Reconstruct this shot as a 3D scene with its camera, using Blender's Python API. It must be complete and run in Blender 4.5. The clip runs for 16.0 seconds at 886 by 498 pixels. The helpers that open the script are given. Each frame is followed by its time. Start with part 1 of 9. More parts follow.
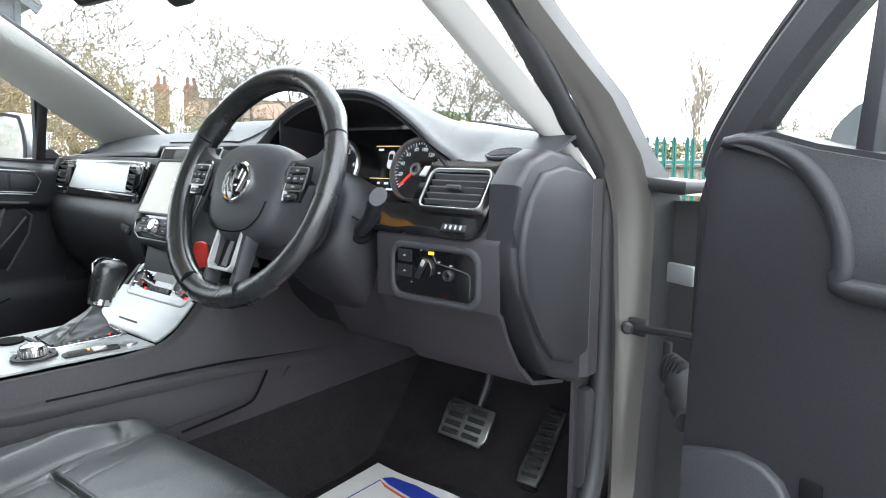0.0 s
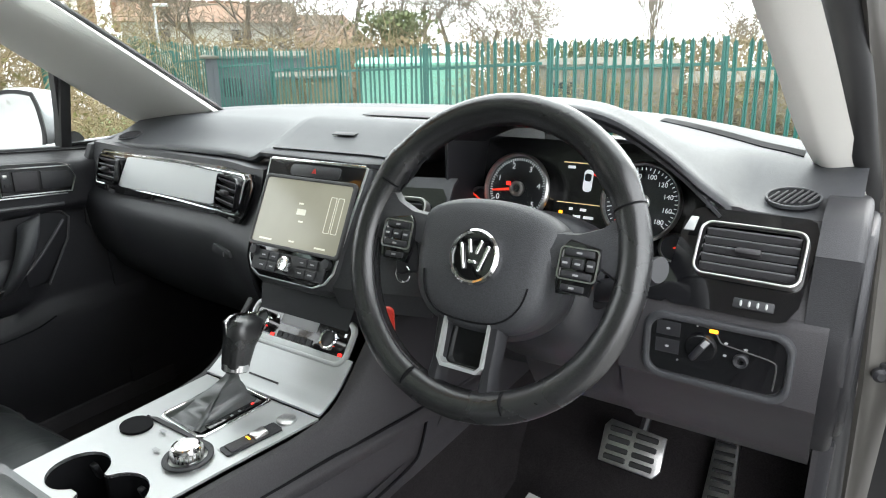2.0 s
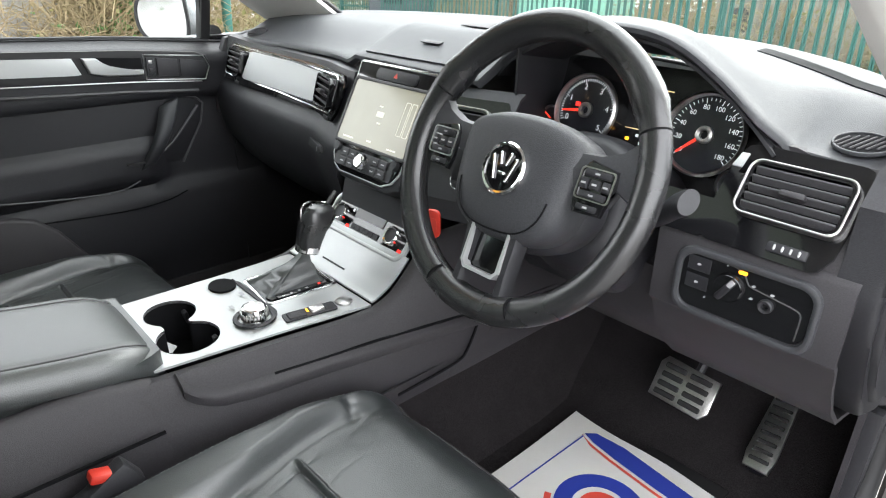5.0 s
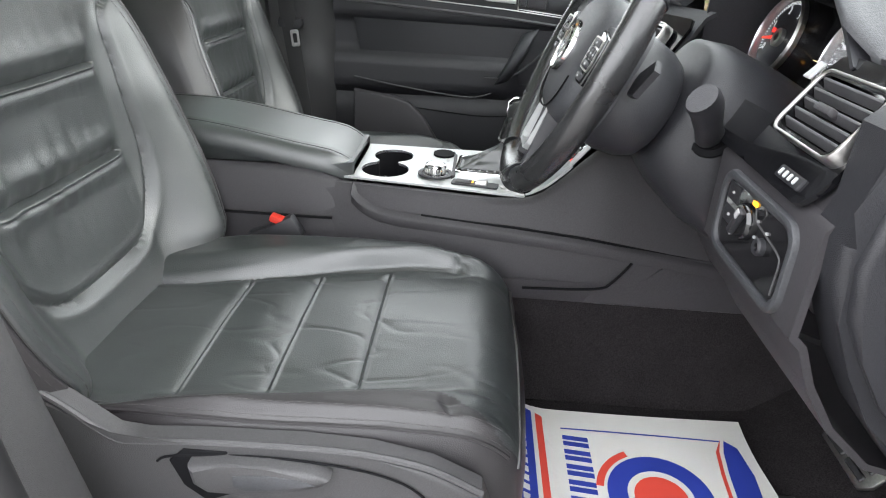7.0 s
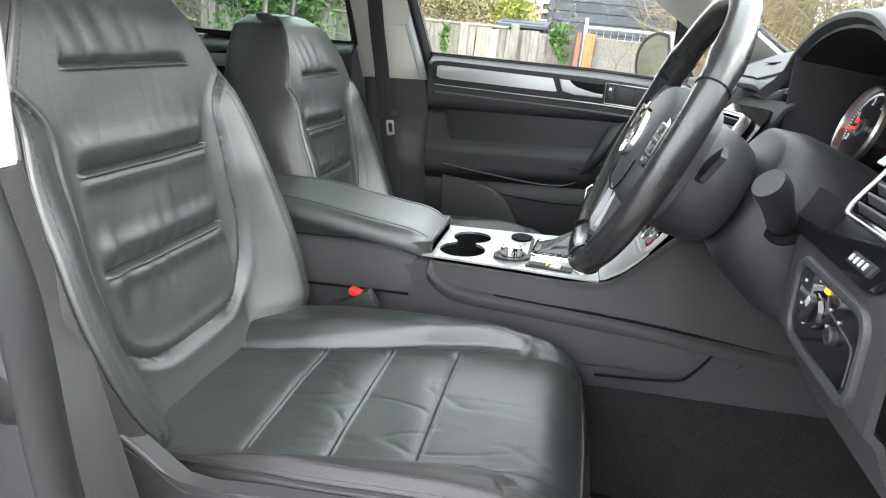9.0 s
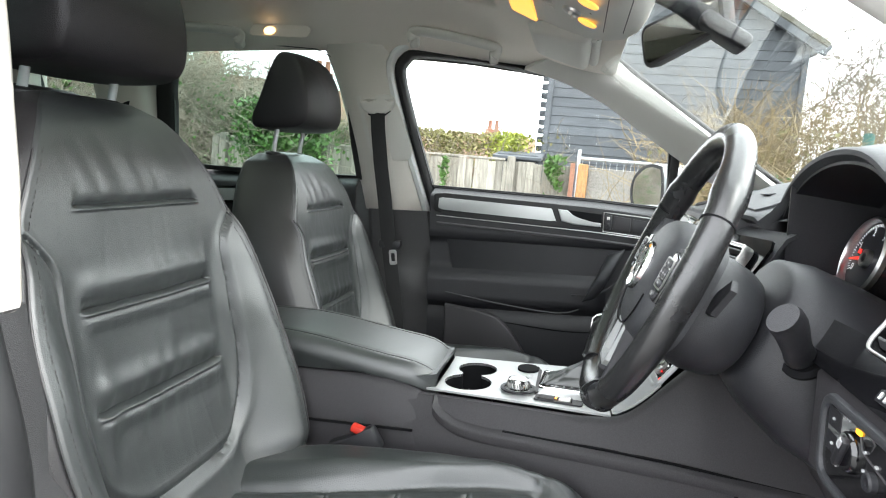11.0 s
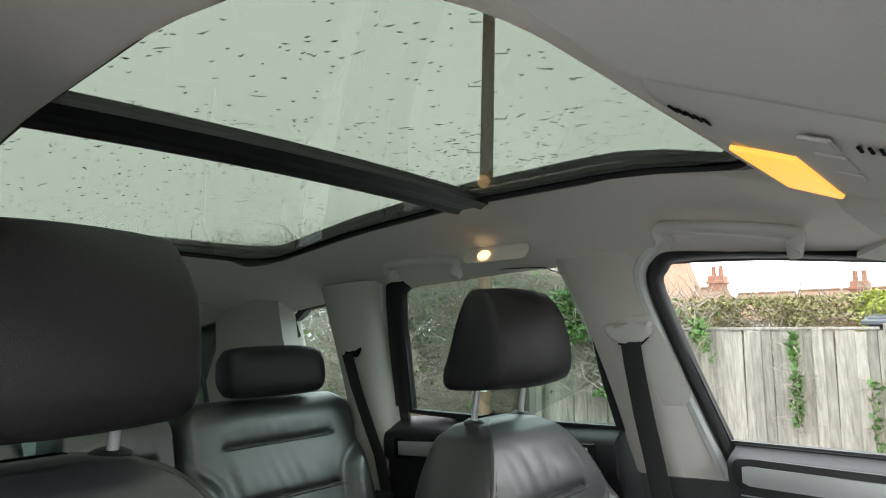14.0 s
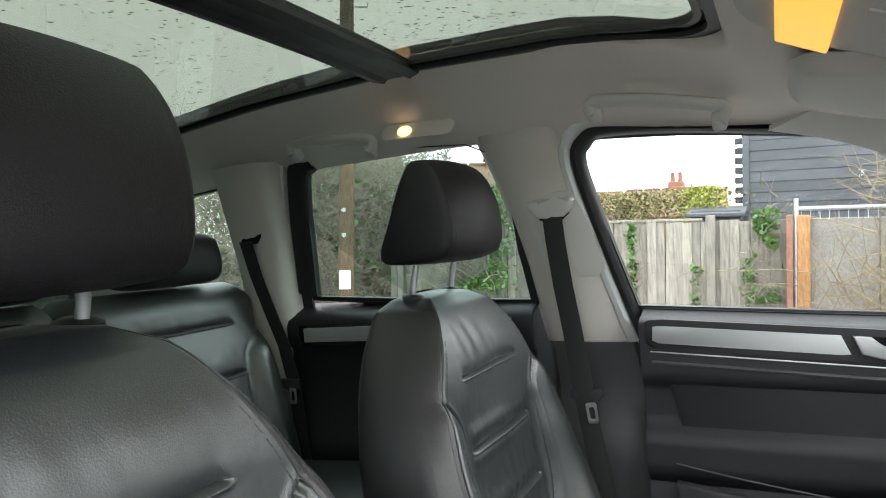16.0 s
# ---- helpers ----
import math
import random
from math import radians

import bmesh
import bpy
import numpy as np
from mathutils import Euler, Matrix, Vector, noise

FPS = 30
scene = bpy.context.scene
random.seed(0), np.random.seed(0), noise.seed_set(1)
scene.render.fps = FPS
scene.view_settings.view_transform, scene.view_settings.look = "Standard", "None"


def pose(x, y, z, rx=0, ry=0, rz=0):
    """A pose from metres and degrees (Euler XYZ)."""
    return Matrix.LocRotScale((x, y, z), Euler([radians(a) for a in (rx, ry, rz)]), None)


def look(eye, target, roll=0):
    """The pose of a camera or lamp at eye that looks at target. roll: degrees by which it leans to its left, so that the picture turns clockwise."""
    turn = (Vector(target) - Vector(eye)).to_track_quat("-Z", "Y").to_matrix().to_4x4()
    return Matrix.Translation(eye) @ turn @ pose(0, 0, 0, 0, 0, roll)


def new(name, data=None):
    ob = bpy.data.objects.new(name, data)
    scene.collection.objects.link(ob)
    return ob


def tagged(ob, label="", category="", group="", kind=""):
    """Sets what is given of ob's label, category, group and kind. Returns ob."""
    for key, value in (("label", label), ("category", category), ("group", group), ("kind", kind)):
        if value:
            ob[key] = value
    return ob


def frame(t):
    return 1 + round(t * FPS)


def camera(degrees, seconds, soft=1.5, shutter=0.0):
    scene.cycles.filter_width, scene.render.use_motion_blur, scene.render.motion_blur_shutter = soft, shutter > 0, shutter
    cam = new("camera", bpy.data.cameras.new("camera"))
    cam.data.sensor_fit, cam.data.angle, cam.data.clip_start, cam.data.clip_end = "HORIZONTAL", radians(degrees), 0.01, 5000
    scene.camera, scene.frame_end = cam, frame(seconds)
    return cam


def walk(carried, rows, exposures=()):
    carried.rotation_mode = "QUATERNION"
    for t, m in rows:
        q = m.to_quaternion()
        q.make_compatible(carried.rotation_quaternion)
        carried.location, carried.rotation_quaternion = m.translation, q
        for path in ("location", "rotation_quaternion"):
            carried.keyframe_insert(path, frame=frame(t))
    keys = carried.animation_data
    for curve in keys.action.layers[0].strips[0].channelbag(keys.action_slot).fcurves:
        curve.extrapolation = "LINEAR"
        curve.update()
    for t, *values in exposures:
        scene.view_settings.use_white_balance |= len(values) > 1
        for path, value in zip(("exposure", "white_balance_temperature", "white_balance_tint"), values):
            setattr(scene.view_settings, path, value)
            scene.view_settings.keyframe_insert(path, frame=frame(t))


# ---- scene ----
cam = camera(69.4, 16.0, soft=1.1)
METRES, EYE, TILT, LEAN, TURN = 2.2, 1.08, -9.0, 0.0, 38.4
ROWS = [
    (0.0, 0.0, 0.0, 0.0, -0.0, 0.0, -0.0),
    (0.5, -0.0741, 0.0527, 0.0321, -2.51, -1.06, 1.17),
    (1.0, -0.1316, 0.1012, 0.0683, -1.94, -3.28, 1.67),
    (1.5, -0.1734, 0.1042, 0.0932, -4.02, -6.52, 1.99),
    (2.0, -0.1774, 0.1055, 0.1005, -4.36, -8.79, 2.16),
    (2.5, -0.1785, 0.1041, 0.1033, -3.58, -9.95, 1.98),
    (3.0, -0.1778, 0.1058, 0.1044, -2.79, -10.95, 1.65),
    (3.5, -0.176, 0.1033, 0.1041, -1.81, -12.43, 1.39),
    (6.0, -0.0044, 0.0957, 0.0775, 28.92, -18.17, -6.34),
    (6.5, 0.0755, 0.1224, 0.0606, 43.6, -19.38, -8.9),
    (7.0, 0.1229, 0.1577, 0.05, 54.42, -20.37, -10.15),
    (7.5, 0.1395, 0.1656, 0.0463, 59.87, -19.88, -10.59),
    (8.0, 0.1405, 0.165, 0.0489, 62.13, -18.5, -10.56),
    (8.5, 0.1407, 0.1647, 0.0487, 62.91, -16.42, -10.47),
    (9.0, 0.1398, 0.164, 0.0479, 63.03, -13.99, -10.49),
    (11.5, 0.1263, 0.1614, 0.0569, 63.95, 0.18, -9.42),
    (12.0, 0.0703, 0.18, 0.0787, 66.26, 3.34, -9.24),
    (12.5, 0.0049, 0.2285, 0.1125, 72.14, 5.81, -8.82),
    (13.0, -0.0409, 0.2751, 0.1304, 79.08, 7.37, -7.88),
    (13.5, -0.0662, 0.3062, 0.1433, 86.26, 8.33, -6.79),
    (14.0, -0.0791, 0.3225, 0.1615, 92.65, 8.58, -6.07),
    (14.5, -0.0784, 0.3221, 0.1678, 96.4, 8.36, -5.63),
    (15.0, -0.0767, 0.3191, 0.1654, 96.67, 7.76, -5.28),
    (15.5, -0.0824, 0.3049, 0.1542, 91.25, 4.99, -5.02),
    (16.0, -0.1105, 0.2462, 0.1292, 79.27, 1.1, -4.52),
]
walk(cam, [(t, pose(1.27, 0, EYE, TILT, LEAN, TURN) @ pose(METRES * x, METRES * y, METRES * z, 90 + pitch, roll, yaw)) for t, x, y, z, yaw, pitch, roll in ROWS],
     [(0.0, 0.50, 6150, 9), (1.5, 0.34, 6450, 8), (3.5, 0.38, 6500, 9), (6.0, 0.62, 6500, 11), (9.0, 0.70, 6450, 9), (11.5, 0.52, 6450, 8), (12.5, 0.42, 6400, 7), (13.5, 0.38, 6450, 9), (14.5, 0.22, 6500, 10), (16.0, 0.26, 6500, 10)])

# ---- world, sun ----
world = bpy.data.worlds.new("overcast_sky")
scene.world = world
world.use_nodes = True
wn, wl = world.node_tree.nodes, world.node_tree.links
wn.clear()
sky = wn.new("ShaderNodeTexSky")
sky.sky_type = "NISHITA"
sky.sun_disc = False
sky.sun_elevation = radians(34)
sky.sun_rotation = radians(339)
sky.air_density, sky.dust_density, sky.ozone_density = 1.0, 6.0, 1.0
grey = wn.new("ShaderNodeHueSaturation")
grey.inputs["Saturation"].default_value = 0.12
cloud = wn.new("ShaderNodeMix")  # the even white of a closed cloud cover over the sky's own falloff
cloud.data_type = "RGBA"
cloud.inputs[0].default_value = 0.74
cloud.inputs[7].default_value = (17.0, 17.4, 18.0, 1)
back = wn.new("ShaderNodeBackground")
back.inputs["Strength"].default_value = 0.325
wout = wn.new("ShaderNodeOutputWorld")
wl.new(sky.outputs[0], grey.inputs["Color"])
wl.new(grey.outputs[0], cloud.inputs[6])
wl.new(cloud.outputs[2], back.inputs[0])
wl.new(back.outputs[0], wout.inputs[0])
sun = new("sun", bpy.data.lights.new("sun", "SUN"))
sun.data.energy, sun.data.angle, sun.data.color = 1.5, radians(25), (1.0, 0.97, 0.93)
sun.matrix_world = look((0, 0, 20), (-9, -23, 3))

# ---- materials ----


def mat(name, base, rough=0.5, metal=0.0, vary=0.15, scale=6.0, grain=0.0, gscale=400.0, bump=0.0, bscale=200.0,
        coat=0.0, emit=None, power=0.0, random_tone=0.0, wrinkle=0.0, wscale=14.0, tint=None, voronoi=False, spec=0.5, stretch=(1, 1, 1)):
    """A surface with a broad tone change, a fine grain and a fine relief, all in real-world size."""
    m = bpy.data.materials.new(name)
    m.use_nodes = True
    n, l = m.node_tree.nodes, m.node_tree.links
    b = n["Principled BSDF"]
    b.inputs["Roughness"].default_value = rough
    b.inputs["Metallic"].default_value = metal
    b.inputs["Coat Weight"].default_value = coat
    b.inputs["Coat Roughness"].default_value = rough * 0.9 if rough > 0.3 else 0.03
    b.inputs["Specular IOR Level"].default_value = spec
    tex = n.new("ShaderNodeNewGeometry")
    mp = n.new("ShaderNodeMapping")
    mp.inputs["Scale"].default_value = stretch
    l.new(tex.outputs["Position"], mp.inputs[0])
    pos = mp.outputs[0]
    broad = n.new("ShaderNodeTexNoise")
    broad.inputs["Scale"].default_value = scale
    broad.inputs["Detail"].default_value = 5
    l.new(pos, broad.inputs["Vector"])
    fine = n.new("ShaderNodeTexNoise")
    fine.inputs["Scale"].default_value = gscale
    fine.inputs["Detail"].default_value = 2
    l.new(pos, fine.inputs["Vector"])
    mix = n.new("ShaderNodeMix")
    mix.data_type = "RGBA"
    lo = [max(0.0, c * (1 - vary)) for c in base]
    hi = [min(1.0, c * (1 + vary)) for c in (tint or base)]
    mix.inputs[6].default_value = (*lo, 1)
    mix.inputs[7].default_value = (*hi, 1)
    l.new(broad.outputs["Fac"], mix.inputs[0])
    colour = mix.outputs[2]
    if grain > 0:
        mul = n.new("ShaderNodeMix")
        mul.data_type, mul.blend_type = "RGBA", "MULTIPLY"
        mul.inputs[0].default_value = 1.0
        ramp = n.new("ShaderNodeMapRange")
        ramp.inputs[1].default_value, ramp.inputs[2].default_value = 0.3, 0.7
        ramp.inputs[3].default_value, ramp.inputs[4].default_value = 1 - grain, 1 + grain
        l.new(fine.outputs["Fac"], ramp.inputs[0])
        l.new(colour, mul.inputs[6])
        l.new(ramp.outputs[0], mul.inputs[7])
        colour = mul.outputs[2]
    if random_tone > 0:
        info = n.new("ShaderNodeObjectInfo")
        r2 = n.new("ShaderNodeMapRange")
        r2.inputs[3].default_value, r2.inputs[4].default_value = 1 - random_tone, 1 + random_tone
        l.new(info.outputs["Random"], r2.inputs[0])
        mul2 = n.new("ShaderNodeMix")
        mul2.data_type, mul2.blend_type = "RGBA", "MULTIPLY"
        mul2.inputs[0].default_value = 1.0
        l.new(colour, mul2.inputs[6])
        l.new(r2.outputs[0], mul2.inputs[7])
        colour = mul2.outputs[2]
    l.new(colour, b.inputs["Base Color"])
    rr = n.new("ShaderNodeMapRange")
    rr.inputs[3].default_value, rr.inputs[4].default_value = max(0.02, rough - 0.06), min(1, rough + 0.06)
    l.new(broad.outputs["Fac"], rr.inputs[0])
    l.new(rr.outputs[0], b.inputs["Roughness"])
    last = None
    if wrinkle > 0:
        wr = n.new("ShaderNodeTexNoise")
        wr.inputs["Scale"].default_value = wscale
        wr.inputs["Detail"].default_value = 3
        wr.inputs["Distortion"].default_value = 0.8
        l.new(pos, wr.inputs["Vector"])
        bw = n.new("ShaderNodeBump")
        bw.inputs["Strength"].default_value = wrinkle
        bw.inputs["Distance"].default_value = 0.012
        l.new(wr.outputs["Fac"], bw.inputs["Height"])
        last = bw
    if bump > 0:
        if voronoi:
            bt = n.new("ShaderNodeTexVoronoi")
            bt.inputs["Scale"].default_value = bscale
            out = bt.outputs["Distance"]
        else:
            bt = n.new("ShaderNodeTexNoise")
            bt.inputs["Scale"].default_value = bscale
            out = bt.outputs["Fac"]
        l.new(pos, bt.inputs["Vector"])
        bb = n.new("ShaderNodeBump")
        bb.inputs["Strength"].default_value = bump
        bb.inputs["Distance"].default_value = 0.001
        l.new(out, bb.inputs["Height"])
        if last:
            l.new(last.outputs[0], bb.inputs["Normal"])
        last = bb
    if last:
        l.new(last.outputs[0], b.inputs["Normal"])
    if emit:
        b.inputs["Emission Color"].default_value = (*emit, 1)
        b.inputs["Emission Strength"].default_value = power
    return m


def glass(name, tint, gloss=1.0, rough=0.0):
    """A thin pane: it lets tinted light through and mirrors by Fresnel."""
    m = bpy.data.materials.new(name)
    m.use_nodes = True
    n, l = m.node_tree.nodes, m.node_tree.links
    n.clear()
    t = n.new("ShaderNodeBsdfTransparent")
    t.inputs[0].default_value = (*tint, 1)
    g = n.new("ShaderNodeBsdfGlossy")
    g.inputs["Roughness"].default_value = rough
    fr = n.new("ShaderNodeLayerWeight")
    fr.inputs[0].default_value = 0.5
    p4 = n.new("ShaderNodeMath")
    p4.operation = "POWER"
    p4.inputs[1].default_value = 4.5
    l.new(fr.outputs["Facing"], p4.inputs[0])
    k = n.new("ShaderNodeMath")
    k.operation = "MULTIPLY_ADD"
    k.inputs[1].default_value = 0.55 * gloss
    k.inputs[2].default_value = 0.03 * gloss
    l.new(p4.outputs[0], k.inputs[0])
    mx = n.new("ShaderNodeMixShader")
    l.new(k.outputs[0], mx.inputs[0])
    l.new(t.outputs[0], mx.inputs[1])
    l.new(g.outputs[0], mx.inputs[2])
    o = n.new("ShaderNodeOutputMaterial")
    l.new(mx.outputs[0], o.inputs[0])
    return m


LEATHER = mat("black_leather", (0.022, 0.0255, 0.026), 0.41, coat=0.4, vary=0.25, scale=9, grain=0.25, gscale=700, bump=0.28, bscale=560, voronoi=True, wrinkle=0.03, wscale=26, spec=1.0)
LEATHER_SIDE = mat("black_leatherette", (0.021, 0.0190, 0.0205), 0.42, coat=0.12, vary=0.15, scale=6, grain=0.25, gscale=700, bump=0.25, bscale=700, voronoi=True, spec=0.6)
LEATHER_HEAD = mat("headrest_leather", (0.014, 0.0125, 0.0145), 0.46, vary=0.15, scale=6, grain=0.25, gscale=700, bump=0.45, bscale=620, voronoi=True, spec=0.35)
TRIMPL = mat("grey_side_trim", (0.050, 0.049, 0.051), 0.52, vary=0.14, scale=6, grain=0.2, gscale=520, bump=0.25, bscale=900, voronoi=True)
THREAD = mat("grey_thread", (0.07, 0.066, 0.066), 0.7, vary=0.1)
# lighter plastic that paints the highlights on door card edges and vent slats
HIGHLIGHTPL = mat("edge_highlight_plastic", (0.055, 0.054, 0.058), 0.45, vary=0.15, grain=0.15, gscale=500)
RIM = mat("worn_rim_leather", (0.015, 0.015, 0.016), 0.27, vary=0.25, scale=12, bump=0.12, bscale=900, voronoi=True, spec=0.8)
DASH = mat("dash_soft_plastic", (0.037, 0.038, 0.042), 0.50, vary=0.14, scale=5, grain=0.24, gscale=520, bump=0.30, bscale=900, voronoi=True)
DARK = mat("dark_plastic", (0.016, 0.016, 0.019), 0.50, vary=0.16, scale=7, grain=0.24, gscale=520, bump=0.25, bscale=900, voronoi=True)
GREYPL = mat("grey_plastic", (0.027, 0.025, 0.028), 0.58, vary=0.14, scale=6, grain=0.22, gscale=520, bump=0.25, bscale=900, voronoi=True)
# black of joints and small parts, and painted shade where a recess is flat
BLACKGAP = mat("black_part_and_recess_shade", (0.006, 0.006, 0.007), 0.8, vary=0.2, spec=0.12)
PIANO = mat("gloss_black", (0.006, 0.006, 0.007), 0.08, vary=0.2, coat=0.6)
SILVER = mat("satin_silver", (0.46, 0.47, 0.47), 0.40, metal=0.45, vary=0.05, scale=5, grain=0.03, gscale=900, bump=0.04, bscale=900)
CHROME = mat("chrome", (0.80, 0.80, 0.80), 0.10, metal=1.0, vary=0.03)
STEEL = mat("brushed_steel", (0.55, 0.54, 0.53), 0.30, metal=1.0, vary=0.12, scale=30, grain=0.1, gscale=300)
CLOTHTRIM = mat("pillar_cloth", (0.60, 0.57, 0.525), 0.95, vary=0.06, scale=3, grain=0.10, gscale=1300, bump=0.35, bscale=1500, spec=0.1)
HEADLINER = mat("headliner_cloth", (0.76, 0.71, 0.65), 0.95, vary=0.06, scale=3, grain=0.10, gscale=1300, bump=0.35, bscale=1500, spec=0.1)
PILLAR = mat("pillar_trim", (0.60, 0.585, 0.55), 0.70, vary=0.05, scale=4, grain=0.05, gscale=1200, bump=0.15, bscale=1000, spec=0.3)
CARPET = mat("carpet", (0.020, 0.0180, 0.0190), 1.0, vary=0.3, scale=18, grain=0.45, gscale=420, bump=1.0, bscale=420, spec=0.05)
RUBBER = mat("black_rubber", (0.014, 0.014, 0.015), 0.55, vary=0.2, scale=20)
# darker than PAINT_OUT; for the body pillar and the driver's door skin
PAINT = mat("dark_champagne_paint", (0.095, 0.090, 0.082), 0.38, metal=0.45, vary=0.06, scale=3, grain=0.06, gscale=2500, coat=0.5)
# body paint of the window frames, with reflected sky light put into its colour
SKYLIT_PAINT = mat("sky_lit_door_paint", (0.74, 0.75, 0.74), 0.30, metal=0.1, vary=0.04, scale=4, coat=0.6)
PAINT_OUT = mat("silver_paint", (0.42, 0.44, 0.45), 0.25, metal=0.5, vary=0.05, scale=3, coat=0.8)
WEB = mat("belt_webbing", (0.016, 0.016, 0.017), 0.8, vary=0.1, scale=40, grain=0.3, gscale=700, bump=0.6, bscale=600)
RED = mat("red_plastic", (0.55, 0.035, 0.02), 0.35, vary=0.1)
ORANGE = mat("amber_lamp", (0.9, 0.45, 0.03), 0.4, emit=(1.0, 0.42, 0.02), power=1.6)
REDLED = mat("red_led", (0.8, 0.02, 0.02), 0.4, emit=(1.0, 0.03, 0.02), power=1.5)
NEEDLE = mat("red_needle", (0.8, 0.04, 0.03), 0.4, emit=(1.0, 0.05, 0.02), power=0.7)
INK = mat("white_marking", (0.7, 0.7, 0.7), 0.5, emit=(0.8, 0.85, 0.9), power=0.5)
# grey of small markings, and of the reflection painted on the climate display
DIM = mat("dim_marking_and_glare", (0.35, 0.35, 0.36), 0.5)
SCREEN = mat("lit_screen", (0.26, 0.25, 0.20), 0.15, emit=(0.80, 0.76, 0.58), power=0.14, vary=0.25, scale=9)
SCREENTX = mat("screen_line", (0.5, 0.5, 0.45), 0.3, emit=(0.9, 0.87, 0.7), power=0.35)
AMBERLINE = mat("amber_line", (0.8, 0.6, 0.3), 0.4, emit=(1.0, 0.72, 0.38), power=0.6)
DISPLAY = mat("dark_display", (0.010, 0.010, 0.011), 0.2, vary=0.2)
DIALFACE = mat("dial_face", (0.012, 0.013, 0.018), 0.35, vary=0.2)
LAMPGLOW = mat("warm_lamp", (0.9, 0.55, 0.16), 0.5, emit=(1.0, 0.44, 0.055), power=1.0, vary=0.25, scale=16)
BULB = mat("warm_bulb", (0.9, 0.7, 0.4), 0.5, emit=(1.0, 0.62, 0.28), power=2.2, vary=0.05)
PAPER = mat("white_paper", (0.62, 0.61, 0.58), 0.7, vary=0.08, scale=8, grain=0.03, gscale=600, wrinkle=0.15, wscale=18)
BLUE = mat("blue_ink", (0.02, 0.04, 0.30), 0.6, vary=0.12)
REDINK = mat("red_ink", (0.62, 0.06, 0.04), 0.6, vary=0.12)
MIRROR = mat("mirror_glass", (0.85, 0.87, 0.88), 0.02, metal=1.0, vary=0.02)
MIRROR_DIM = mat("dimming_mirror", (0.55, 0.54, 0.50), 0.03, metal=1.0, vary=0.02)
GLASS = glass("clear_glass", (0.93, 0.95, 0.94))
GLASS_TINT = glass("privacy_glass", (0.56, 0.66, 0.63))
# darker copy of privacy_glass for little-seen panes, to cut light in the rear cabin
GLASS_DARK = glass("cabin_dimming_privacy_glass", (0.24, 0.30, 0.285))
GLASS_ROOF = glass("roof_glass", (0.305, 0.326, 0.292), gloss=0.5)
LENS = glass("clear_cover", (0.97, 0.97, 0.97), gloss=0.35, rough=0.02)
DROPLET = glass("water_drop", (0.38, 0.40, 0.38), gloss=1.0)

FENCEGREEN = mat("green_steel_paint", (0.014, 0.098, 0.080), 0.55, vary=0.25, scale=2, grain=0.15, gscale=60)
BOARD = mat("weathered_board", (0.24, 0.225, 0.19), 0.9, vary=0.3, scale=3, grain=0.25, gscale=40, bump=0.5, bscale=60, random_tone=0.22, stretch=(1, 1, 0.12))
BOARDNEW = mat("orange_post", (0.33, 0.17, 0.07), 0.85, vary=0.25, scale=6, grain=0.25, gscale=60, stretch=(1, 1, 0.2))
CONCRETE = mat("grey_gravel_board", (0.23, 0.22, 0.20), 0.95, vary=0.3, scale=2.5, grain=0.2, gscale=40)
TARBOARD = mat("black_weatherboard", (0.070, 0.078, 0.088), 0.7, vary=0.2, scale=1.5, grain=0.15, gscale=30, random_tone=0.12, stretch=(1, 0.15, 1))
BARK = mat("bark", (0.15, 0.128, 0.10), 0.95, vary=0.35, scale=2, grain=0.3, gscale=40)
TWIG = mat("twigs", (0.25, 0.22, 0.175), 0.95, vary=0.3, scale=0.6)
POLEWOOD = mat("pole_wood", (0.115, 0.075, 0.045), 0.9, vary=0.4, scale=9, grain=0.35, gscale=50, bump=0.5, bscale=50, stretch=(1, 1, 0.15))
IVY = mat("ivy_leaf", (0.040, 0.12, 0.028), 0.5, vary=0.5, scale=3, tint=(0.075, 0.15, 0.03))
SHRUB = mat("shrub_leaf", (0.11, 0.13, 0.04), 0.7, vary=0.45, scale=2, tint=(0.19, 0.17, 0.06))
YELLOWLEAF = mat("yellow_green_leaf", (0.20, 0.26, 0.03), 0.6, vary=0.4, scale=3, tint=(0.30, 0.33, 0.04))
DRYBUSH = mat("dry_bramble", (0.22, 0.17, 0.095), 0.9, vary=0.45, scale=2)
CONIFER = mat("conifer", (0.10, 0.12, 0.045), 0.9, vary=0.4, scale=3)
GRASS = mat("grass", (0.085, 0.16, 0.035), 0.95, vary=0.35, scale=1.5, grain=0.3, gscale=30)
# assumed ground tone, pale so that it throws fill light into the car
BOUNCE_GROUND = mat("pale_bounce_ground", (0.24, 0.235, 0.225), 0.75, vary=0.3, scale=0.8, grain=0.3, gscale=60)
BRICK = mat("red_brick", (0.24, 0.115, 0.075), 0.9, vary=0.3, scale=4, grain=0.2, gscale=30)
TILEROOF = mat("clay_tile_roof", (0.21, 0.125, 0.08), 0.9, vary=0.3, scale=2, grain=0.2, gscale=12)
RENDER = mat("white_render", (0.66, 0.65, 0.60), 0.9, vary=0.1, scale=1)
SHEDGREEN = mat("mint_shed_paint", (0.25, 0.52, 0.40), 0.7, vary=0.12, scale=1)
STONE = mat("block_wall", (0.30, 0.28, 0.24), 0.95, vary=0.3, scale=2)
TINROOF = mat("mossy_tin_roof", (0.13, 0.125, 0.105), 0.95, vary=0.4, scale=1.5, spec=0.1)
GALV = mat("galvanised_steel", (0.45, 0.47, 0.48), 0.4, metal=0.7, vary=0.1, scale=8)
PLASTICWHITE = mat("white_plastic", (0.65, 0.66, 0.66), 0.5, vary=0.05)
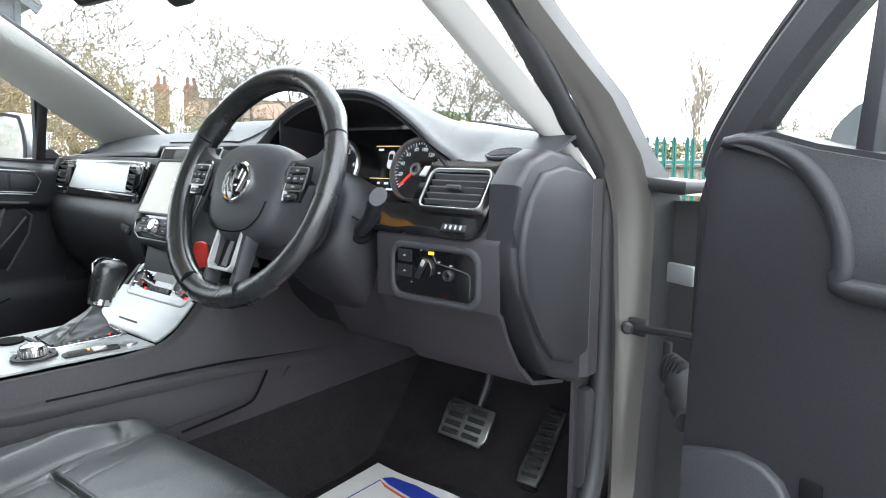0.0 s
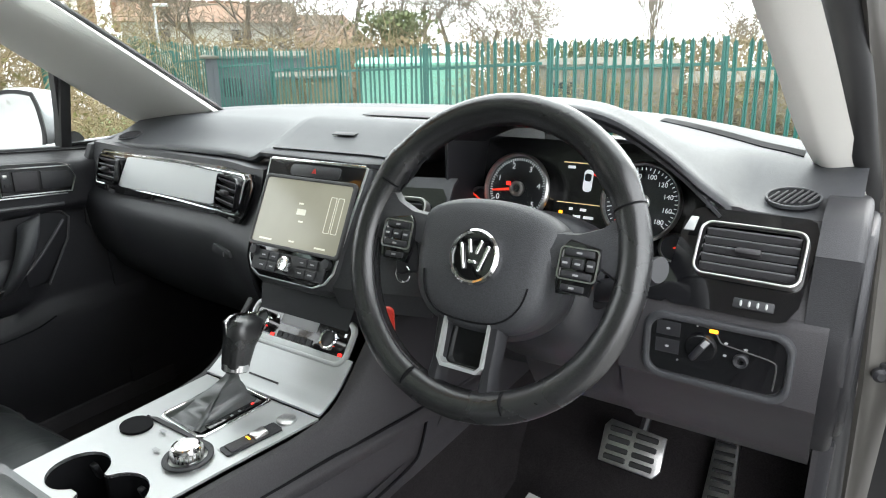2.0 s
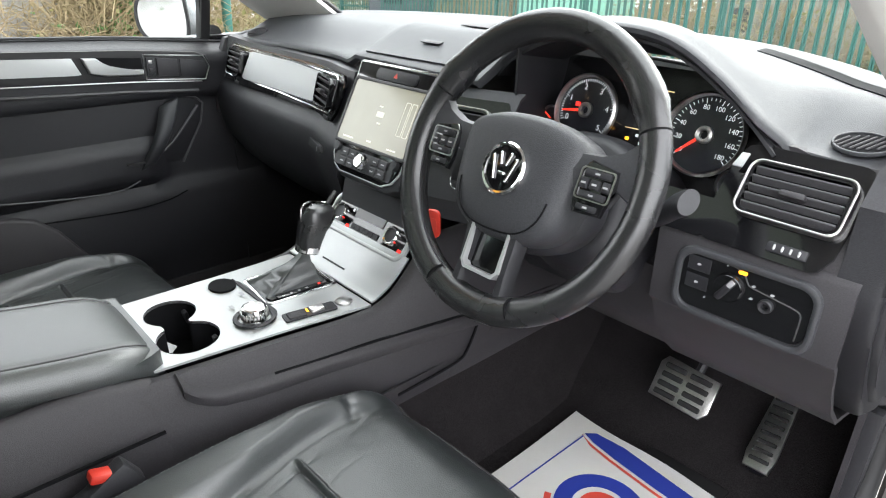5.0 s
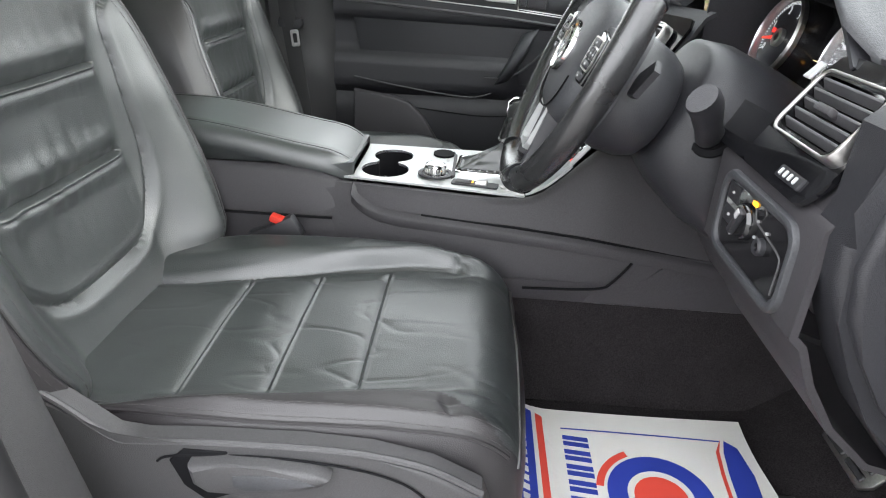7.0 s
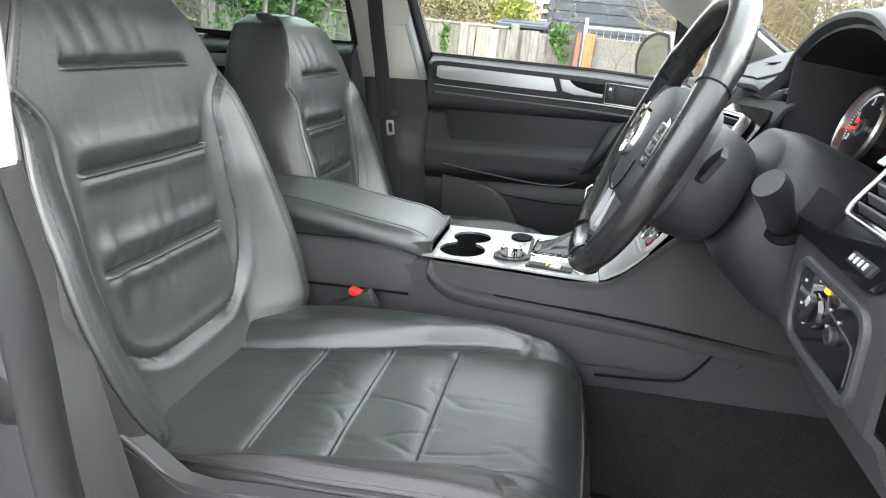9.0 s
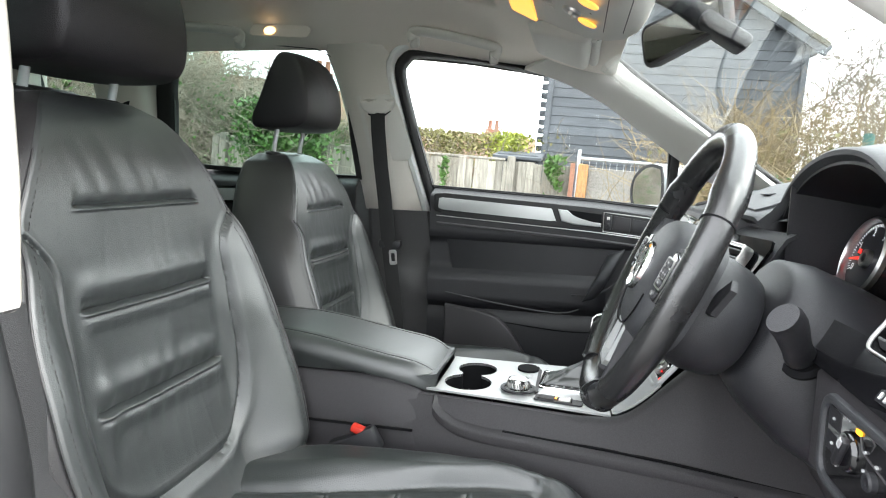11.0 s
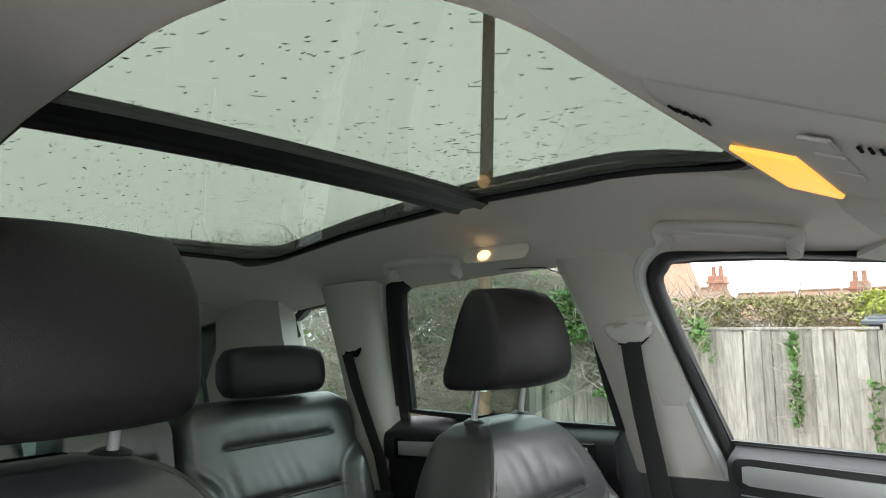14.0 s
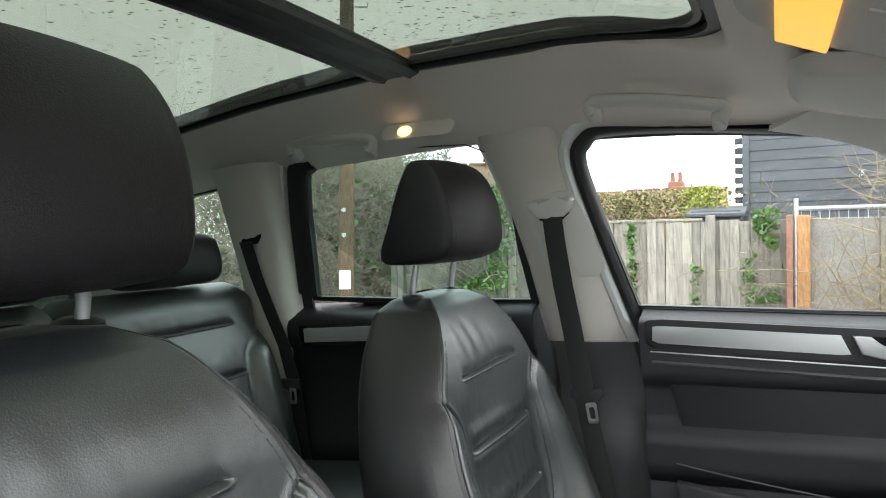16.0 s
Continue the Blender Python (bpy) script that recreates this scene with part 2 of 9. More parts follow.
WINDARK = mat("dark_window", (0.03, 0.035, 0.04), 0.1, vary=0.2)

# ---- building helpers ----


def part(name, bm, material, parent=None, label="", sharp=35, smooth=True):
    """Links a bmesh, in car coordinates, as one mesh object under its thing or part."""
    bmesh.ops.recalc_face_normals(bm, faces=bm.faces)
    me = bpy.data.meshes.new(name)
    bm.to_mesh(me)
    bm.free()
    me.materials.append(material)
    if smooth:
        me.shade_smooth()
        me.set_sharp_from_angle(angle=radians(sharp))
    ob = new(name, me)
    if parent is not None:
        ob.parent = parent
        ob.matrix_parent_inverse = world_of(parent).inverted()
    if label:
        ob["label"] = label
    return ob


def world_of(ob):
    m = ob.matrix_basis.copy()
    if ob.parent is not None:
        m = world_of(ob.parent) @ ob.matrix_parent_inverse @ m
    return m


def two_tone(ob, k, test, material):
    """Gives the faces of a lofted skin that pass the test (row, column) a second material."""
    ob.data.materials.append(material)
    for p in ob.data.polygons:
        if test(p.index // k, p.index % k):
            p.material_index = 1
    return ob


def thing(name, at, label, category, group="", kind=""):
    ob = new(name)
    ob.empty_display_size = 0.05
    ob.matrix_basis = at if isinstance(at, Matrix) else Matrix.Translation(at)
    return tagged(ob, label, category, group, kind)


def solo(name, bm, material, label, category="", kind="", group="", sharp=35):
    """A thing of one mesh."""
    return tagged(part(name, bm, material, sharp=sharp), label, category, group, kind)


def box(w, d, h, m=None, bevel=0.0, seg=2, bm=None):
    """A box of the given size about its own centre, with rounded edges."""
    b = bmesh.new()
    bmesh.ops.create_cube(b, size=1)
    bmesh.ops.scale(b, vec=(w, d, h), verts=b.verts)
    if bevel > 0:
        bmesh.ops.bevel(b, geom=b.edges[:] , offset=bevel, segments=seg, profile=0.5, affect="EDGES")
    if m is not None:
        b.transform(m)
    return joined(bm, b)


def joined(bm, other):
    if bm is None:
        return other
    me = bpy.data.meshes.new("tmp")
    other.to_mesh(me)
    other.free()
    bm.from_mesh(me)
    bpy.data.meshes.remove(me)
    return bm


def rrect(w, h, r, n=5):
    """A rounded rectangle about the origin, as points in a plane."""
    pts = []
    for cx, cy, a in ((w / 2 - r, h / 2 - r, 0), (-w / 2 + r, h / 2 - r, 90), (-w / 2 + r, -h / 2 + r, 180), (w / 2 - r, -h / 2 + r, 270)):
        for i in range(n + 1):
            t = radians(a + 90 * i / n)
            pts.append((cx + r * math.cos(t), cy + r * math.sin(t)))
    return pts


def rrect_fine(w, h, r, n=6, m=12):
    """The same with points along the straight sides as well."""
    pts = rrect(w, h, r, n)
    out = []
    for i, p in enumerate(pts):
        q = pts[(i + 1) % len(pts)]
        out.append(p)
        if i % (n + 1) == n:
            out += [(p[0] + (q[0] - p[0]) * k / m, p[1] + (q[1] - p[1]) * k / m) for k in range(1, m)]
    return out


def circle(r, n=32, sx=1.0, sy=1.0):
    return [(sx * r * math.cos(2 * math.pi * i / n), sy * r * math.sin(2 * math.pi * i / n)) for i in range(n)]


def prism(pts, h, m=None, bevel=0.0, seg=2, bm=None):
    """A flat outline raised by h along its own z, with rounded rims."""
    b = bmesh.new()
    lo = [b.verts.new((x, y, 0)) for x, y in pts]
    hi = [b.verts.new((x, y, h)) for x, y in pts]
    k = len(pts)
    b.faces.new(lo[::-1])
    top = b.faces.new(hi)
    for i in range(k):
        b.faces.new((lo[i], lo[(i + 1) % k], hi[(i + 1) % k], hi[i]))
    if bevel > 0:
        bmesh.ops.bevel(b, geom=top.edges[:], offset=bevel, segments=seg, profile=0.5, affect="EDGES")
    if m is not None:
        b.transform(m)
    return joined(bm, b)


def ring(outer, inner, h, m=None, bevel=0.0, bm=None):
    """A flat frame between two outlines with the same number of points."""
    b = bmesh.new()
    k = len(outer)
    rows = [[b.verts.new((x, y, z)) for x, y in o] for o, z in ((outer, 0), (outer, h), (inner, h), (inner, 0))]
    for a, c in zip(rows, rows[1:] + rows[:1]):
        for i in range(k):
            b.faces.new((a[i], a[(i + 1) % k], c[(i + 1) % k], c[i]))
    if bevel > 0:
        es = [e for e in b.edges if all(v in rows[1] for v in e.verts) or all(v in rows[2] for v in e.verts)]
        bmesh.ops.bevel(b, geom=es, offset=bevel, segments=2, profile=0.5, affect="EDGES")
    if m is not None:
        b.transform(m)
    return joined(bm, b)


def loft(rows, closed=False, caps=False, bm=None):
    """A skin over rows of points; closed: each row is a loop."""
    b = bmesh.new()
    vs = [[b.verts.new(p) for p in r] for r in rows]
    k = len(rows[0])
    for a, c in zip(vs, vs[1:]):
        for i in range(k if closed else k - 1):
            j = (i + 1) % k
            b.faces.new((a[i], a[j], c[j], c[i]))
    if caps and closed:
        b.faces.new(vs[0][::-1])
        b.faces.new(vs[-1])
    return joined(bm, b)


def shell(rows, thick, bm=None):
    """A skin with thickness."""
    b = loft(rows)
    bmesh.ops.recalc_face_normals(b, faces=b.faces)
    bmesh.ops.solidify(b, geom=b.faces[:], thickness=thick)
    return joined(bm, b)


def tube(path, r, n=10, closed=False, bm=None, flat=1.0):
    """A round bar along a path; r may be a list of radii."""
    ps = [Vector(p) for p in path]
    k = len(ps)
    rows = []
    side = None
    for i, p in enumerate(ps):
        a = ps[(i - 1) % k] if (closed or i > 0) else p
        c = ps[(i + 1) % k] if (closed or i < k - 1) else p
        d = (c - a).normalized()
        if side is None:
            side = d.orthogonal().normalized()
        side = (side - d * side.dot(d)).normalized()
        up = d.cross(side)
        rad = r[i] if isinstance(r, (list, tuple)) else r
        rows.append([p + rad * (side * math.cos(2 * math.pi * j / n) + up * flat * math.sin(2 * math.pi * j / n)) for j in range(n)])
    if closed:
        rows.append(rows[0])
        b = loft(rows, closed=True)
        bmesh.ops.remove_doubles(b, verts=b.verts, dist=1e-6)
        return joined(bm, b)
    return loft(rows, closed=True, caps=True, bm=bm)


def spline(pts, n=8):
    """A smooth line through the points (Catmull-Rom)."""
    ps = [Vector(p) for p in pts]
    out = []
    for i in range(len(ps) - 1):
        p0, p1, p2, p3 = ps[max(i - 1, 0)], ps[i], ps[i + 1], ps[min(i + 2, len(ps) - 1)]
        for j in range(n):
            t = j / n
            out.append(0.5 * ((2 * p1) + (p2 - p0) * t + (2 * p0 - 5 * p1 + 4 * p2 - p3) * t * t + (3 * p1 - p0 - 3 * p2 + p3) * t ** 3))
    out.append(ps[-1])
    return out


def lathe(prof, n=32, m=None, bm=None):
    """A turned shape from (radius, height) points, about z."""
    hollow = prof[0][0] > 1e-6 and prof[-1][0] > 1e-6
    if hollow:
        prof = list(prof) + [prof[0]]
    rows = [[(r * math.cos(2 * math.pi * j / n), r * math.sin(2 * math.pi * j / n), z) for j in range(n)] for r, z in prof]
    b = loft(rows, closed=True, caps=not hollow)
    bmesh.ops.remove_doubles(b, verts=b.verts, dist=1e-6)
    if m is not None:
        b.transform(m)
    return joined(bm, b)


def axes(origin, x, y):
    """A pose from an origin and the ways of its x and (about) y."""
    x = Vector(x).normalized()
    z = x.cross(Vector(y)).normalized()
    y = z.cross(x)
    m = Matrix((x, y, z)).transposed().to_4x4()
    m.translation = Vector(origin)
    return m


def lerp(x, xs, ys):
    return float(np.interp(x, xs, ys))


def soft(x, xs, ys, d=0.045):
    """lerp with its corners rounded off."""
    return float(np.mean(np.interp(x + d * SPREAD, xs, ys)))


SPREAD = np.linspace(-1, 1, 9)


def smooth01(t):
    t = min(1.0, max(0.0, t))
    return t * t * (3 - 2 * t)


def dent(x, at, width):
    return math.exp(-((x - at) / width) ** 2)


def lettering(text, size, m, material, parent, name="marking"):
    """Words or numbers in the built-in font, as a flat mesh."""
    cu = bpy.data.curves.new("txt", "FONT")
    cu.body, cu.size, cu.align_x, cu.align_y = text, size, "CENTER", "CENTER"
    cu.extrude = 0.0002
    tmp = new("txt", cu)
    me = bpy.data.meshes.new_from_object(tmp.evaluated_get(bpy.context.evaluated_depsgraph_get()))
    bpy.data.objects.remove(tmp)
    b = bmesh.new()
    b.from_mesh(me)
    b.transform(m)
    bpy.data.meshes.remove(me)
    return part(name, b, material, parent, smooth=False)

# ---- the car's shell ----
CX = 0.015  # the car's middle plane


def side_x(z):
    """The side windows lean in towards the roof."""
    return -0.86 + 0.308 * (z - 1.09)


def roof_z(x, y):
    zc = lerp(y, (-1.85, -1.45, -1.2, -0.8, -0.4, -0.05, 0.1, 0.2, 0.25, 0.33, 0.45, 0.56), (1.50, 1.58, 1.615, 1.65, 1.662, 1.648, 1.618, 1.576, 1.550, 1.517, 1.478, 1.445))
    ze = lerp(y, (-1.85, -1.45, -0.9, -0.4, -0.03, 0.13, 0.33, 0.44, 0.56), (1.45, 1.49, 1.522, 1.526, 1.51, 1.495, 1.465, 1.445, 1.42))
    a = max(0.0, abs(x - CX) - 0.43) / 0.305
    return zc + (min(ze, zc) - zc) * a ** 1.8 - 0.03 * smooth01((x - 0.12) / 0.3) * smooth01((0.72 - x) / 0.3) * smooth01((0.26 - y) / 0.14)


def glass_z(x, y):
    return lerp(y, (-1.3, -0.8, -0.4, 0.0, 0.15, 0.27), (1.605, 1.645, 1.655, 1.638, 1.612, 1.580)) - 0.012 * (x / 0.5) ** 2


def opening(grow, n=10, m=14):
    """The roof's opening, with a wider corner in front of the driver."""
    x0, x1, y0, y1 = -0.475 - grow, 0.415 + grow, -1.20 - grow, 0.248 + grow
    pts = []
    for cx, cy, sx, sy, r, a in ((x1, y1, -1, -1, 0.17, 0), (x0, y1, 1, -1, 0.10, 90), (x0, y0, 1, 1, 0.09, 180), (x1, y0, -1, 1, 0.09, 270)):
        for i in range(n + 1):
            t = radians(a + 90 * i / n)
            pts.append((cx + sx * r + r * math.cos(t), cy + sy * r + r * math.sin(t)))
    out = []
    for i, p in enumerate(pts):
        q = pts[(i + 1) % len(pts)]
        out.append(p)
        if i % (n + 1) == n:
            out += [(p[0] + (q[0] - p[0]) * k / m, p[1] + (q[1] - p[1]) * k / m) for k in range(1, m)]
    return out


# floor with the sloping toe board
ys = [-1.9, -1.0, -0.4, 0.0, 0.3, 0.6, 0.9, 1.0, 1.06, 1.14, 1.24, 1.32]
zs = [0.46, 0.44, 0.36, 0.36, 0.36, 0.36, 0.36, 0.365, 0.385, 0.44, 0.54, 0.66]
rows = [[(x, y, z + 0.004 * math.sin(9 * x + 5 * y)) for x in np.linspace(-0.80, 0.82, 14)] for y, z in zip(ys, zs)]
solo("floor", shell(rows, 0.04), CARPET, "black loop-pile carpet in the footwells", "floor", "structure")

# firewall behind the dash, and the tail end
solo("wall_front", box(1.6, 0.05, 0.72, pose(CX - 0.05, 1.33, 0.70)), DARK, "dark bulkhead behind the dashboard", "bulkhead", "structure")

# headliner: rings between the roof opening and its outer border
ap = opening(0.0)
ou = [(x + 0.0 * y, y - 0.16) for x, y in rrect_fine(1.47, 2.42, 0.10, 10, 14)]
rows = []
for k in (-0.12, 0.0, 0.015, 0.04, 0.08, 0.14, 0.2, 0.28, 0.36, 0.44, 0.52, 0.6, 0.68, 0.76, 0.84, 0.92, 1.0):
    r = []
    for (ax, ay), (ox, oy) in zip(ap, ou):
        kk = max(k, 0)
        x = ax + (ox - ax) * kk
        y = ay + (oy - 0.485 - ay) * kk
        z = glass_z(x, y) + 0.03 if k < 0 else roof_z(x, y) + 0.006 * (k == 0.0)
        r.append((x, y, z))
    rows.append(r)
rows = rows + [[(x, y, z + 0.022) for x, y, z in r] for r in rows[:0:-1]]
b = loft([r + r[:1] for r in rows])
bmesh.ops.remove_doubles(b, verts=b.verts, dist=1e-5)
solo("ceiling", b, HEADLINER, "light grey woven headliner round the glass roof", "headliner", "structure", sharp=60)
skin = [[(x, y, z + 0.040) for x, y, z in r] for r in rows[1:17]]
b = loft([r + r[:1] for r in skin])
bmesh.ops.remove_doubles(b, verts=b.verts, dist=1e-5)
bmesh.ops.solidify(b, geom=b.faces[:], thickness=0.003)
solo("roof_skin", b, PAINT_OUT, "silver painted outer roof of the car", "roof", "structure", sharp=60)

# glass roof: two panes, a black border and a black cross bar
sunroof = thing("glass_roof", (0, -0.5, 1.66), "rain-spotted tinted glass roof with a black frame", "sunroof")
for nm, y0, y1 in (("front_pane", -0.36, 0.27), ("rear_pane", -1.26, -0.46)):
    rows = [[(x, y, glass_z(x, y) + 0.012) for x in np.linspace(-0.51, 0.45, 11)] for y in np.linspace(y0, y1, 9)]
    part(nm, shell(rows, 0.005), GLASS_ROOF, sunroof, "green-tinted glass with raindrops")
rows = [[(x, y, glass_z(x, -0.41) - 0.008 + dz) for y, dz in ((-0.352, 0.024), (-0.352, 0.004), (-0.375, -0.004), (-0.39, 0.004), (-0.43, 0.004), (-0.44, -0.004), (-0.468, 0.004), (-0.468, 0.024))] for x in np.linspace(-0.478, 0.42, 13)]
part("cross_bar", shell(rows, 0.006), RUBBER, sunroof)
apo, apm, api = opening(0.003), opening(-0.018), opening(-0.036)
rows = []
for o, dz in ((apo, 0.012), (apm, 0.006), (apm, 0.016), (api, 0.014), (api, 0.026)):
    rows.append([(x + (0.024 * smooth01((x - 0.15) / 0.2) if o is not apo else 0.0), y, glass_z(x, y) - 0.004 + dz) for x, y in o])
b = loft([r + r[:1] for r in rows])
bmesh.ops.remove_doubles(b, verts=b.verts, dist=1e-5)
bmesh.ops.solidify(b, geom=b.faces[:], thickness=0.004)
part("frame", b, RUBBER, sunroof)

# rain on both panes, in rows of small smears
rng = random.Random(11)
RAIN = radians(130)  # the wind has drawn the drops out one way
b = bmesh.new()
for y0, y1, count in ((-0.34, 0.18, 760), (-1.18, -0.48, 1000)):
    for i in range(count):
        x, y = rng.uniform(-0.46, 0.40), rng.uniform(y0, y1)
        if rng.random() > 0.45 + 0.55 * smooth01((-x + 0.05) / 0.4) * smooth01((y1 - y) / (y1 - y0) * 1.6):
            continue
        ln, wd = rng.uniform(0.0018, 0.0055) * (2.4 if rng.random() < 0.08 else 1.0), rng.uniform(0.0006, 0.0012)
        turn = rng.gauss(RAIN, 0.22)
        bend = rng.uniform(-0.25, 0.25)
        z = glass_z(x, y) + 0.0105
        vs = []
        for k in range(10):
            t = 2 * math.pi * k / 10
            u, v = ln * math.cos(t), wd * math.sin(t) + bend * ln * math.cos(t) ** 2
            vs.append(b.verts.new((x + u * math.cos(turn) - v * math.sin(turn), y + u * math.sin(turn) + v * math.cos(turn), z)))
        top = b.verts.new((x, y + bend * ln * 0.4, z - 0.0016))
        for k in range(10):
            b.faces.new((vs[k], vs[(k + 1) % 10], top))
solo("raindrops", b, DROPLET, "raindrops and short water smears on the glass roof", "raindrops", "stuff")
# windscreen
def screen_at(u, v):
    x = CX + u * (0.76 - 0.09 * v)
    y = (1.22 - 0.22 * u * u) * (1 - v) + (0.56 - 0.07 * u * u) * v
    return (x, y, 1.075 + 0.40 * v + 0.07 * v * (1 - v) - 0.012 * u * u)


rows = [[screen_at(u, v) for u in np.linspace(-1, 1, 21)] for v in np.linspace(-0.06, 1.08, 9)]
solo("windscreen", shell(rows, 0.005), GLASS, "clear laminated windscreen with a black edge", "windscreen", "structure")
rows = [[screen_at(u, v) for v in (-0.03, 0.022)] for u in np.linspace(-0.98, 0.98, 25)]
solo("windscreen_seal", shell(rows, 0.006), RUBBER, "black printed border along the foot of the windscreen", "seal", "structure")

# pillars on both sides
A_WIN = [(-0.735, 0.30, 1.462), (-0.752, 0.42, 1.425), (-0.775, 0.545, 1.365), (-0.797, 0.655, 1.288), (-0.806, 0.745, 1.226), (-0.825, 0.87, 1.143), (-0.846, 0.985, 1.070)]
A_WS = [(-0.655, 0.45, 1.505), (-0.690, 0.54, 1.487), (-0.682, 0.61, 1.432), (-0.662, 0.68, 1.376), (-0.640, 0.755, 1.316), (-0.605, 0.885, 1.213), (-0.575, 1.02, 1.107)]
A_WS_DOOR = [(-0.590, 0.33, 1.530), (-0.608, 0.40, 1.495), (-0.632, 0.51, 1.418), (-0.655, 0.62, 1.337), (-0.680, 0.735, 1.252), (-0.715, 0.895, 1.133), (-0.745, 1.03, 1.03)]
A_DOOR = [(-0.668, 0.33, 1.525), (-0.672, 0.42, 1.478), (-0.684, 0.535, 1.405), (-0.700, 0.655, 1.322), (-0.722, 0.775, 1.236), (-0.750, 0.925, 1.122), (-0.781, 0.985, 1.031)]
for side, sgn in (("left", 1), ("right", -1)):
    rows = []
    for w, s in zip(spline(A_WIN if sgn > 0 else A_DOOR, 4), spline(A_WS if sgn > 0 else A_WS_DOOR, 4)):
        r = []
        for k in np.linspace(0, 1, 9):
            p = w.lerp(s, k)
            bulge = (0.022 if sgn > 0 else 0.012) * math.sin(math.pi * k) ** 0.7
            p = p + Vector((0.75, -0.5, -0.25)) * bulge
            r.append((p.x if sgn > 0 else 2 * CX - p.x, p.y, p.z))
        rows.append(r)
    solo("front_pillar_" + side, shell(rows, 0.012), PILLAR, "light grey front pillar trim beside the windscreen", "pillar", "structure", sharp=60)
    edge = [(p.x - 0.004 if sgn > 0 else 2 * CX - p.x + 0.004, p.y + 0.006, p.z + 0.004) for p in spline(A_WS if sgn > 0 else A_WS_DOOR, 4)[3:]]
    solo("pillar_seal_" + side, tube(edge, 0.0065, 8), RUBBER, "black rubber edge between pillar trim and windscreen", "seal", "structure")
    # centre pillar: light cap above, dark trim below
    up = [[], [], [], [], []]
    rows = []
    for z, yf, yr in ((1.53, -0.10, -0.345), (1.47, -0.098, -0.325), (1.40, -0.085, -0.305), (1.32, -0.070, -0.29), (1.25, -0.055, -0.278), (1.18, -0.04, -0.268), (1.12, -0.03, -0.26), (1.0, -0.003, -0.246)):
        x0 = side_x(z) - 0.030
        yf -= 0.030
        if sgn < 0:
            yf = lerp(z, (1.0, 1.12, 1.20, 1.30, 1.40, 1.53), (-0.034, -0.050, -0.072, -0.074, -0.088, -0.11))
            x0 = lerp(z, (1.0, 1.12, 1.20, 1.40, 1.53), (-0.766, -0.745, -0.726, -0.726, -0.730))
        sec = [(x0 - 0.04, yf + 0.004, z), (x0 + 0.012, yf, z), (x0 + 0.036, yf - 0.022, z), (x0 + 0.042, (yf + yr) / 2, z), (x0 + 0.036, yr + 0.022, z), (x0 + 0.008, yr, z), (x0 - 0.04, yr - 0.004, z)]
        rows.append([(p[0] if sgn > 0 else 2 * CX - p[0], p[1], p[2]) for p in sec])
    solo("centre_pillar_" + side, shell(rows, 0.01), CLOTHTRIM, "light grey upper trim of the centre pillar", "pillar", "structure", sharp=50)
    rows = []
    for z, yf, yr, dx in ((1.0, -0.003, -0.246, 0.0), (0.90, 0.016, -0.24, 0.002), (0.83, 0.03, -0.235, 0.01), (0.80, 0.04, -0.235, 0.03), (0.70, 0.075, -0.24, 0.035), (0.55, 0.12, -0.25, 0.035), (0.42, 0.16, -0.26, 0.03), (0.34, 0.17, -0.26, 0.03)):
        x0 = side_x(max(z, 0.98)) - 0.020 + dx
        if sgn < 0:
            yf = lerp(z, (0.34, 0.42, 0.55, 0.64, 0.70, 0.80, 0.83, 0.90, 1.0), (0.13, 0.105, 0.083, 0.062, 0.053, 0.033, 0.002, 0.003, -0.016))
            x0 = -0.776
        sec = [(x0 - 0.05, yf + 0.004, z), (x0 + 0.012, yf, z), (x0 + 0.046, yf - 0.022, z), (x0 + 0.056, (yf + yr) / 2, z), (x0 + 0.048, yr + 0.022, z), (x0 + 0.012, yr, z), (x0 - 0.05, yr - 0.004, z)]
        rows.append([(p[0] if sgn > 0 else 2 * CX - p[0], p[1], p[2]) for p in sec])
    solo("lower_pillar_" + side, shell(rows, 0.01), TRIMPL, "dark grey lower trim of the centre pillar", "pillar", "structure", sharp=50)
    # rear pillar with the belt slot
    rows = []
    for z, yf, yr in ((1.54, -0.95, -1.19), (1.48, -0.968, -1.192), (1.38, -0.985, -1.195), (1.25, -1.005, -1.20), (1.12, -1.03, -1.215), (1.0, -1.045, -1.30), (0.80, -1.05, -1.36), (0.5, -1.05, -1.36)):
        x0 = side_x(max(z, 1.0)) + 0.03
        sec = [(x0 - 0.05, yf + 0.004, z), (x0 + 0.02, yf, z), (x0 + 0.05, yf - 0.03, z), (x0 + 0.06, (yf + yr) / 2, z), (x0 + 0.05, yr + 0.03, z), (x0 + 0.02, yr, z), (x0 - 0.05, yr - 0.004, z)]
        rows.append([(p[0] if sgn > 0 else 2 * CX - p[0], p[1], p[2]) for p in sec])
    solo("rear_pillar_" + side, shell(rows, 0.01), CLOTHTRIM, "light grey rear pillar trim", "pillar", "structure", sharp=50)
    rows = []
    for z, yf, yr in ((1.54, -1.42, -1.80), (1.46, -1.44, -1.82), (1.40, -1.455, -1.84), (1.25, -1.46, -1.88), (1.05, -1.46, -1.92)):
        x0 = side_x(max(z, 1.0)) + 0.03
        sec = [(x0 - 0.05, yf, z), (x0 + 0.03, yf - 0.01, z), (x0 + 0.07, yf - 0.08, z), (x0 + 0.10, yr + 0.05, z), (x0 + 0.16, yr, z)]
        rows.append([(p[0] if sgn > 0 else 2 * CX - p[0], p[1], p[2]) for p in sec])
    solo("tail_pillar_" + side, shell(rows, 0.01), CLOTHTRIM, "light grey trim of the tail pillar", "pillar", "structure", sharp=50)

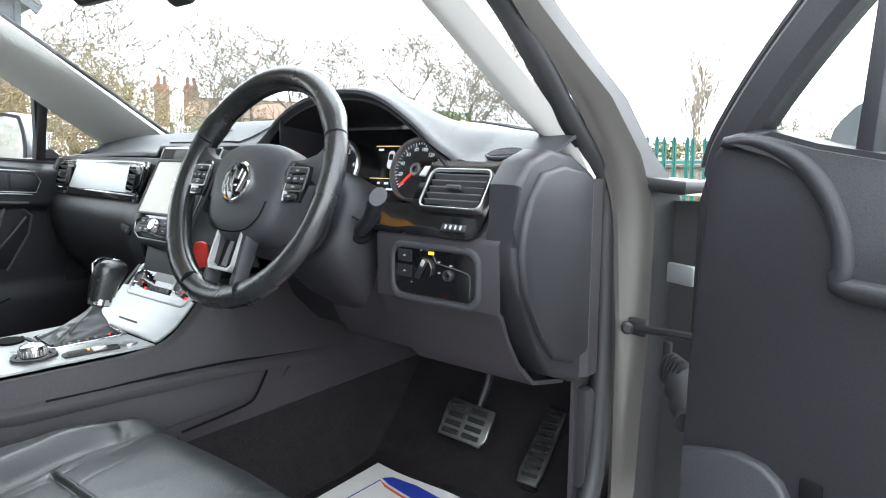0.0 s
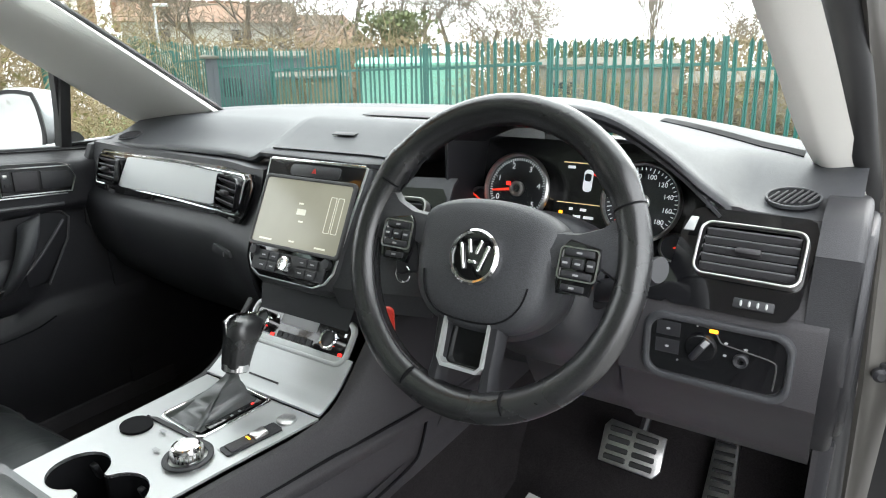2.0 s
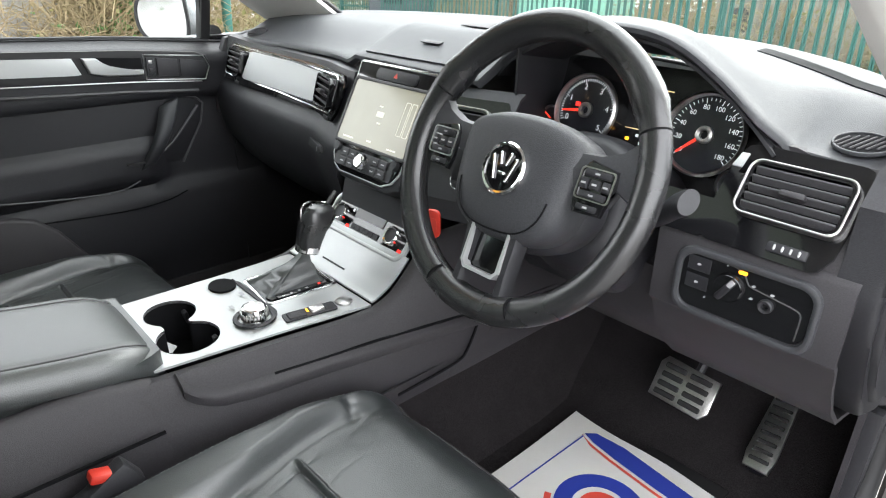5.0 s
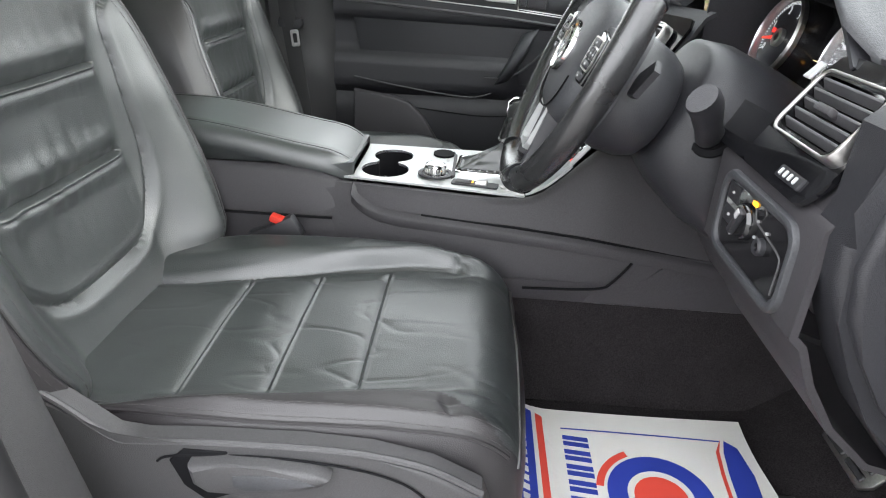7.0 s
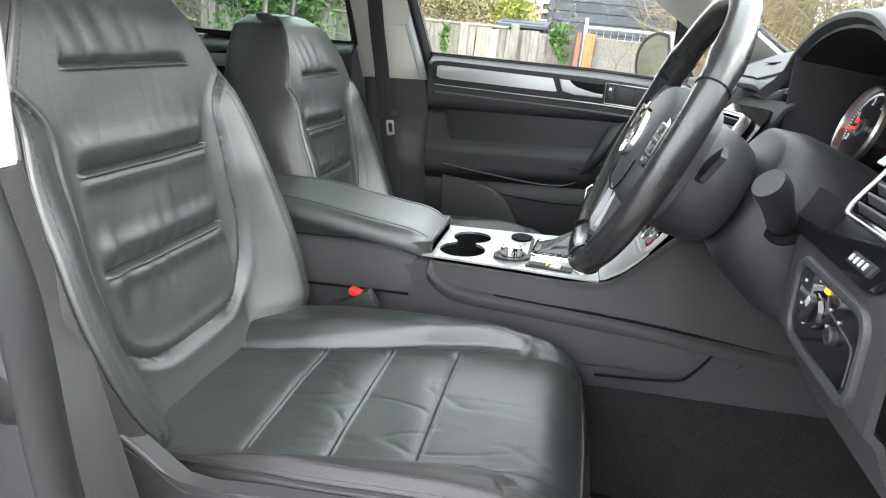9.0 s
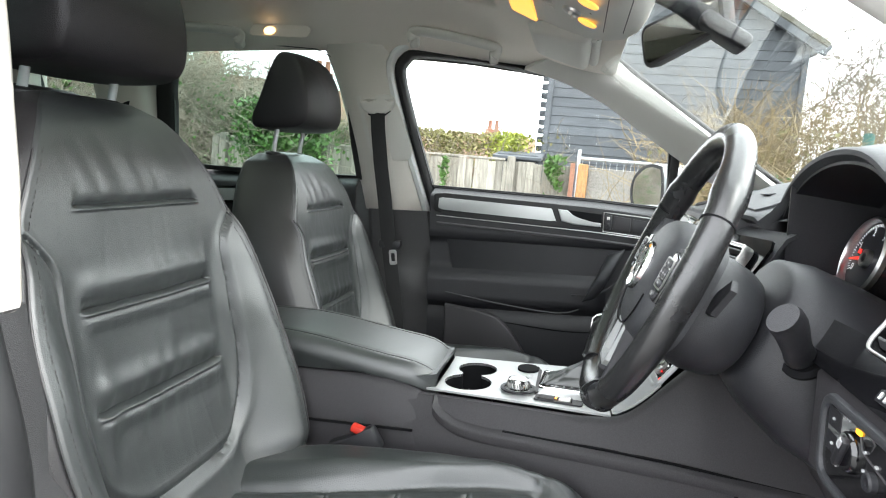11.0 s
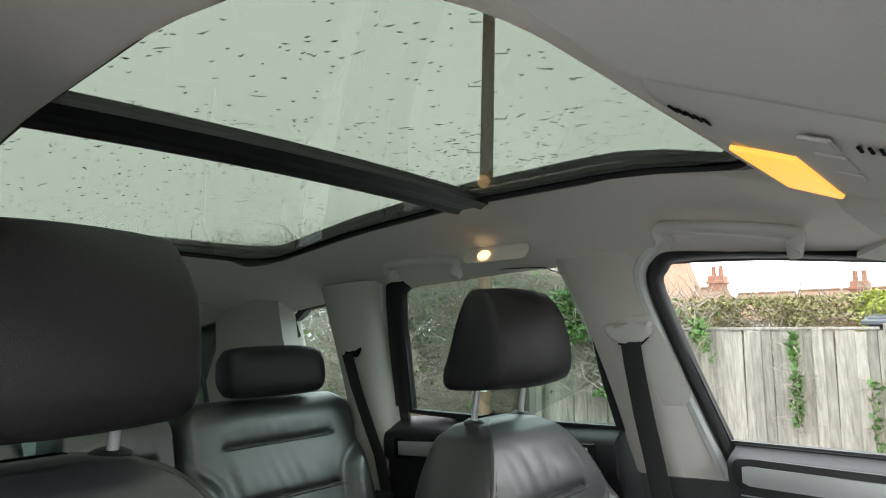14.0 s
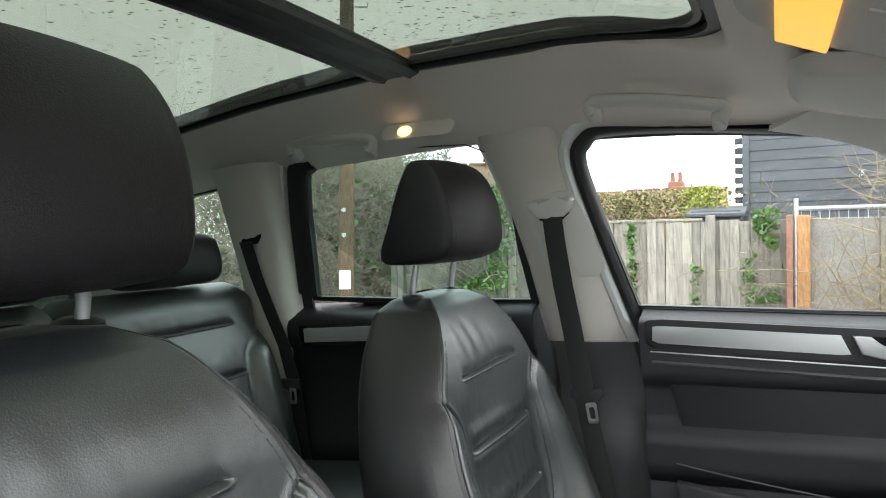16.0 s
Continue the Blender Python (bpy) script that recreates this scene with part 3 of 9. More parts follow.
# side walls below the windows
for side, sgn in (("left", 1), ("right", -1)):
    def sx(v):
        return v if sgn > 0 else 2 * CX - v
    rows = [[(sx(x), y, z) for y in (-1.95, -1.4, -0.98, -0.25)] for x, z in ((-0.93, 1.10), (-0.965, 0.95), (-0.97, 0.7), (-0.94, 0.35), (-0.90, 0.28))]
    solo("wall_rear_" + side, shell(rows, 0.03), PAINT_OUT, "silver painted rear flank of the car", "body side", "structure")
    rows = [[(sx(x), y, z) for y in (-0.30, 0.2, 0.9)] for x, z in ((-0.78, 0.34), (-0.79, 0.40), (-0.86, 0.41), (-0.93, 0.38), (-0.94, 0.28))]
    solo("sill_" + side, shell(rows, 0.012), GREYPL, "dark grey door sill cover", "door sill", "structure")
rows = [[(x, y, z) for x in np.linspace(-0.92, 0.95, 5)] for y, z in ((-1.98, 1.05), (-2.0, 0.8), (-1.98, 0.4))]
solo("wall_back", shell(rows, 0.03), DARK, "dark inner trim of the tailgate", "tailgate", "structure")
rows = [[(x, y - 0.12 * (x / 0.8) ** 2 * -1, z) for x in np.linspace(-0.75, 0.78, 9)] for y, z in ((-2.0, 1.04), (-1.94, 1.25), (-1.82, 1.47))]
# over-dark tint holds light off the rear bench
solo("window_rear", shell(rows, 0.005), GLASS_DARK, "tailgate window, tinted darker to dim the rear cabin", "rear window", "structure")
rows = [[(x, y, z) for x in np.linspace(-0.78, 0.80, 9)] for y, z in ((-1.80, 1.45), (-1.74, 1.50), (-1.66, 1.545))]
solo("tail_header", shell(rows, 0.02), HEADLINER, "light grey trim over the tailgate window", "trim", "structure")

# side windows with black seals
WINDOWS = {
    "front": [(-0.005, 1.09), (-0.045, 1.25), (-0.082, 1.43), (-0.068, 1.472), (-0.03, 1.488), (0.13, 1.474), (0.33, 1.443), (0.44, 1.413), (0.545, 1.368), (0.665, 1.282), (0.742, 1.232), (0.75, 1.12), (0.75, 1.045), (0.53, 1.062), (0.30, 1.075)],
    "corner": [(0.775, 1.05), (0.775, 1.205), (0.87, 1.143), (0.965, 1.085), (0.985, 1.065), (0.93, 1.048)],
    "rear": [(-0.275, 1.112), (-0.285, 1.25), (-0.30, 1.44), (-0.325, 1.475), (-0.39, 1.504), (-0.60, 1.513), (-0.845, 1.512), (-0.868, 1.502), (-0.882, 1.485), (-0.920, 1.35), (-0.965, 1.14), (-0.60, 1.122)],
    "quarter": [(-1.13, 1.497), (-1.17, 1.40), (-1.19, 1.26), (-1.20, 1.13), (-1.44, 1.13), (-1.455, 1.36), (-1.435, 1.45), (-1.36, 1.484)],
}
for side, sgn in (("left", 1), ("right", -1)):
    for nm, o in WINDOWS.items():
        if side == "right" and nm in ("front", "corner"):
            continue
        cy = sum(p[0] for p in o) / len(o)
        cz = sum(p[1] for p in o) / len(o)
        def place(y, z, off):
            x = side_x(z) + off
            return (x if sgn > 0 else 2 * CX - x, y, z)
        grow = 0.022 if nm != "corner" else 0.012
        big = []
        for y, z in o:
            d = Vector((y - cy, z - cz)).normalized() * grow
            big.append((y + d.x, z + d.y))
        lip = [q if q[1] < 1.39 or nm == "quarter" else (q[0] + 0.15 * (p[0] - q[0]), q[1] + 0.15 * (p[1] - q[1])) for p, q in zip(o, big)]
        b = bmesh.new()
        f = b.faces.new([b.verts.new(place(y, z, -0.012)) for y, z in big])
        bmesh.ops.solidify(b, geom=[f], thickness=0.004)
        # right-hand panes, out of view, get the darker copy to dim the rear
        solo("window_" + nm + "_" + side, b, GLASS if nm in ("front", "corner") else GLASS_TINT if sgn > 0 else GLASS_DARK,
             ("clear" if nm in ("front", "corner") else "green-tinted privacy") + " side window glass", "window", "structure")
        inner = [l if q[1] >= 1.39 and nm != "quarter" else p for p, q, l in zip(o, big, lip)]
        r = [[place(y, z, -0.018) for y, z in big], [place(y, z, 0.006) for y, z in big], [place(y, z, 0.006) for y, z in inner], [place(y, z, -0.018) for y, z in inner]]
        b = loft([q + q[:1] for q in r])
        bmesh.ops.remove_doubles(b, verts=b.verts, dist=1e-5)
        solo("window_seal_" + nm + "_" + side, b, RUBBER, "black rubber window seal", "seal", "structure")



def frame_band(o, i0, i1, prof, sgn=1, lead=None, taper=0.0):
    """A moulding that runs along a side window's border; prof: (distance from the glass, height off the glass)."""
    cy, cz = sum(p[0] for p in o) / len(o), sum(p[1] for p in o) / len(o)
    pts = ([lead] if lead else []) + o[i0:i1 + 1]
    path = spline([(y, z, 0) for y, z in pts], 5)
    rows = []
    for i, p in enumerate(path):
        d = path[min(i + 1, len(path) - 1)] - path[max(i - 1, 0)]
        nn = Vector((-d.y, d.x, 0)).normalized()
        if nn.dot(Vector((p.x - cy, p.y - cz, 0))) < 0:
            nn = -nn
        r = []
        for dist, off in prof:
            q = p + nn * dist * (1 - taper * smooth01((i / (len(path) - 1) - 0.55) / 0.35))
            x = side_x(q.y) + off
            r.append((x if sgn > 0 else 2 * CX - x, q.x, q.y))
        rows.append(r)
    return rows

# ---- front seats ----


def crease(d, w):
    """A sewn crease: sharp at the bottom, swelling at both sides."""
    d = abs(d) / w
    return math.exp(-d) - 0.17 * math.exp(-((d - 2.6) / 1.3) ** 2)


def tuck(d):
    """A pulled-in cross seam: a soft hollow above it, a thin raised lip below."""
    if d > 0:
        return math.exp(-d / 0.0085)
    return math.exp(d / 0.0016) - 0.34 * math.exp(-((d + 0.0052) / 0.0026) ** 2)


def drape(x, z, seed):
    """Soft upright folds where the cover hangs into a seam."""
    return noise.noise(Vector((x * 34 + 1.5 * math.sin(z * 9), z * 5, seed)))


def folds(x, y, seed, size=9.0):
    """Thin wandering creases of worn leather."""
    n = noise.noise(Vector((x * size, y * size, seed))) + 0.4 * noise.noise(Vector((x * size * 2.3, y * size * 2.3, seed + 5)))
    return max(0.0, 1 - abs(n) * 7) ** 1.5


def insert_edge(v, near):
    """Where the cushion's middle panel ends, as a share of its half width."""
    if near:
        return soft(v, (0.0, 0.13, 0.4, 0.7, 0.84), (0.84, 0.83, 0.72, 0.62, 0.58), 0.08)
    return soft(v, (0.0, 0.13, 0.25, 0.42, 0.59, 0.72), (0.34, 0.38, 0.44, 0.54, 0.66, 0.72), 0.08)


def near_seams(base, seams, reach, step):
    """Sample places, closer together where a seam runs."""
    out = list(base)
    for at in seams:
        out += list(np.arange(at - reach, at + reach, step))
    return sorted(set(round(float(v), 5) for v in out))


CV = near_seams(np.linspace(0, 1, 120), (0.246, 0.418, 0.592), 0.030, 0.0018)


def row_of(vals, v):
    return min(range(len(vals)), key=lambda i: abs(vals[i] - v))


def cushion_skin(w=0.255):
    """Seat cushion: a flat cross-stitched middle, raised side bolsters and a rolled front."""
    rows = []
    for v in CV:
        roll = max(0.0, (v - 0.80) / 0.20)
        y = -0.06 + 0.605 * min(v, 0.80) / 0.80 * 0.86 + 0.605 * 0.14 * math.sin(roll * math.pi / 2)
        drop = 0.10 * (1 - math.cos(roll * math.pi / 2))
        half = w * (0.93 + 0.07 * math.sin(math.pi * min(1, v * 1.1))) * (1 - 0.13 * roll ** 3)
        near_e, far_e = insert_edge(v, True), insert_edge(v, False)
        r = []
        for s in np.linspace(-1, 1, 241):
            a = abs(s)
            insert = near_e if s > 0 else far_e
            if a < 0.93:
                x = half * s / 0.93 * 0.985
                z = 0.606 + 0.012 * v
                t = smooth01((a - insert + 0.05) / (0.13 + 0.6 * max(0.0, 0.60 - insert)))
                bol = (0.026 if s > 0 else 0.038) * t * (1 - 0.75 * smooth01((v - 0.62) / 0.3)) * (1 - 0.35 * smooth01((0.25 - v) / 0.25))
                z += bol - 0.05 * max(0, (a - 0.80) / 0.13) ** 2.2
                if a < insert:
                    for at in (0.246, 0.418, 0.592):
                        z -= 0.0075 * tuck(0.62 * (at - v)) * smooth01((0.93 * insert - a) / 0.07)
                    z += 0.003 * math.sin(math.pi * min(1, max(0, (v - 0.246) / 0.172))) ** 2 * smooth01((insert - a) / 0.12) + 0.005 * math.cos(math.pi * s / insert / 2)
                    z -= 0.0014 * smooth01((insert - a) / 0.12) * folds(x, 0.45 * y, 2.0, 13) * (0.3 + 0.7 * (dent(v, 0.418, 0.10) + dent(v, 0.592, 0.10)))
                z -= 0.008 * crease(a - insert, 0.020) * (1 - smooth01((v - 0.70) / 0.10))
                z -= 0.0022 * folds(x, 0.6 * y, 6.0, 11) * smooth01((v - 0.66) / 0.12) * smooth01((a - 0.30) / 0.3)
                z -= 0.002 * crease(a - 0.845, 0.02)
                z -= 0.008 * dent(v, 0.80 - 0.10 * (1 - a), 0.012) * smooth01((0.12 - abs(a - 0.74)) / 0.1) * 0.6
                z += 0.002 * noise.noise(Vector((x * 14, y * 14, 3.1))) - drop
            else:
                t = (a - 0.93) / 0.07
                x = math.copysign(half * (0.985 + 0.02 * math.sin(t * math.pi)), s)
                z = 0.606 + 0.012 * v + (0.026 if s > 0 else 0.038) * (1 - 0.75 * smooth01((v - 0.62) / 0.3)) * (1 - 0.35 * smooth01((0.25 - v) / 0.25)) - 0.05 - 0.085 * t - drop * (1 - 0.5 * t)
            r.append((x, y + (0.012 * (1 - s * s) * roll), max(z, 0.505 - 0.01 * roll)))
        rows.append(r)
    last = rows[-1]
    rows.append([(x * 0.97, y - 0.01, min(z, 0.53)) for x, y, z in last])
    rows.append([(x * 0.95, y - 0.02, 0.50) for x, y, z in last])
    return rows


BACK_Z = (0.56, 0.62, 0.70, 0.81, 0.95, 1.05, 1.12, 1.17, 1.205, 1.225, 1.232)
BACK_W = (0.250, 0.285, 0.322, 0.332, 0.314, 0.276, 0.232, 0.190, 0.152, 0.105, 0.05)
BACK_F = (-0.02, -0.055, -0.082, -0.110, -0.130, -0.138, -0.148, -0.168, -0.195, -0.225, -0.255)
BACK_R = (-0.18, -0.20, -0.225, -0.25, -0.275, -0.295, -0.31, -0.318, -0.318, -0.305, -0.28)


BACK_ROWS = near_seams(np.linspace(0.56, 1.18, 120), (0.812, 0.947, 1.080), 0.016, 0.0010)


def back_skin():
    rows = []
    zs = BACK_ROWS + [1.185, 1.19, 1.195, 1.20, 1.204, 1.208, 1.212, 1.215, 1.219, 1.222, 1.225, 1.228, 1.230, 1.232]
    for z in zs:
        d = 0.04 * smooth01((1.215 - z) / 0.06)
        w, f, rr = soft(z, BACK_Z, BACK_W, d), soft(z, BACK_Z, BACK_F, d), soft(z, BACK_Z, BACK_R, d)
        bol = 0.080 * smooth01((z - 0.54) / 0.12) * soft(z, (0.70, 0.80, 1.13), (1.0, 0.88, 0.0), 0.08)
        fe = f + bol - 0.034 - 0.02 * smooth01((z - 0.95) / 0.12)
        edge = soft(z, (0.56, 0.66, 0.9, 1.0, 1.03, 1.07), (0.58, 0.58, 0.59, 0.635, 0.72, 0.95), 0.02)
        r = []
        for s in np.linspace(-1, 1, 241):
            a = abs(s)
            t = smooth01((a - edge + 0.12) / 0.32)
            x = w * 0.96 * s
            y = f + bol * t + (fe - f - bol) * max(0, (a - 0.80) / 0.20) ** 2.4
            if a < edge:
                ends = smooth01((0.80 * edge - a) / 0.05)
                y -= 0.0105 * (tuck(z - 0.812) + tuck(z - 0.947)) * ends
                y += 0.0040 * (dent(z, 0.840, 0.016) + dent(z, 0.795, 0.012) + dent(z, 0.975, 0.016) + dent(z, 0.930, 0.012)) * ends
                y += 0.0042 * drape(x, z, 3.0) * (dent(z, 0.85, 0.040) + 0.9 * dent(z, 0.785, 0.045) + 0.35 * dent(z, 0.985, 0.04)) * ends
                y += 0.0045 * math.cos(math.pi * s / edge / 2) * smooth01((1.05 - z) / 0.1)
                y -= 0.0022 * folds(x * 1.6, 0.30 * z, 4.0, 9) * 0.12 * smooth01((edge - a) / 0.15)
            y -= 0.0085 * tuck(z - 1.080) * smooth01((0.56 - a) / 0.06)
            y += 0.0025 * drape(x, z, 8.0) * smooth01((z - 1.07) / 0.03) * smooth01((1.19 - z) / 0.04) * smooth01((0.8 - a) / 0.2)
            y -= 0.006 * crease(a - 0.845, 0.006)
            u = ((a / edge) ** 5 + max(0.0, (1.02 - z) / 0.352) ** 5) ** 0.2 - 1  # one seam round the insert, open at its top
            y -= 0.013 * crease(u, 0.017) * smooth01((1.065 - z) / 0.02) * smooth01((a - 0.45 + max(0.0, (1.0 - z) * 3)) / 0.1)
            y += 0.002 * noise.noise(Vector((x * 13, z * 13, 7.7)))
            r.append((x, y, z))
        ns = 9
        for i in range(1, ns):
            k = i / ns
            r.append((w * (0.96 + 0.045 * math.sin(math.pi * k)), fe * (1 - k) + rr * k, z))
        for s in np.linspace(1, -1, 13):
            r.append((w * 0.93 * s, rr - 0.012 * (1 - s * s), z))
        for i in range(1, ns):
            k = 1 - i / ns
            r.append((-w * (0.96 + 0.045 * math.sin(math.pi * k)), fe * (1 - k) + rr * k, z))
        rows.append(r)
    return rows


def head_block():
    """Headrest: a wedge with a rounded front, leaning back below."""
    prof = [(-0.150, 1.272), (-0.137, 1.30), (-0.138, 1.36), (-0.156, 1.42), (-0.180, 1.456), (-0.208, 1.466), (-0.232, 1.455), (-0.255, 1.40), (-0.282, 1.33), (-0.302, 1.285), (-0.294, 1.262), (-0.25, 1.258), (-0.18, 1.260)]
    prof = [(p.x, p.y) for p in spline([(a, b_, 0) for a, b_ in prof] + [(prof[0][0], prof[0][1], 0)], 3)][:-1]
    cy, cz = -0.225, 1.36
    rows = []
    for s in np.linspace(-1, 1, 61):
        a = abs(s)
        k = 1.0 - 0.05 * a ** 2 - 0.13 * max(0, (a - 0.88) / 0.12) ** 2.5
        groove = 0.014 * crease(a - 0.86, 0.012)
        x = 0.133 * s
        row = []
        for y, z in prof:
            kk = k - groove
            yy = cy + (y - cy) * kk + (0.012 * (1 - a * a) if y > -0.2 else 0) - 0.01
            row.append((x * (1 - 0.06 * smooth01((z - 1.40) / 0.06)), yy, cz + (z - cz) * kk))
        rows.append(row)
    return rows


def make_seat(name, m, label, lever_side, lift=0.0):
    seat = thing(name, (0, 0, 0.36), label, "car seat", "front seats")
    two_tone(part("cushion", loft(cushion_skin()), LEATHER, seat, "creased black leather with sewn cross seams", sharp=80), 240, lambda i, j: j < 17 or j > 222 or i >= row_of(CV, 0.935) or j > 120 + 120 * (insert_edge(CV[min(i, len(CV) - 1)], True) + 0.30 * smooth01((CV[min(i, len(CV) - 1)] - 0.70) / 0.22)), LEATHER_SIDE)
    two_tone(part("backrest", loft(back_skin(), closed=True, caps=True), LEATHER, seat, "black leather with deep cross seams and bolsters", sharp=80), len(back_skin()[0]), lambda i, j: j < 18 or j >= 222, LEATHER_SIDE)
    head = part("headrest", loft(head_block(), closed=True, caps=True), LEATHER_HEAD, seat, sharp=80)
    for dx in (-0.084, 0.084):
        part("headrest_post", tube([(dx, -0.268, 1.16), (dx, -0.262, 1.22), (dx, -0.245, 1.29)], 0.0065, 12), SILVER, seat, "bright metal post")
        part("post_collar", lathe([(0.0, 0), (0.022, 0), (0.022, 0.006), (0.014, 0.010), (0.0, 0.010)], 20, pose(dx, -0.265, lerp(abs(dx), (0, 0.1), (1.23, 1.222)), -8)), RUBBER, seat)
    for ob in seat.children:
        if ob.name.startswith(("headrest",)):
            ob.matrix_basis = Matrix.Translation((0, 0, lift)) @ ob.matrix_basis
    # piping along the bolsters
    sk = cushion_skin()
    for s_i in (14, 226):
        part("piping", tube([Vector(r[s_i]) + Vector((0, 0, 0.001)) for r in [sk[row_of(CV, v)] for v in np.linspace(0.03, 0.90, 50)]], 0.0028, 6), LEATHER_SIDE, seat)
    part("piping", tube([Vector(p) + Vector((0, 0.0008, 0.0008)) for p in sk[row_of(CV, 0.935)][14:228:4]], 0.0026, 6), LEATHER_SIDE, seat)
    bk = back_skin()
    for s_i in (19, 221):
        part("piping", tube([Vector(r[s_i]) + Vector((0, 0.001, 0)) for r in [bk[row_of(BACK_ROWS, z)] for z in np.linspace(0.575, 1.15, 60)]], 0.0016, 6), LEATHER_SIDE, seat)
    # paired rows of thread along the seams
    for skin, cols, lift, vals, span in ((sk, (16, 22, 218, 224), Vector((0, 0, 0.0008)), CV, (0.05, 0.90)), (bk, (13, 25, 215, 227), Vector((0, 0.0008, 0)), BACK_ROWS, (0.58, 1.15))):
        for c in cols:
            b = bmesh.new()
            for v in np.linspace(span[0], span[1], 78):
                i = row_of(vals, v)
                p, q = Vector(skin[i][c]) + lift, Vector(skin[i + 2][c]) + lift
                tube([p, p + (q - p).normalized() * 0.0045], 0.0005, 4, bm=b)
            part("stitching", b, THREAD, seat, "grey thread")
    # base: shaped plastic skirts and runners
    for sd in (-1, 1):
        if sd == lever_side:
            top = [(-0.13, 0.700), (-0.05, 0.686), (0.005, 0.660), (0.065, 0.612), (0.10, 0.608), (0.16, 0.613), (0.28, 0.617), (0.36, 0.614), (0.43, 0.600), (0.49, 0.570)]
            b = prism(top + [(0.515, 0.50), (0.50, 0.46), (0.44, 0.44), (0.10, 0.425), (-0.15, 0.43), (-0.17, 0.55)], 0.030, axes((0.246 if sd > 0 else -0.276, 0, 0), (0, 1, 0), (0, 0, 1)), bevel=0.009, seg=3)
            skirt = part("side_skirt", b, TRIMPL, seat, "grey plastic side shield")
            part("shield_rim", tube(spline([(sd * 0.272, y, z - 0.001) for y, z in top], 4), 0.0045, 8), TRIMPL, skirt)
        else:
            out = [(-0.13, 0.655), (-0.05, 0.628), (0.05, 0.578), (0.12, 0.572), (0.30, 0.566), (0.42, 0.540), (0.50, 0.515), (0.515, 0.47), (0.44, 0.44), (0.10, 0.425), (-0.15, 0.43), (-0.17, 0.55)]
            part("side_skirt", prism(out, 0.03, axes((sd * 0.225 if sd < 0 else 0.222, 0, 0), (0, 1, 0), (0, 0, 1)), bevel=0.008), TRIMPL, seat)
        part("runner", box(0.03, 0.62, 0.05, pose(sd * 0.19, 0.15, 0.385), 0.004), DARK, seat)
    part("base_pan", box(0.40, 0.52, 0.06, pose(0, 0.2, 0.47), 0.01), DARK, seat)
    part("front_skirt", box(0.42, 0.05, 0.10, pose(0, 0.49, 0.48), 0.015), DARK, seat)
    sx = lever_side
    out_x = 0.2755 if sx > 0 else -0.2785  # face of the shield that carries the lever
    recess = [(0.132, 0.588), (0.150, 0.606), (0.20, 0.606), (0.21, 0.548), (0.17, 0.530), (0.145, 0.552)]
    # a thin black plate paints the shade of the hollow behind the lever
    part("lever_recess", prism(recess, 0.003, axes((out_x, 0, 0), (0, 1, 0), (0, 0, 1)), bevel=0.001), BLACKGAP, seat)
    lev = [(0.160, 0.598), (0.20, 0.604), (0.25, 0.605), (0.30, 0.601), (0.320, 0.592), (0.310, 0.582), (0.27, 0.571), (0.22, 0.560), (0.18, 0.560), (0.164, 0.572)]
    lever = part("height_lever", prism(lev, 0.022, axes((out_x if sx > 0 else out_x - 0.02, 0, 0), (0, 1, 0), (0, 0, 1)), bevel=0.007, seg=3), TRIMPL, seat, "grey seat height lever")
    dish = [(0.212, 0.592), (0.25, 0.596), (0.29, 0.593), (0.304, 0.587), (0.27, 0.578), (0.225, 0.570), (0.212, 0.577)]
    part("lever_dish", prism(dish, 0.002, axes((out_x + 0.0212 if sx > 0 else out_x - 0.022, 0, 0), (0, 1, 0), (0, 0, 1)), bevel=0.001), DASH, lever)
    # groove that frames the lever on the shield
    groove = [(0.118, 0.590), (0.140, 0.600), (0.24, 0.6085), (0.34, 0.602), (0.40, 0.585), (0.43, 0.560)]
    part("shield_groove", tube(spline([(out_x + 0.003, y, z - 0.004) for y, z in groove], 4), 0.0016, 6), BLACKGAP, seat)
    seat.matrix_basis = m @ seat.matrix_basis
    return seat


make_seat("car_seat", pose(0.445, 0, 0), "black leather driver's seat with sewn cross seams and bolsters", 1, -0.002)
make_seat("car_seat", pose(-0.464, -0.085, -0.056), "black leather passenger seat with cross seams and headrest", -1, 0.032)

# ---- dashboard ----
FX = (-0.82, -0.72, -0.60, -0.40, -0.24, -0.12, 0.13, 0.20, 0.30, 0.56, 0.64, 0.78, 0.82)
FY = (0.785, 0.770, 0.753, 0.748, 0.741, 0.705, 0.697, 0.715, 0.745, 0.765, 0.764, 0.760, 0.764)


def face_y(x, z):
    """The dash's face towards the seats; it leans forward above."""
    return soft(x, FX, FY, 0.02) + lean(x) * (z - 1.0)


def lean(x):
    return lerp(x, (-0.14, 0.12), (0.28, 0.6))


def hood(x):
    """How far the instrument hood rises over the dash."""
    t = (x - 0.435) / 0.232
    return max(0.0, 1 - t * t) ** (0.55 if t < 0 else 0.55 + 0.45 * smooth01(t * 1.6)) if abs(t) < 1 else 0.0


def top_z(x, y):
    base = 1.070 + 0.050 * smooth01((y - lerp(x, FX, FY) - 0.03) / 0.16) + 0.008 * smooth01((y - 0.9) / 0.2) - 0.018 * (abs(x) / 0.8) ** 3
    mid = smooth01((0.20 - abs(x - 0.025)) / 0.05)
    base += 0.016 * mid * (1 - smooth01((y - 0.86) / 0.12))
    return base + 0.114 * hood(x) * (1 - 0.92 * smooth01((y - 0.81) / 0.15))


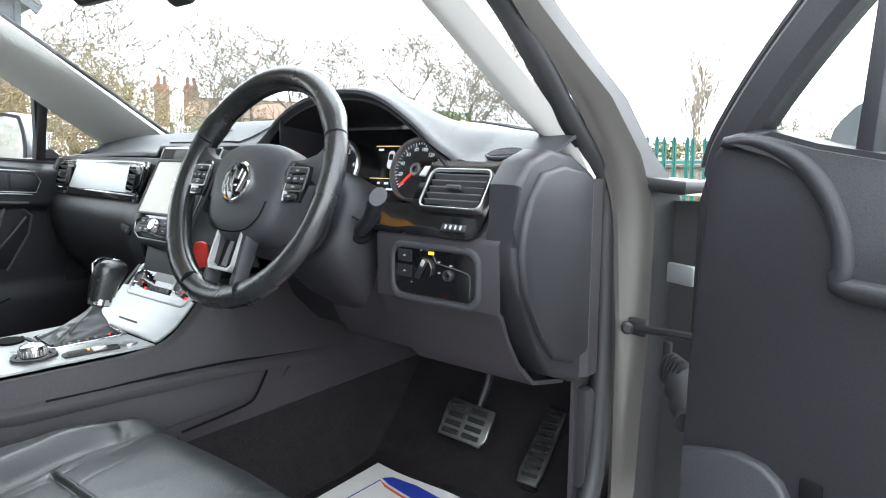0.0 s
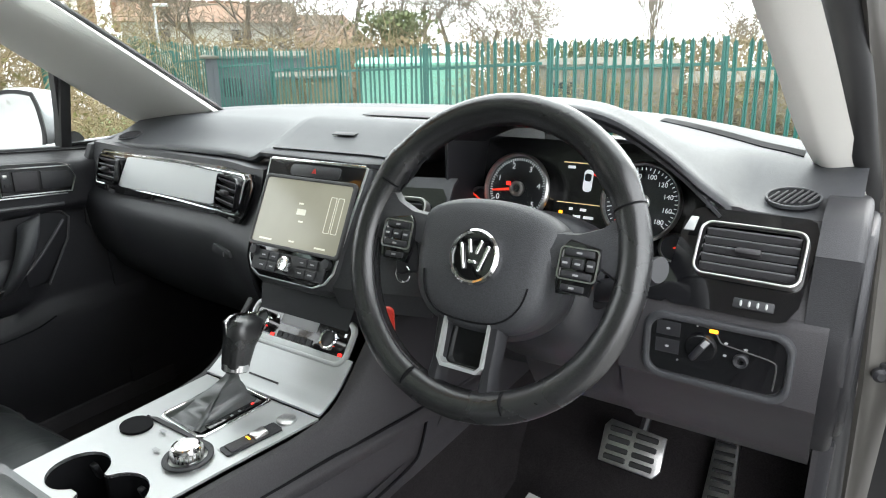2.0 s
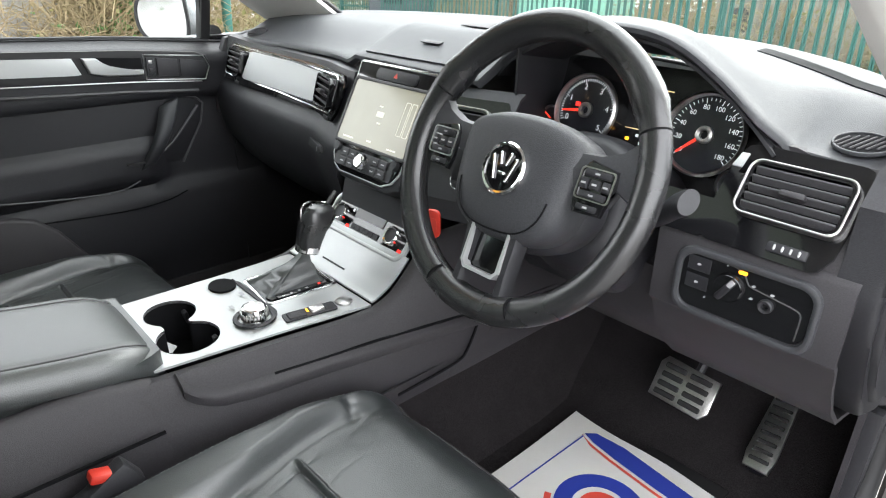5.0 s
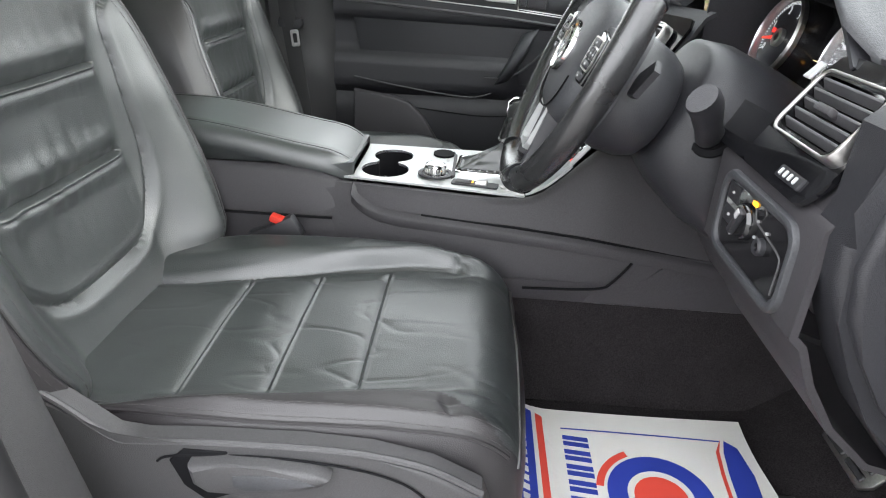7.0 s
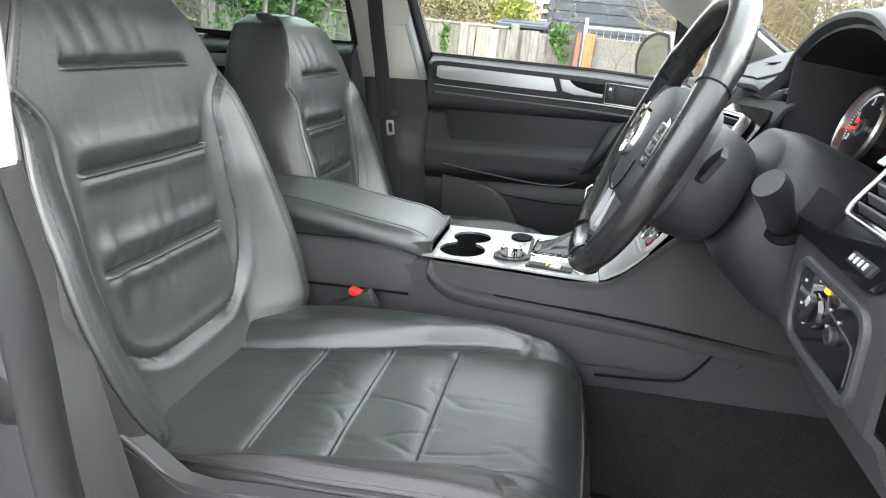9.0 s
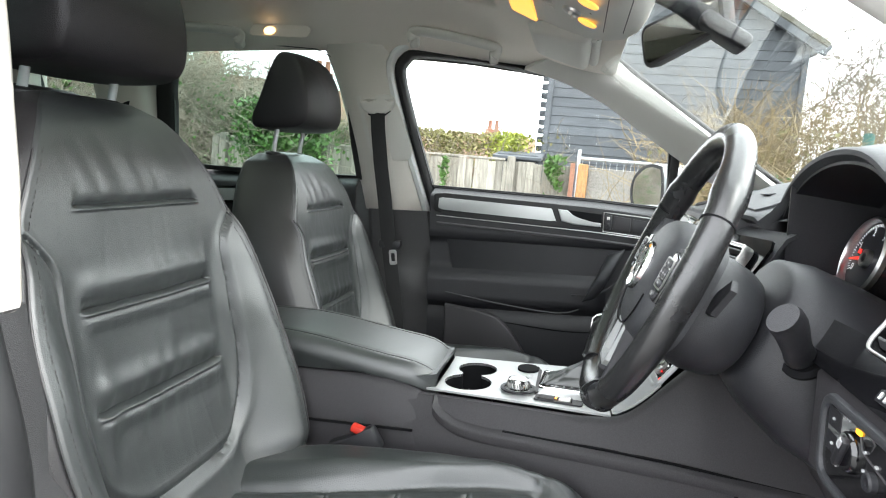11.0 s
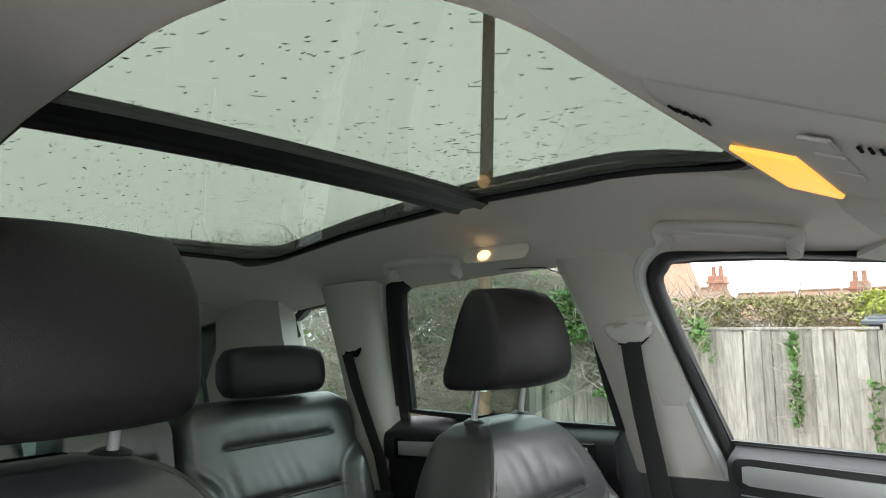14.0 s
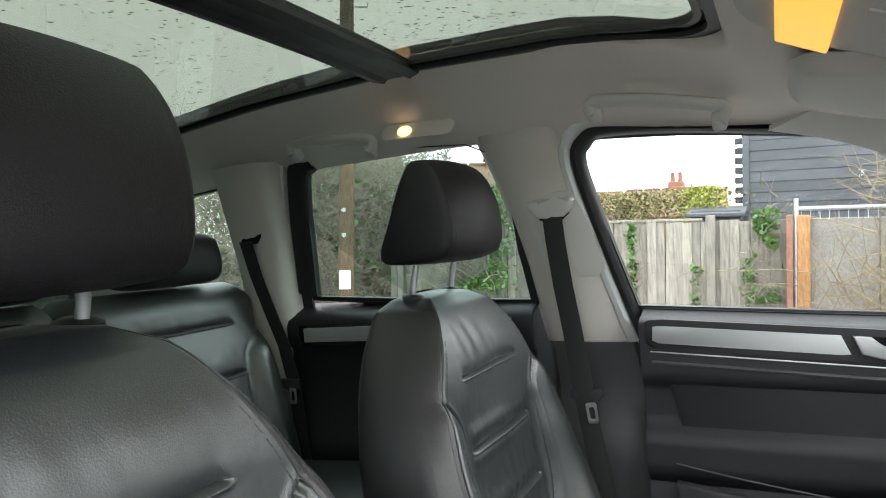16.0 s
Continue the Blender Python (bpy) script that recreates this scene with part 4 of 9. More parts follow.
dash = thing("dashboard", (CX, 1.0, 0.9), "dark grey soft plastic dashboard with silver and gloss black trim", "dashboard")
xs = list(np.linspace(-0.80, 0.17, 40)) + list(np.linspace(0.185, 0.69, 44)) + list(np.linspace(0.71, 0.80, 6))
rows = []
for x in xs:
    h = hood(x)
    yl = lerp(x, FX, FY) + 0.035
    yl = yl * (1 - smooth01(h * 3)) + 0.772 * smooth01(h * 3)
    far = 1.23 - 0.22 * ((x - CX) / 0.76) ** 2
    r = [(x, yl + 0.012, top_z(x, yl) - 0.016), (x, yl + 0.002, top_z(x, yl) - 0.009), (x, yl + 0.002, top_z(x, yl) - 0.003)]
    for k in np.linspace(0.015, 1, 26):
        y = yl + (far - yl) * k
        r.append((x, y, top_z(x, y)))
    rows.append(r)
part("top_pad", shell(rows, 0.006), DASH, dash, "dark grey grained soft top", sharp=50)

# hood lining and the instrument panel in it
rows = []
for k in (0, 0.3, 0.6, 1.0):
    r = []
    for x in np.linspace(0.212, 0.658, 31):
        h = hood(x)
        z = top_z(x, 0.772) - 0.016
        r.append((0.435 + (x - 0.435) * (1 - 0.06 * k), 0.782 + 0.11 * k, 1.02 + (z - 1.02) * (1 - 0.10 * k)))
    rows.append(r)
part("hood_lining", shell(rows, 0.004), DARK, dash)
rows = [[(0.262, y, z0_ + (top_z(0.262, y) - 0.006 - z0_) * k) for k in (0, 0.5, 1)] for z0_ in (0.96,) for y in np.linspace(0.775, 1.12, 8)]
part("hood_cheek", shell(rows, 0.004), DARK, dash)
CL = axes((0.441, 0.852, 1.040), (1, 0.0, 0), (0, 0.30, 1))
CT = CL @ pose(-0.008, 0.0, -0.024)
part("instrument_panel", prism(rrect(0.43, 0.20, 0.05, 6), 0.006, CL @ pose(-0.004, -0.014, -0.036)), DISPLAY, dash)
for nm, dx, rad, maxv in (("rev_counter", -0.098, 0.052, 5), ("speedometer", 0.098, 0.0535, 180)):
    M = CL @ pose(dx, 0.001, 0.0)
    dial = part(nm, lathe([(0, 0), (rad, 0), (rad, 0.002), (0, 0.002)], 48, M), DIALFACE, dash, "black dial with white numbers and a red needle")
    part("bezel", lathe([(rad - 0.001, 0.002), (rad - 0.001, 0.010), (rad + 0.001, 0.013), (rad + 0.004, 0.010), (rad + 0.004, 0.004), (rad - 0.001, 0.002)], 48, M), STEEL, dial)
    part("sleeve", lathe([(rad + 0.001, 0.003), (rad + 0.0035, 0.003), (rad + 0.0035, -0.034), (rad + 0.001, -0.034)], 40, M), DISPLAY, dial)
    vals = [0, 1, 2, 3, 4, 5] if maxv == 5 else list(range(0, 181, 20))
    big = len(vals)
    a0, a1 = (205, -38) if maxv == 5 else (222, -42)
    for i, v in enumerate(vals):
        a = radians(a0 + (a1 - a0) * i / (big - 1))
        rr = rad * 0.70
        lettering(str(v), 0.0125 if maxv == 5 else 0.0095, M @ pose(rr * math.cos(a), rr * math.sin(a), 0.003), INK, dial, "numeral")
    b = None
    fine = 51 if maxv == 5 else 37
    for i in range(fine):
        a = radians(a0 + (a1 - a0) * i / (fine - 1))
        ln = 0.007 if i % (10 if maxv == 5 else 4) == 0 else 0.004
        b = box(ln, 0.0010, 0.0006, M @ pose(0, 0, 0.0027, 0, 0, math.degrees(a)) @ pose(rad * 0.93 - ln / 2, 0, 0), bm=b)
    part("scale", b, INK, dial)
    na = radians(a0 + 4 if maxv == 5 else a0 + 1)
    na = radians(188) if maxv == 5 else na
    part("needle", prism([(0.010, -0.0022), (rad * 0.82, -0.0012), (rad * 0.82, 0.0012), (0.010, 0.0022)], 0.0015, M @ pose(0, 0, 0.006, 0, 0, math.degrees(na))), NEEDLE, dial)
    part("hub", lathe([(0.006, 0.002), (0.012, 0.002), (0.012, 0.008), (0.009, 0.009), (0.006, 0.008)], 24, M), STEEL, dial)
    part("glass_cover", lathe([(0, 0.011), (rad - 0.001, 0.011), (rad - 0.001, 0.0118), (0, 0.0118)], 40, M), LENS, dial)
for dx, dy, rr in ((-0.166, -0.022, 0.018), (0.150, -0.056, 0.018)):
    M = CL @ pose(dx, dy, -0.006)
    g = part("small_gauge", lathe([(0, 0), (rr, 0), (rr, 0.002), (0, 0.002)], 32, M), DIALFACE, dash)
    part("gauge_bezel", lathe([(rr - 0.0005, 0.002), (rr, 0.007), (rr + 0.003, 0.005), (rr + 0.003, 0.0), (rr - 0.0005, 0.0)], 32, M), STEEL, g)
    part("gauge_needle", box(0.017, 0.0022, 0.001, M @ pose(0, 0, 0.004, 0, 0, 150 if dx < 0 else 10) @ pose(0.008, 0, 0)), NEEDLE, g)
mid = part("trip_display", prism(rrect(0.102, 0.130, 0.006), 0.002, CT @ pose(0.012, -0.006, -0.004)), DISPLAY, dash, "dark trip display with a white car picture")
part("car_outline", prism(rrect(0.014, 0.034, 0.006, 4), 0.001, CT @ pose(0.013, 0.026, -0.0015)), INK, mid)
part("car_cabin", prism(rrect(0.010, 0.012, 0.003, 3), 0.001, CT @ pose(0.013, 0.031, -0.0003)), DIALFACE, mid)
part("door_warning", prism([(0, 0), (0.006, -0.004), (0.002, 0.005)], 0.001, CT @ pose(0.021, 0.036, -0.0015)), REDLED, mid)
part("amber_rule", box(0.060, 0.0014, 0.001, CT @ pose(0.0, 0.052, -0.001)), AMBERLINE, mid)
part("amber_rule", box(0.080, 0.0012, 0.001, CT @ pose(0.008, -0.010, -0.001)), AMBERLINE, mid)
for dx, dy, w in ((-0.016, 0.045, 0.012), (0.012, -0.019, 0.010), (-0.008, -0.019, 0.006), (0.003, -0.030, 0.012), (0.022, -0.030, 0.016)):
    part("readout", box(w, 0.0042, 0.0006, CT @ pose(dx, dy, -0.001)), INK, mid)
part("warning_light", box(0.010, 0.007, 0.001, CT @ pose(0.022, -0.050, -0.001), 0.002), REDLED, mid)
part("warning_light", box(0.006, 0.005, 0.001, CT @ pose(-0.024, -0.026, -0.001), 0.001), ORANGE, mid)
part("needle_tip", box(0.007, 0.006, 0.001, CL @ pose(-0.112, 0.008, 0.009)), REDLED, dash)
# gloss black apron and bright blade below the dials
rows = [[(x, 0.80 + dy + 0.02 * ((x - 0.435) / 0.2) ** 2, z) for dy, z in ((0.055, 0.952), (0.0, 0.945), (-0.02, 0.925), (-0.03, 0.90), (0.0, 0.88))] for x in np.linspace(0.17, 0.66, 17)]
part("cluster_apron", shell(rows, 0.005), PIANO, dash, "gloss black strip under the dials")
part("bright_blade", loft([[(x, 0.79 + 0.02 * k + 0.02 * ((x - 0.435) / 0.2) ** 2, 0.951 + 0.002 * k) for k in (0, 1, 1.5, 0.5)] for x in np.linspace(0.23, 0.64, 15)], closed=True, caps=True), CHROME, dash)
for sx_, ex in ((0.245, 0.232), (0.628, 0.645)):
    part("hood_blade", prism([(0, 0), (0.012, 0.004), (0.018, 0.085), (0.010, 0.085)], 0.004, axes((sx_ - 0.01, 0.80, 0.955), (1, 0.1, 0), (0, 0.35, 1)), bevel=0.001), SILVER, dash)


def on_face(x, z, off=0.0, yaw=None):
    """A pose on the dash's face: x along the dash, y up, z towards the seats."""
    s = (face_y(x + 0.02, z) - face_y(x - 0.02, z)) / 0.04 if yaw is None else yaw
    m = axes((x, face_y(x, z), z), (1, s, 0), (0, lean(x), 1))
    return m @ pose(0, 0, off)


def strip(x0, x1, z0, z1, off, thick, material, nm, parent, label="", n=24, r=0.012, skew=0.0):
    """A trim strip that follows the dash's face, with rounded ends."""
    rows = []
    for k in np.linspace(0, 1, n):
        x = x0 + (x1 - x0) * k
        d = min(x - x0, x1 - x)
        cut = r - math.sqrt(max(0, r * r - (r - d) ** 2)) if d < r else 0
        cut = min(cut, (z1 - z0) / 2 - 0.0005)
        rr = []
        for z in np.linspace(z0 + cut, z1 - cut, 5):
            m = on_face(x + skew * (z - (z0 + z1) / 2), z, off)
            rr.append(tuple(m.translation))
        rows.append(rr)
    return part(nm, shell(rows, thick), material, parent, label)


def vent(m, w, h, slats, parent, chrome=True, nm="air_vent"):
    back = part(nm, prism(rrect(w, h, 0.010), 0.003, m), BLACKGAP, parent, "black louvred air vent with a bright frame" if chrome else "black louvred air vent")
    part("vent_throat", ring(rrect(w + 0.004, h + 0.004, 0.012), rrect(w - 0.004, h - 0.004, 0.009), 0.015, m), PIANO, back)
    if chrome:
        part("vent_frame", ring(rrect(w + 0.009, h + 0.009, 0.014), rrect(w + 0.002, h + 0.002, 0.011), 0.017, m, bevel=0.0022), STEEL, back)
    for i in range(slats):
        y = -h / 2 + h * (i + 0.75) / (slats + 0.5)
        # slats take the lighter plastic, their lit faces put into the colour
        part("slat", box(w - 0.006, 0.011, 0.003, m @ pose(0, y, 0.010, 52), 0.001, 1), HIGHLIGHTPL, back)
    part("vent_tab", box(w * 0.26, 0.008, 0.012, m @ pose(0.0, 0.0, 0.016), 0.003), GREYPL, back)
    return back


# passenger side: gloss black strip, silver plate, two vents
strip(-0.735, -0.115, 0.955, 1.046, 0.004, 0.006, PIANO, "black_strip", dash, "gloss black trim strip", 40, 0.02, 0.3)
strip(-0.588, -0.238, 0.972, 1.038, 0.0105, 0.004, SILVER, "silver_plate", dash, "satin silver trim plate", 30, 0.003, 0.45)
for x, w in ((-0.648, 0.094), (-0.180, 0.092)):
    vent(on_face(x, 1.004, 0.010), w, 0.058, 4, dash, False)
    part("thumb_wheel", box(0.03, 0.008, 0.006, on_face(x + 0.01, 0.957, 0.010), 0.002), DARK, dash)
outer = [(-0.700, 1.034), (-0.692, 1.040), (-0.40, 1.041), (-0.134, 1.041), (-0.126, 1.036), (-0.142, 0.975), (-0.150, 0.969), (-0.40, 0.968), (-0.715, 0.968), (-0.722, 0.974)]
part("vent_frame", tube([on_face(x, z, 0.0145).translation for x, z in outer], 0.0022, 8, closed=True), CHROME, dash, "thin bright frame round the plate and vents")
# driver side vent on its gloss black surround
strip(0.612, 0.762, 0.947, 1.055, 0.003, 0.006, PIANO, "black_surround", dash, "gloss black vent surround", 20, 0.018, 0.12)
strip(0.500, 0.622, 0.947, 0.990, 0.002, 0.006, PIANO, "black_surround", dash, "", 12, 0.010, 0.12)
vent(axes((0.698, 0.768, 1.009), (1, -0.03, 0), (0, 0.66, 1)) @ pose(0, 0, 0.006), 0.110, 0.060, 5, dash)
part("vent_wheel", box(0.044, 0.012, 0.008, axes((0.712, 0.737, 0.960), (1, 0, 0), (0, 0.6, 1)) @ pose(0, 0, 0.008), 0.002), DARK, dash)
for i in range(4):
    part("wheel_rib", box(0.0026, 0.007, 0.004, axes((0.699 + 0.009 * i, 0.737, 0.960), (1, 0, 0), (0, 0.6, 1)) @ pose(0, 0, 0.0125), 0.001, 1), SILVER, dash)
part("silver_wedge", prism([(-0.006, -0.006), (0.006, -0.006), (0.009, 0.012), (0.0, 0.012)], 0.003, axes((0.626, 0.772, 1.036), (1, 0, 0), (0, 0.66, 1)) @ pose(0, 0, 0.009), bevel=0.001), SILVER, dash)

# vent and face between the stack and the column
rows = [[(x, face_y(x, 1.06) + 0.01, 1.064), (x, face_y(x, 1.055), 1.056), (x, face_y(x, 1.0), 1.0), (x, face_y(x, 0.95), 0.95), (x, face_y(x, 0.90) + 0.01, 0.90), (x, face_y(x, 0.86) + 0.05, 0.86)] for x in np.linspace(0.12, 0.275, 8)]
part("inner_fascia", shell(rows, 0.006), DASH, dash)
strip(0.148, 0.272, 0.955, 1.048, 0.004, 0.005, PIANO, "black_surround", dash, "", 16, 0.012)
vent(on_face(0.212, 1.004, 0.009, 0.15), 0.086, 0.056, 4, dash)
# round demister outlet on the top, left and right
for x in (0.728, -0.70):
    M = axes((x, 0.838, top_z(x, 0.842)), (1, 0.1, 0.03), (0.0, 1, 0.30)) @ pose(0, 0, 0.0015)
    o = part("demister_outlet", prism(circle(0.029, 36, 1.0, 0.80), 0.003, M), BLACKGAP, dash, "oval demister outlet with slanted fins")
    part("outlet_rim", ring(circle(0.0315, 36, 1.0, 0.82), circle(0.0285, 36, 1.0, 0.80), 0.0045, M, bevel=0.001), DASH, o)
    for i in range(-3, 4):
        ln = 2 * math.sqrt(max(0, 1 - (i / 3.9) ** 2)) * 0.020
        part("fin", box(0.0026, ln, 0.004, M @ pose(i * 0.0074, 0, 0.003, 0, 0, -30), 0.0008, 1), GREYPL, o)

# passenger side lower dash with the glove box
rows = []
for x in np.linspace(-0.80, -0.10, 26):
    y0 = face_y(x, 0.95)
    r = [(x, y0 + 0.10, 1.056), (x, face_y(x, 1.056) + 0.002, 1.056), (x, face_y(x, 1.0) + 0.002, 1.0), (x, y0, 0.948), (x, y0 - 0.014, 0.935), (x, y0 - 0.022, 0.91), (x, y0 - 0.018, 0.86), (x, y0 + 0.0, 0.80), (x, y0 + 0.05, 0.73), (x, y0 + 0.13, 0.665), (x, y0 + 0.26, 0.62)]
    rows.append(r)
part("glove_box_panel", shell(rows, 0.008), DARK, dash, "dark glove box panel", sharp=45)
part("glove_latch", prism([(-0.04, -0.004), (0.02, -0.012), (0.035, -0.004), (0.03, 0.008), (-0.03, 0.012)], 0.006, axes((-0.20, face_y(-0.2, 0.95) - 0.024, 0.895), (1, -0.2, 0), (0, 0.1, 1)), bevel=0.002), DARK, dash)
part("latch_button", box(0.006, 0.010, 0.003, axes((-0.19, face_y(-0.2, 0.95) - 0.031, 0.894), (1, -0.2, 0), (0, 0.1, 1)), 0.001), STEEL, dash)

# centre stack with the screen
ST = axes((0.027, 0.694, 1.0), (1, 0, 0), (0, 0.53, 1))
out = [(-0.112, 0.088), (-0.098, -0.09), (-0.086, -0.117), (-0.06, -0.128), (0.066, -0.128), (0.092, -0.117), (0.104, -0.09), (0.120, 0.088)]
part("stack_body", prism(out, 0.11, ST @ pose(0, 0, -0.105), bevel=0.012, seg=3), DASH, dash)
face = [(-0.106, 0.084), (-0.092, -0.09), (-0.080, -0.108), (-0.058, -0.118), (0.064, -0.118), (0.086, -0.108), (0.098, -0.09), (0.113, 0.084)]
part("stack_face", prism(face, 0.004, ST @ pose(0, 0, 0.004), bevel=0.002), PIANO, dash, "gloss black centre panel")
part("stack_edge", ring([(x * 1.03, y * 1.015) for x, y in face], face, 0.003, ST @ pose(0, 0, 0.0045), bevel=0.0008), SILVER, dash)
scr = part("touch_screen", prism(rrect(0.196, 0.114, 0.005), 0.004, ST @ pose(0.003, -0.006, 0.007)), SCREEN, dash, "washed-out beige touch screen in a dark frame")
part("screen_frame", ring(rrect(0.208, 0.126, 0.008), rrect(0.196, 0.114, 0.005), 0.006, ST @ pose(0.003, -0.006, 0.007), bevel=0.0015), TRIMPL, scr, "dark frame")
for dx, dy, w, h in ((0.0, 0.004, 0.020, 0.010), (-0.004, 0.018, 0.010, 0.003), (0.004, -0.012, 0.010, 0.003), (-0.066, -0.050, 0.030, 0.003), (0.06, -0.050, 0.024, 0.003), (-0.005, -0.047, 0.012, 0.003)):
    part("screen_text", box(w, h, 0.0005, ST @ pose(0.003 + dx, -0.006 + dy, 0.0112)), SCREENTX, scr)
for dx in (0.064, 0.080):
    part("screen_key", ring(rrect(0.013, 0.060, 0.002, 2), rrect(0.011, 0.058, 0.0015, 2), 0.0005, ST @ pose(0.003 + dx, 0.0, 0.0112)), SCREENTX, scr)
hz = part("hazard_strip", prism(rrect(0.112, 0.020, 0.006), 0.004, ST @ pose(0.008, 0.069, 0.007), bevel=0.0015), DARK, dash, "strip with the hazard button")
part("hazard_triangle", prism([(-0.005, -0.004), (0.005, -0.004), (0, 0.005)], 0.001, ST @ pose(0.008, 0.069, 0.0112)), RED, hz)
part("bright_lip", box(0.215, 0.004, 0.004, ST @ pose(0.004, 0.0865, 0.006), 0.001), CHROME, dash)
radio = part("radio_panel", prism(rrect(0.166, 0.034, 0.004), 0.003, ST @ pose(0.003, -0.092, 0.0075)), DARK, dash, "row of radio buttons with a chrome knob")
for dx in (-0.056, -0.033, 0.033, 0.056):
    for dy in (-0.0085, 0.0085):
        bt = part("radio_button", box(0.021, 0.0145, 0.004, ST @ pose(0.003 + dx, -0.092 + dy, 0.0115), 0.0012, 1), DARK, radio)
        part("button_mark", box(0.008, 0.002, 0.0005, ST @ pose(0.003 + dx, -0.092 + dy, 0.0137)), DIM, bt)
part("radio_knob", lathe([(0, 0), (0.0145, 0), (0.0145, 0.004), (0.0125, 0.012), (0.010, 0.014), (0, 0.0135)], 32, ST @ pose(0.003, -0.092, 0.010)), CHROME, radio)
part("side_knob", lathe([(0, 0), (0.009, 0), (0.008, 0.009), (0, 0.010)], 24, ST @ pose(-0.080, -0.078, 0.007)), DARK, dash)
part("side_knob", lathe([(0, 0), (0.009, 0), (0.008, 0.009), (0, 0.010)], 24, ST @ pose(0.086, -0.078, 0.007)), DARK, dash)
# lid on the top above the stack
rows = [[(x, y, top_z(x, y) + 0.004) for y in np.linspace(0.755, 0.93, 8)] for x in np.linspace(-0.105, 0.155, 13)]
part("top_lid", shell(rows, 0.003), DASH, dash, "lid of the top tray")
rows = [[(0.025 + dx, 0.80 + dy, top_z(0.025 + dx, 0.80 + dy) + 0.0085) for dx, dy in ((-0.03, 0), (-0.027, 0.018), (0.027, 0.018), (0.03, 0))] for _ in (0,)]
part("lid_grip", box(0.050, 0.014, 0.002, axes((0.025, 0.808, top_z(0.025, 0.808) + 0.0065), (1, 0, 0), (0, 1, 0.2)), 0.001), DARK, dash)
rows = [[(x, lerp(x, (0.50, 0.725), (1.072, 0.952)) + dy, top_z(x, lerp(x, (0.50, 0.725), (1.072, 0.952)) + dy) + 0.0015) for dy in (-0.016, 0.0, 0.016)] for x in np.linspace(0.50, 0.725, 14)]
# no slot is cut: the black strip paints its shade on the pad
part("demister_slot", shell(rows, 0.002), BLACKGAP, dash, "flat black strip with a demister slot's shade in its colour")
part("speaker_grille", box(0.30, 0.06, 0.002, axes((0.06, 1.02, top_z(0.06, 1.02) + 0.003), (1, 0, 0), (0, 1, 0.05)), 0.0008), GREYPL, dash)

# driver side lower dash: switch panel, knee panel, end cover
rows = []
for x in np.linspace(0.635, 0.79, 9):
    rows.append([(x, 0.80, 1.056), (x, face_y(x, 1.056) + 0.004, 1.056), (x, face_y(x, 0.98) + 0.002, 0.98), (x, 0.735, 0.950)])
part("vent_fascia", shell(rows, 0.006), GREYPL, dash, sharp=45)
rows = []
for x in np.linspace(0.56, 0.79, 14):
    r = [(x, 0.80, 0.957), (x, 0.74, 0.955), (x, 0.733, 0.952), (x, 0.727, 0.945), (x, 0.727, 0.86), (x, 0.727, 0.848), (x, 0.738, 0.838), (x, 0.755, 0.80), (x, 0.785, 0.755), (x, 0.83, 0.715), (x, 0.93, 0.69)]
    rows.append(r)
part("switch_fascia", shell(rows, 0.007), GREYPL, dash, "grey lower fascia", sharp=45)
rows = []
for x in np.linspace(0.40, 0.565, 8):
    k = (x - 0.40) / 0.165
    r = [(x, 0.80, 0.90), (x, 0.775 - 0.03 * k, 0.88), (x, 0.765 - 0.02 * k, 0.83), (x, 0.78 - 0.01 * k, 0.78), (x, 0.81, 0.735), (x, 0.93, 0.695)]
    rows.append(r)
part("knee_panel", shell(rows, 0.007), GREYPL, dash, "grey-brown knee panel", sharp=45)
rows = []
for x in np.linspace(0.15, 0.41, 8):
    r = [(x, 0.86, 0.93), (x, 0.82, 0.85), (x, 0.84, 0.78), (x, 0.90, 0.72), (x, 1.02, 0.68)]
    rows.append(r)
part("column_panel", shell(rows, 0.007), DARK, dash, sharp=45)
SW = axes((0.677, 0.7265, 0.895), (1, 0, 0), (0, 0, 1))
sp = part("switch_panel", prism(rrect(0.154, 0.072, 0.018, 6), 0.003, SW @ pose(0, 0, -0.001)), PIANO, dash, "black headlamp switch panel with a grey rim")
part("switch_rim", ring(rrect(0.172, 0.092, 0.024, 6), rrect(0.154, 0.072, 0.017, 6), 0.010, SW @ pose(0, -0.002, -0.004), bevel=0.004), DASH, sp)
line_pts = [(-0.022, 0.034), (-0.011, 0.0335), (-0.001, 0.028), (0.0045, 0.019), (0.010, 0.0155), (0.036, 0.0115), (0.060, 0.0075), (0.067, 0.003), (0.068, -0.008), (0.067, -0.030)]
part("bright_edge", tube([SW @ p for p in spline([(x, y, 0.0022) for x, y in line_pts], 4)], 0.0010, 6), TRIMPL, sp)
knob = part("lamp_knob", lathe([(0, 0), (0.0185, 0), (0.0185, 0.003), (0.0165, 0.006), (0, 0.0065)], 32, SW @ pose(-0.016, 0.006, 0.002)), PIANO, sp, "round headlamp knob with a grip bar")
part("knob_grip", box(0.009, 0.034, 0.008, SW @ pose(-0.016, 0.006, 0.011, 0, 0, -32), 0.003), DARK, knob)
part("grip_mark", box(0.006, 0.010, 0.001, SW @ pose(-0.0095, 0.0165, 0.0152, 0, 0, -32), 0.001), DIM, knob)
part("auto_light", box(0.010, 0.0042, 0.001, SW @ pose(-0.003, 0.030, 0.003), 0.0012), ORANGE, sp)
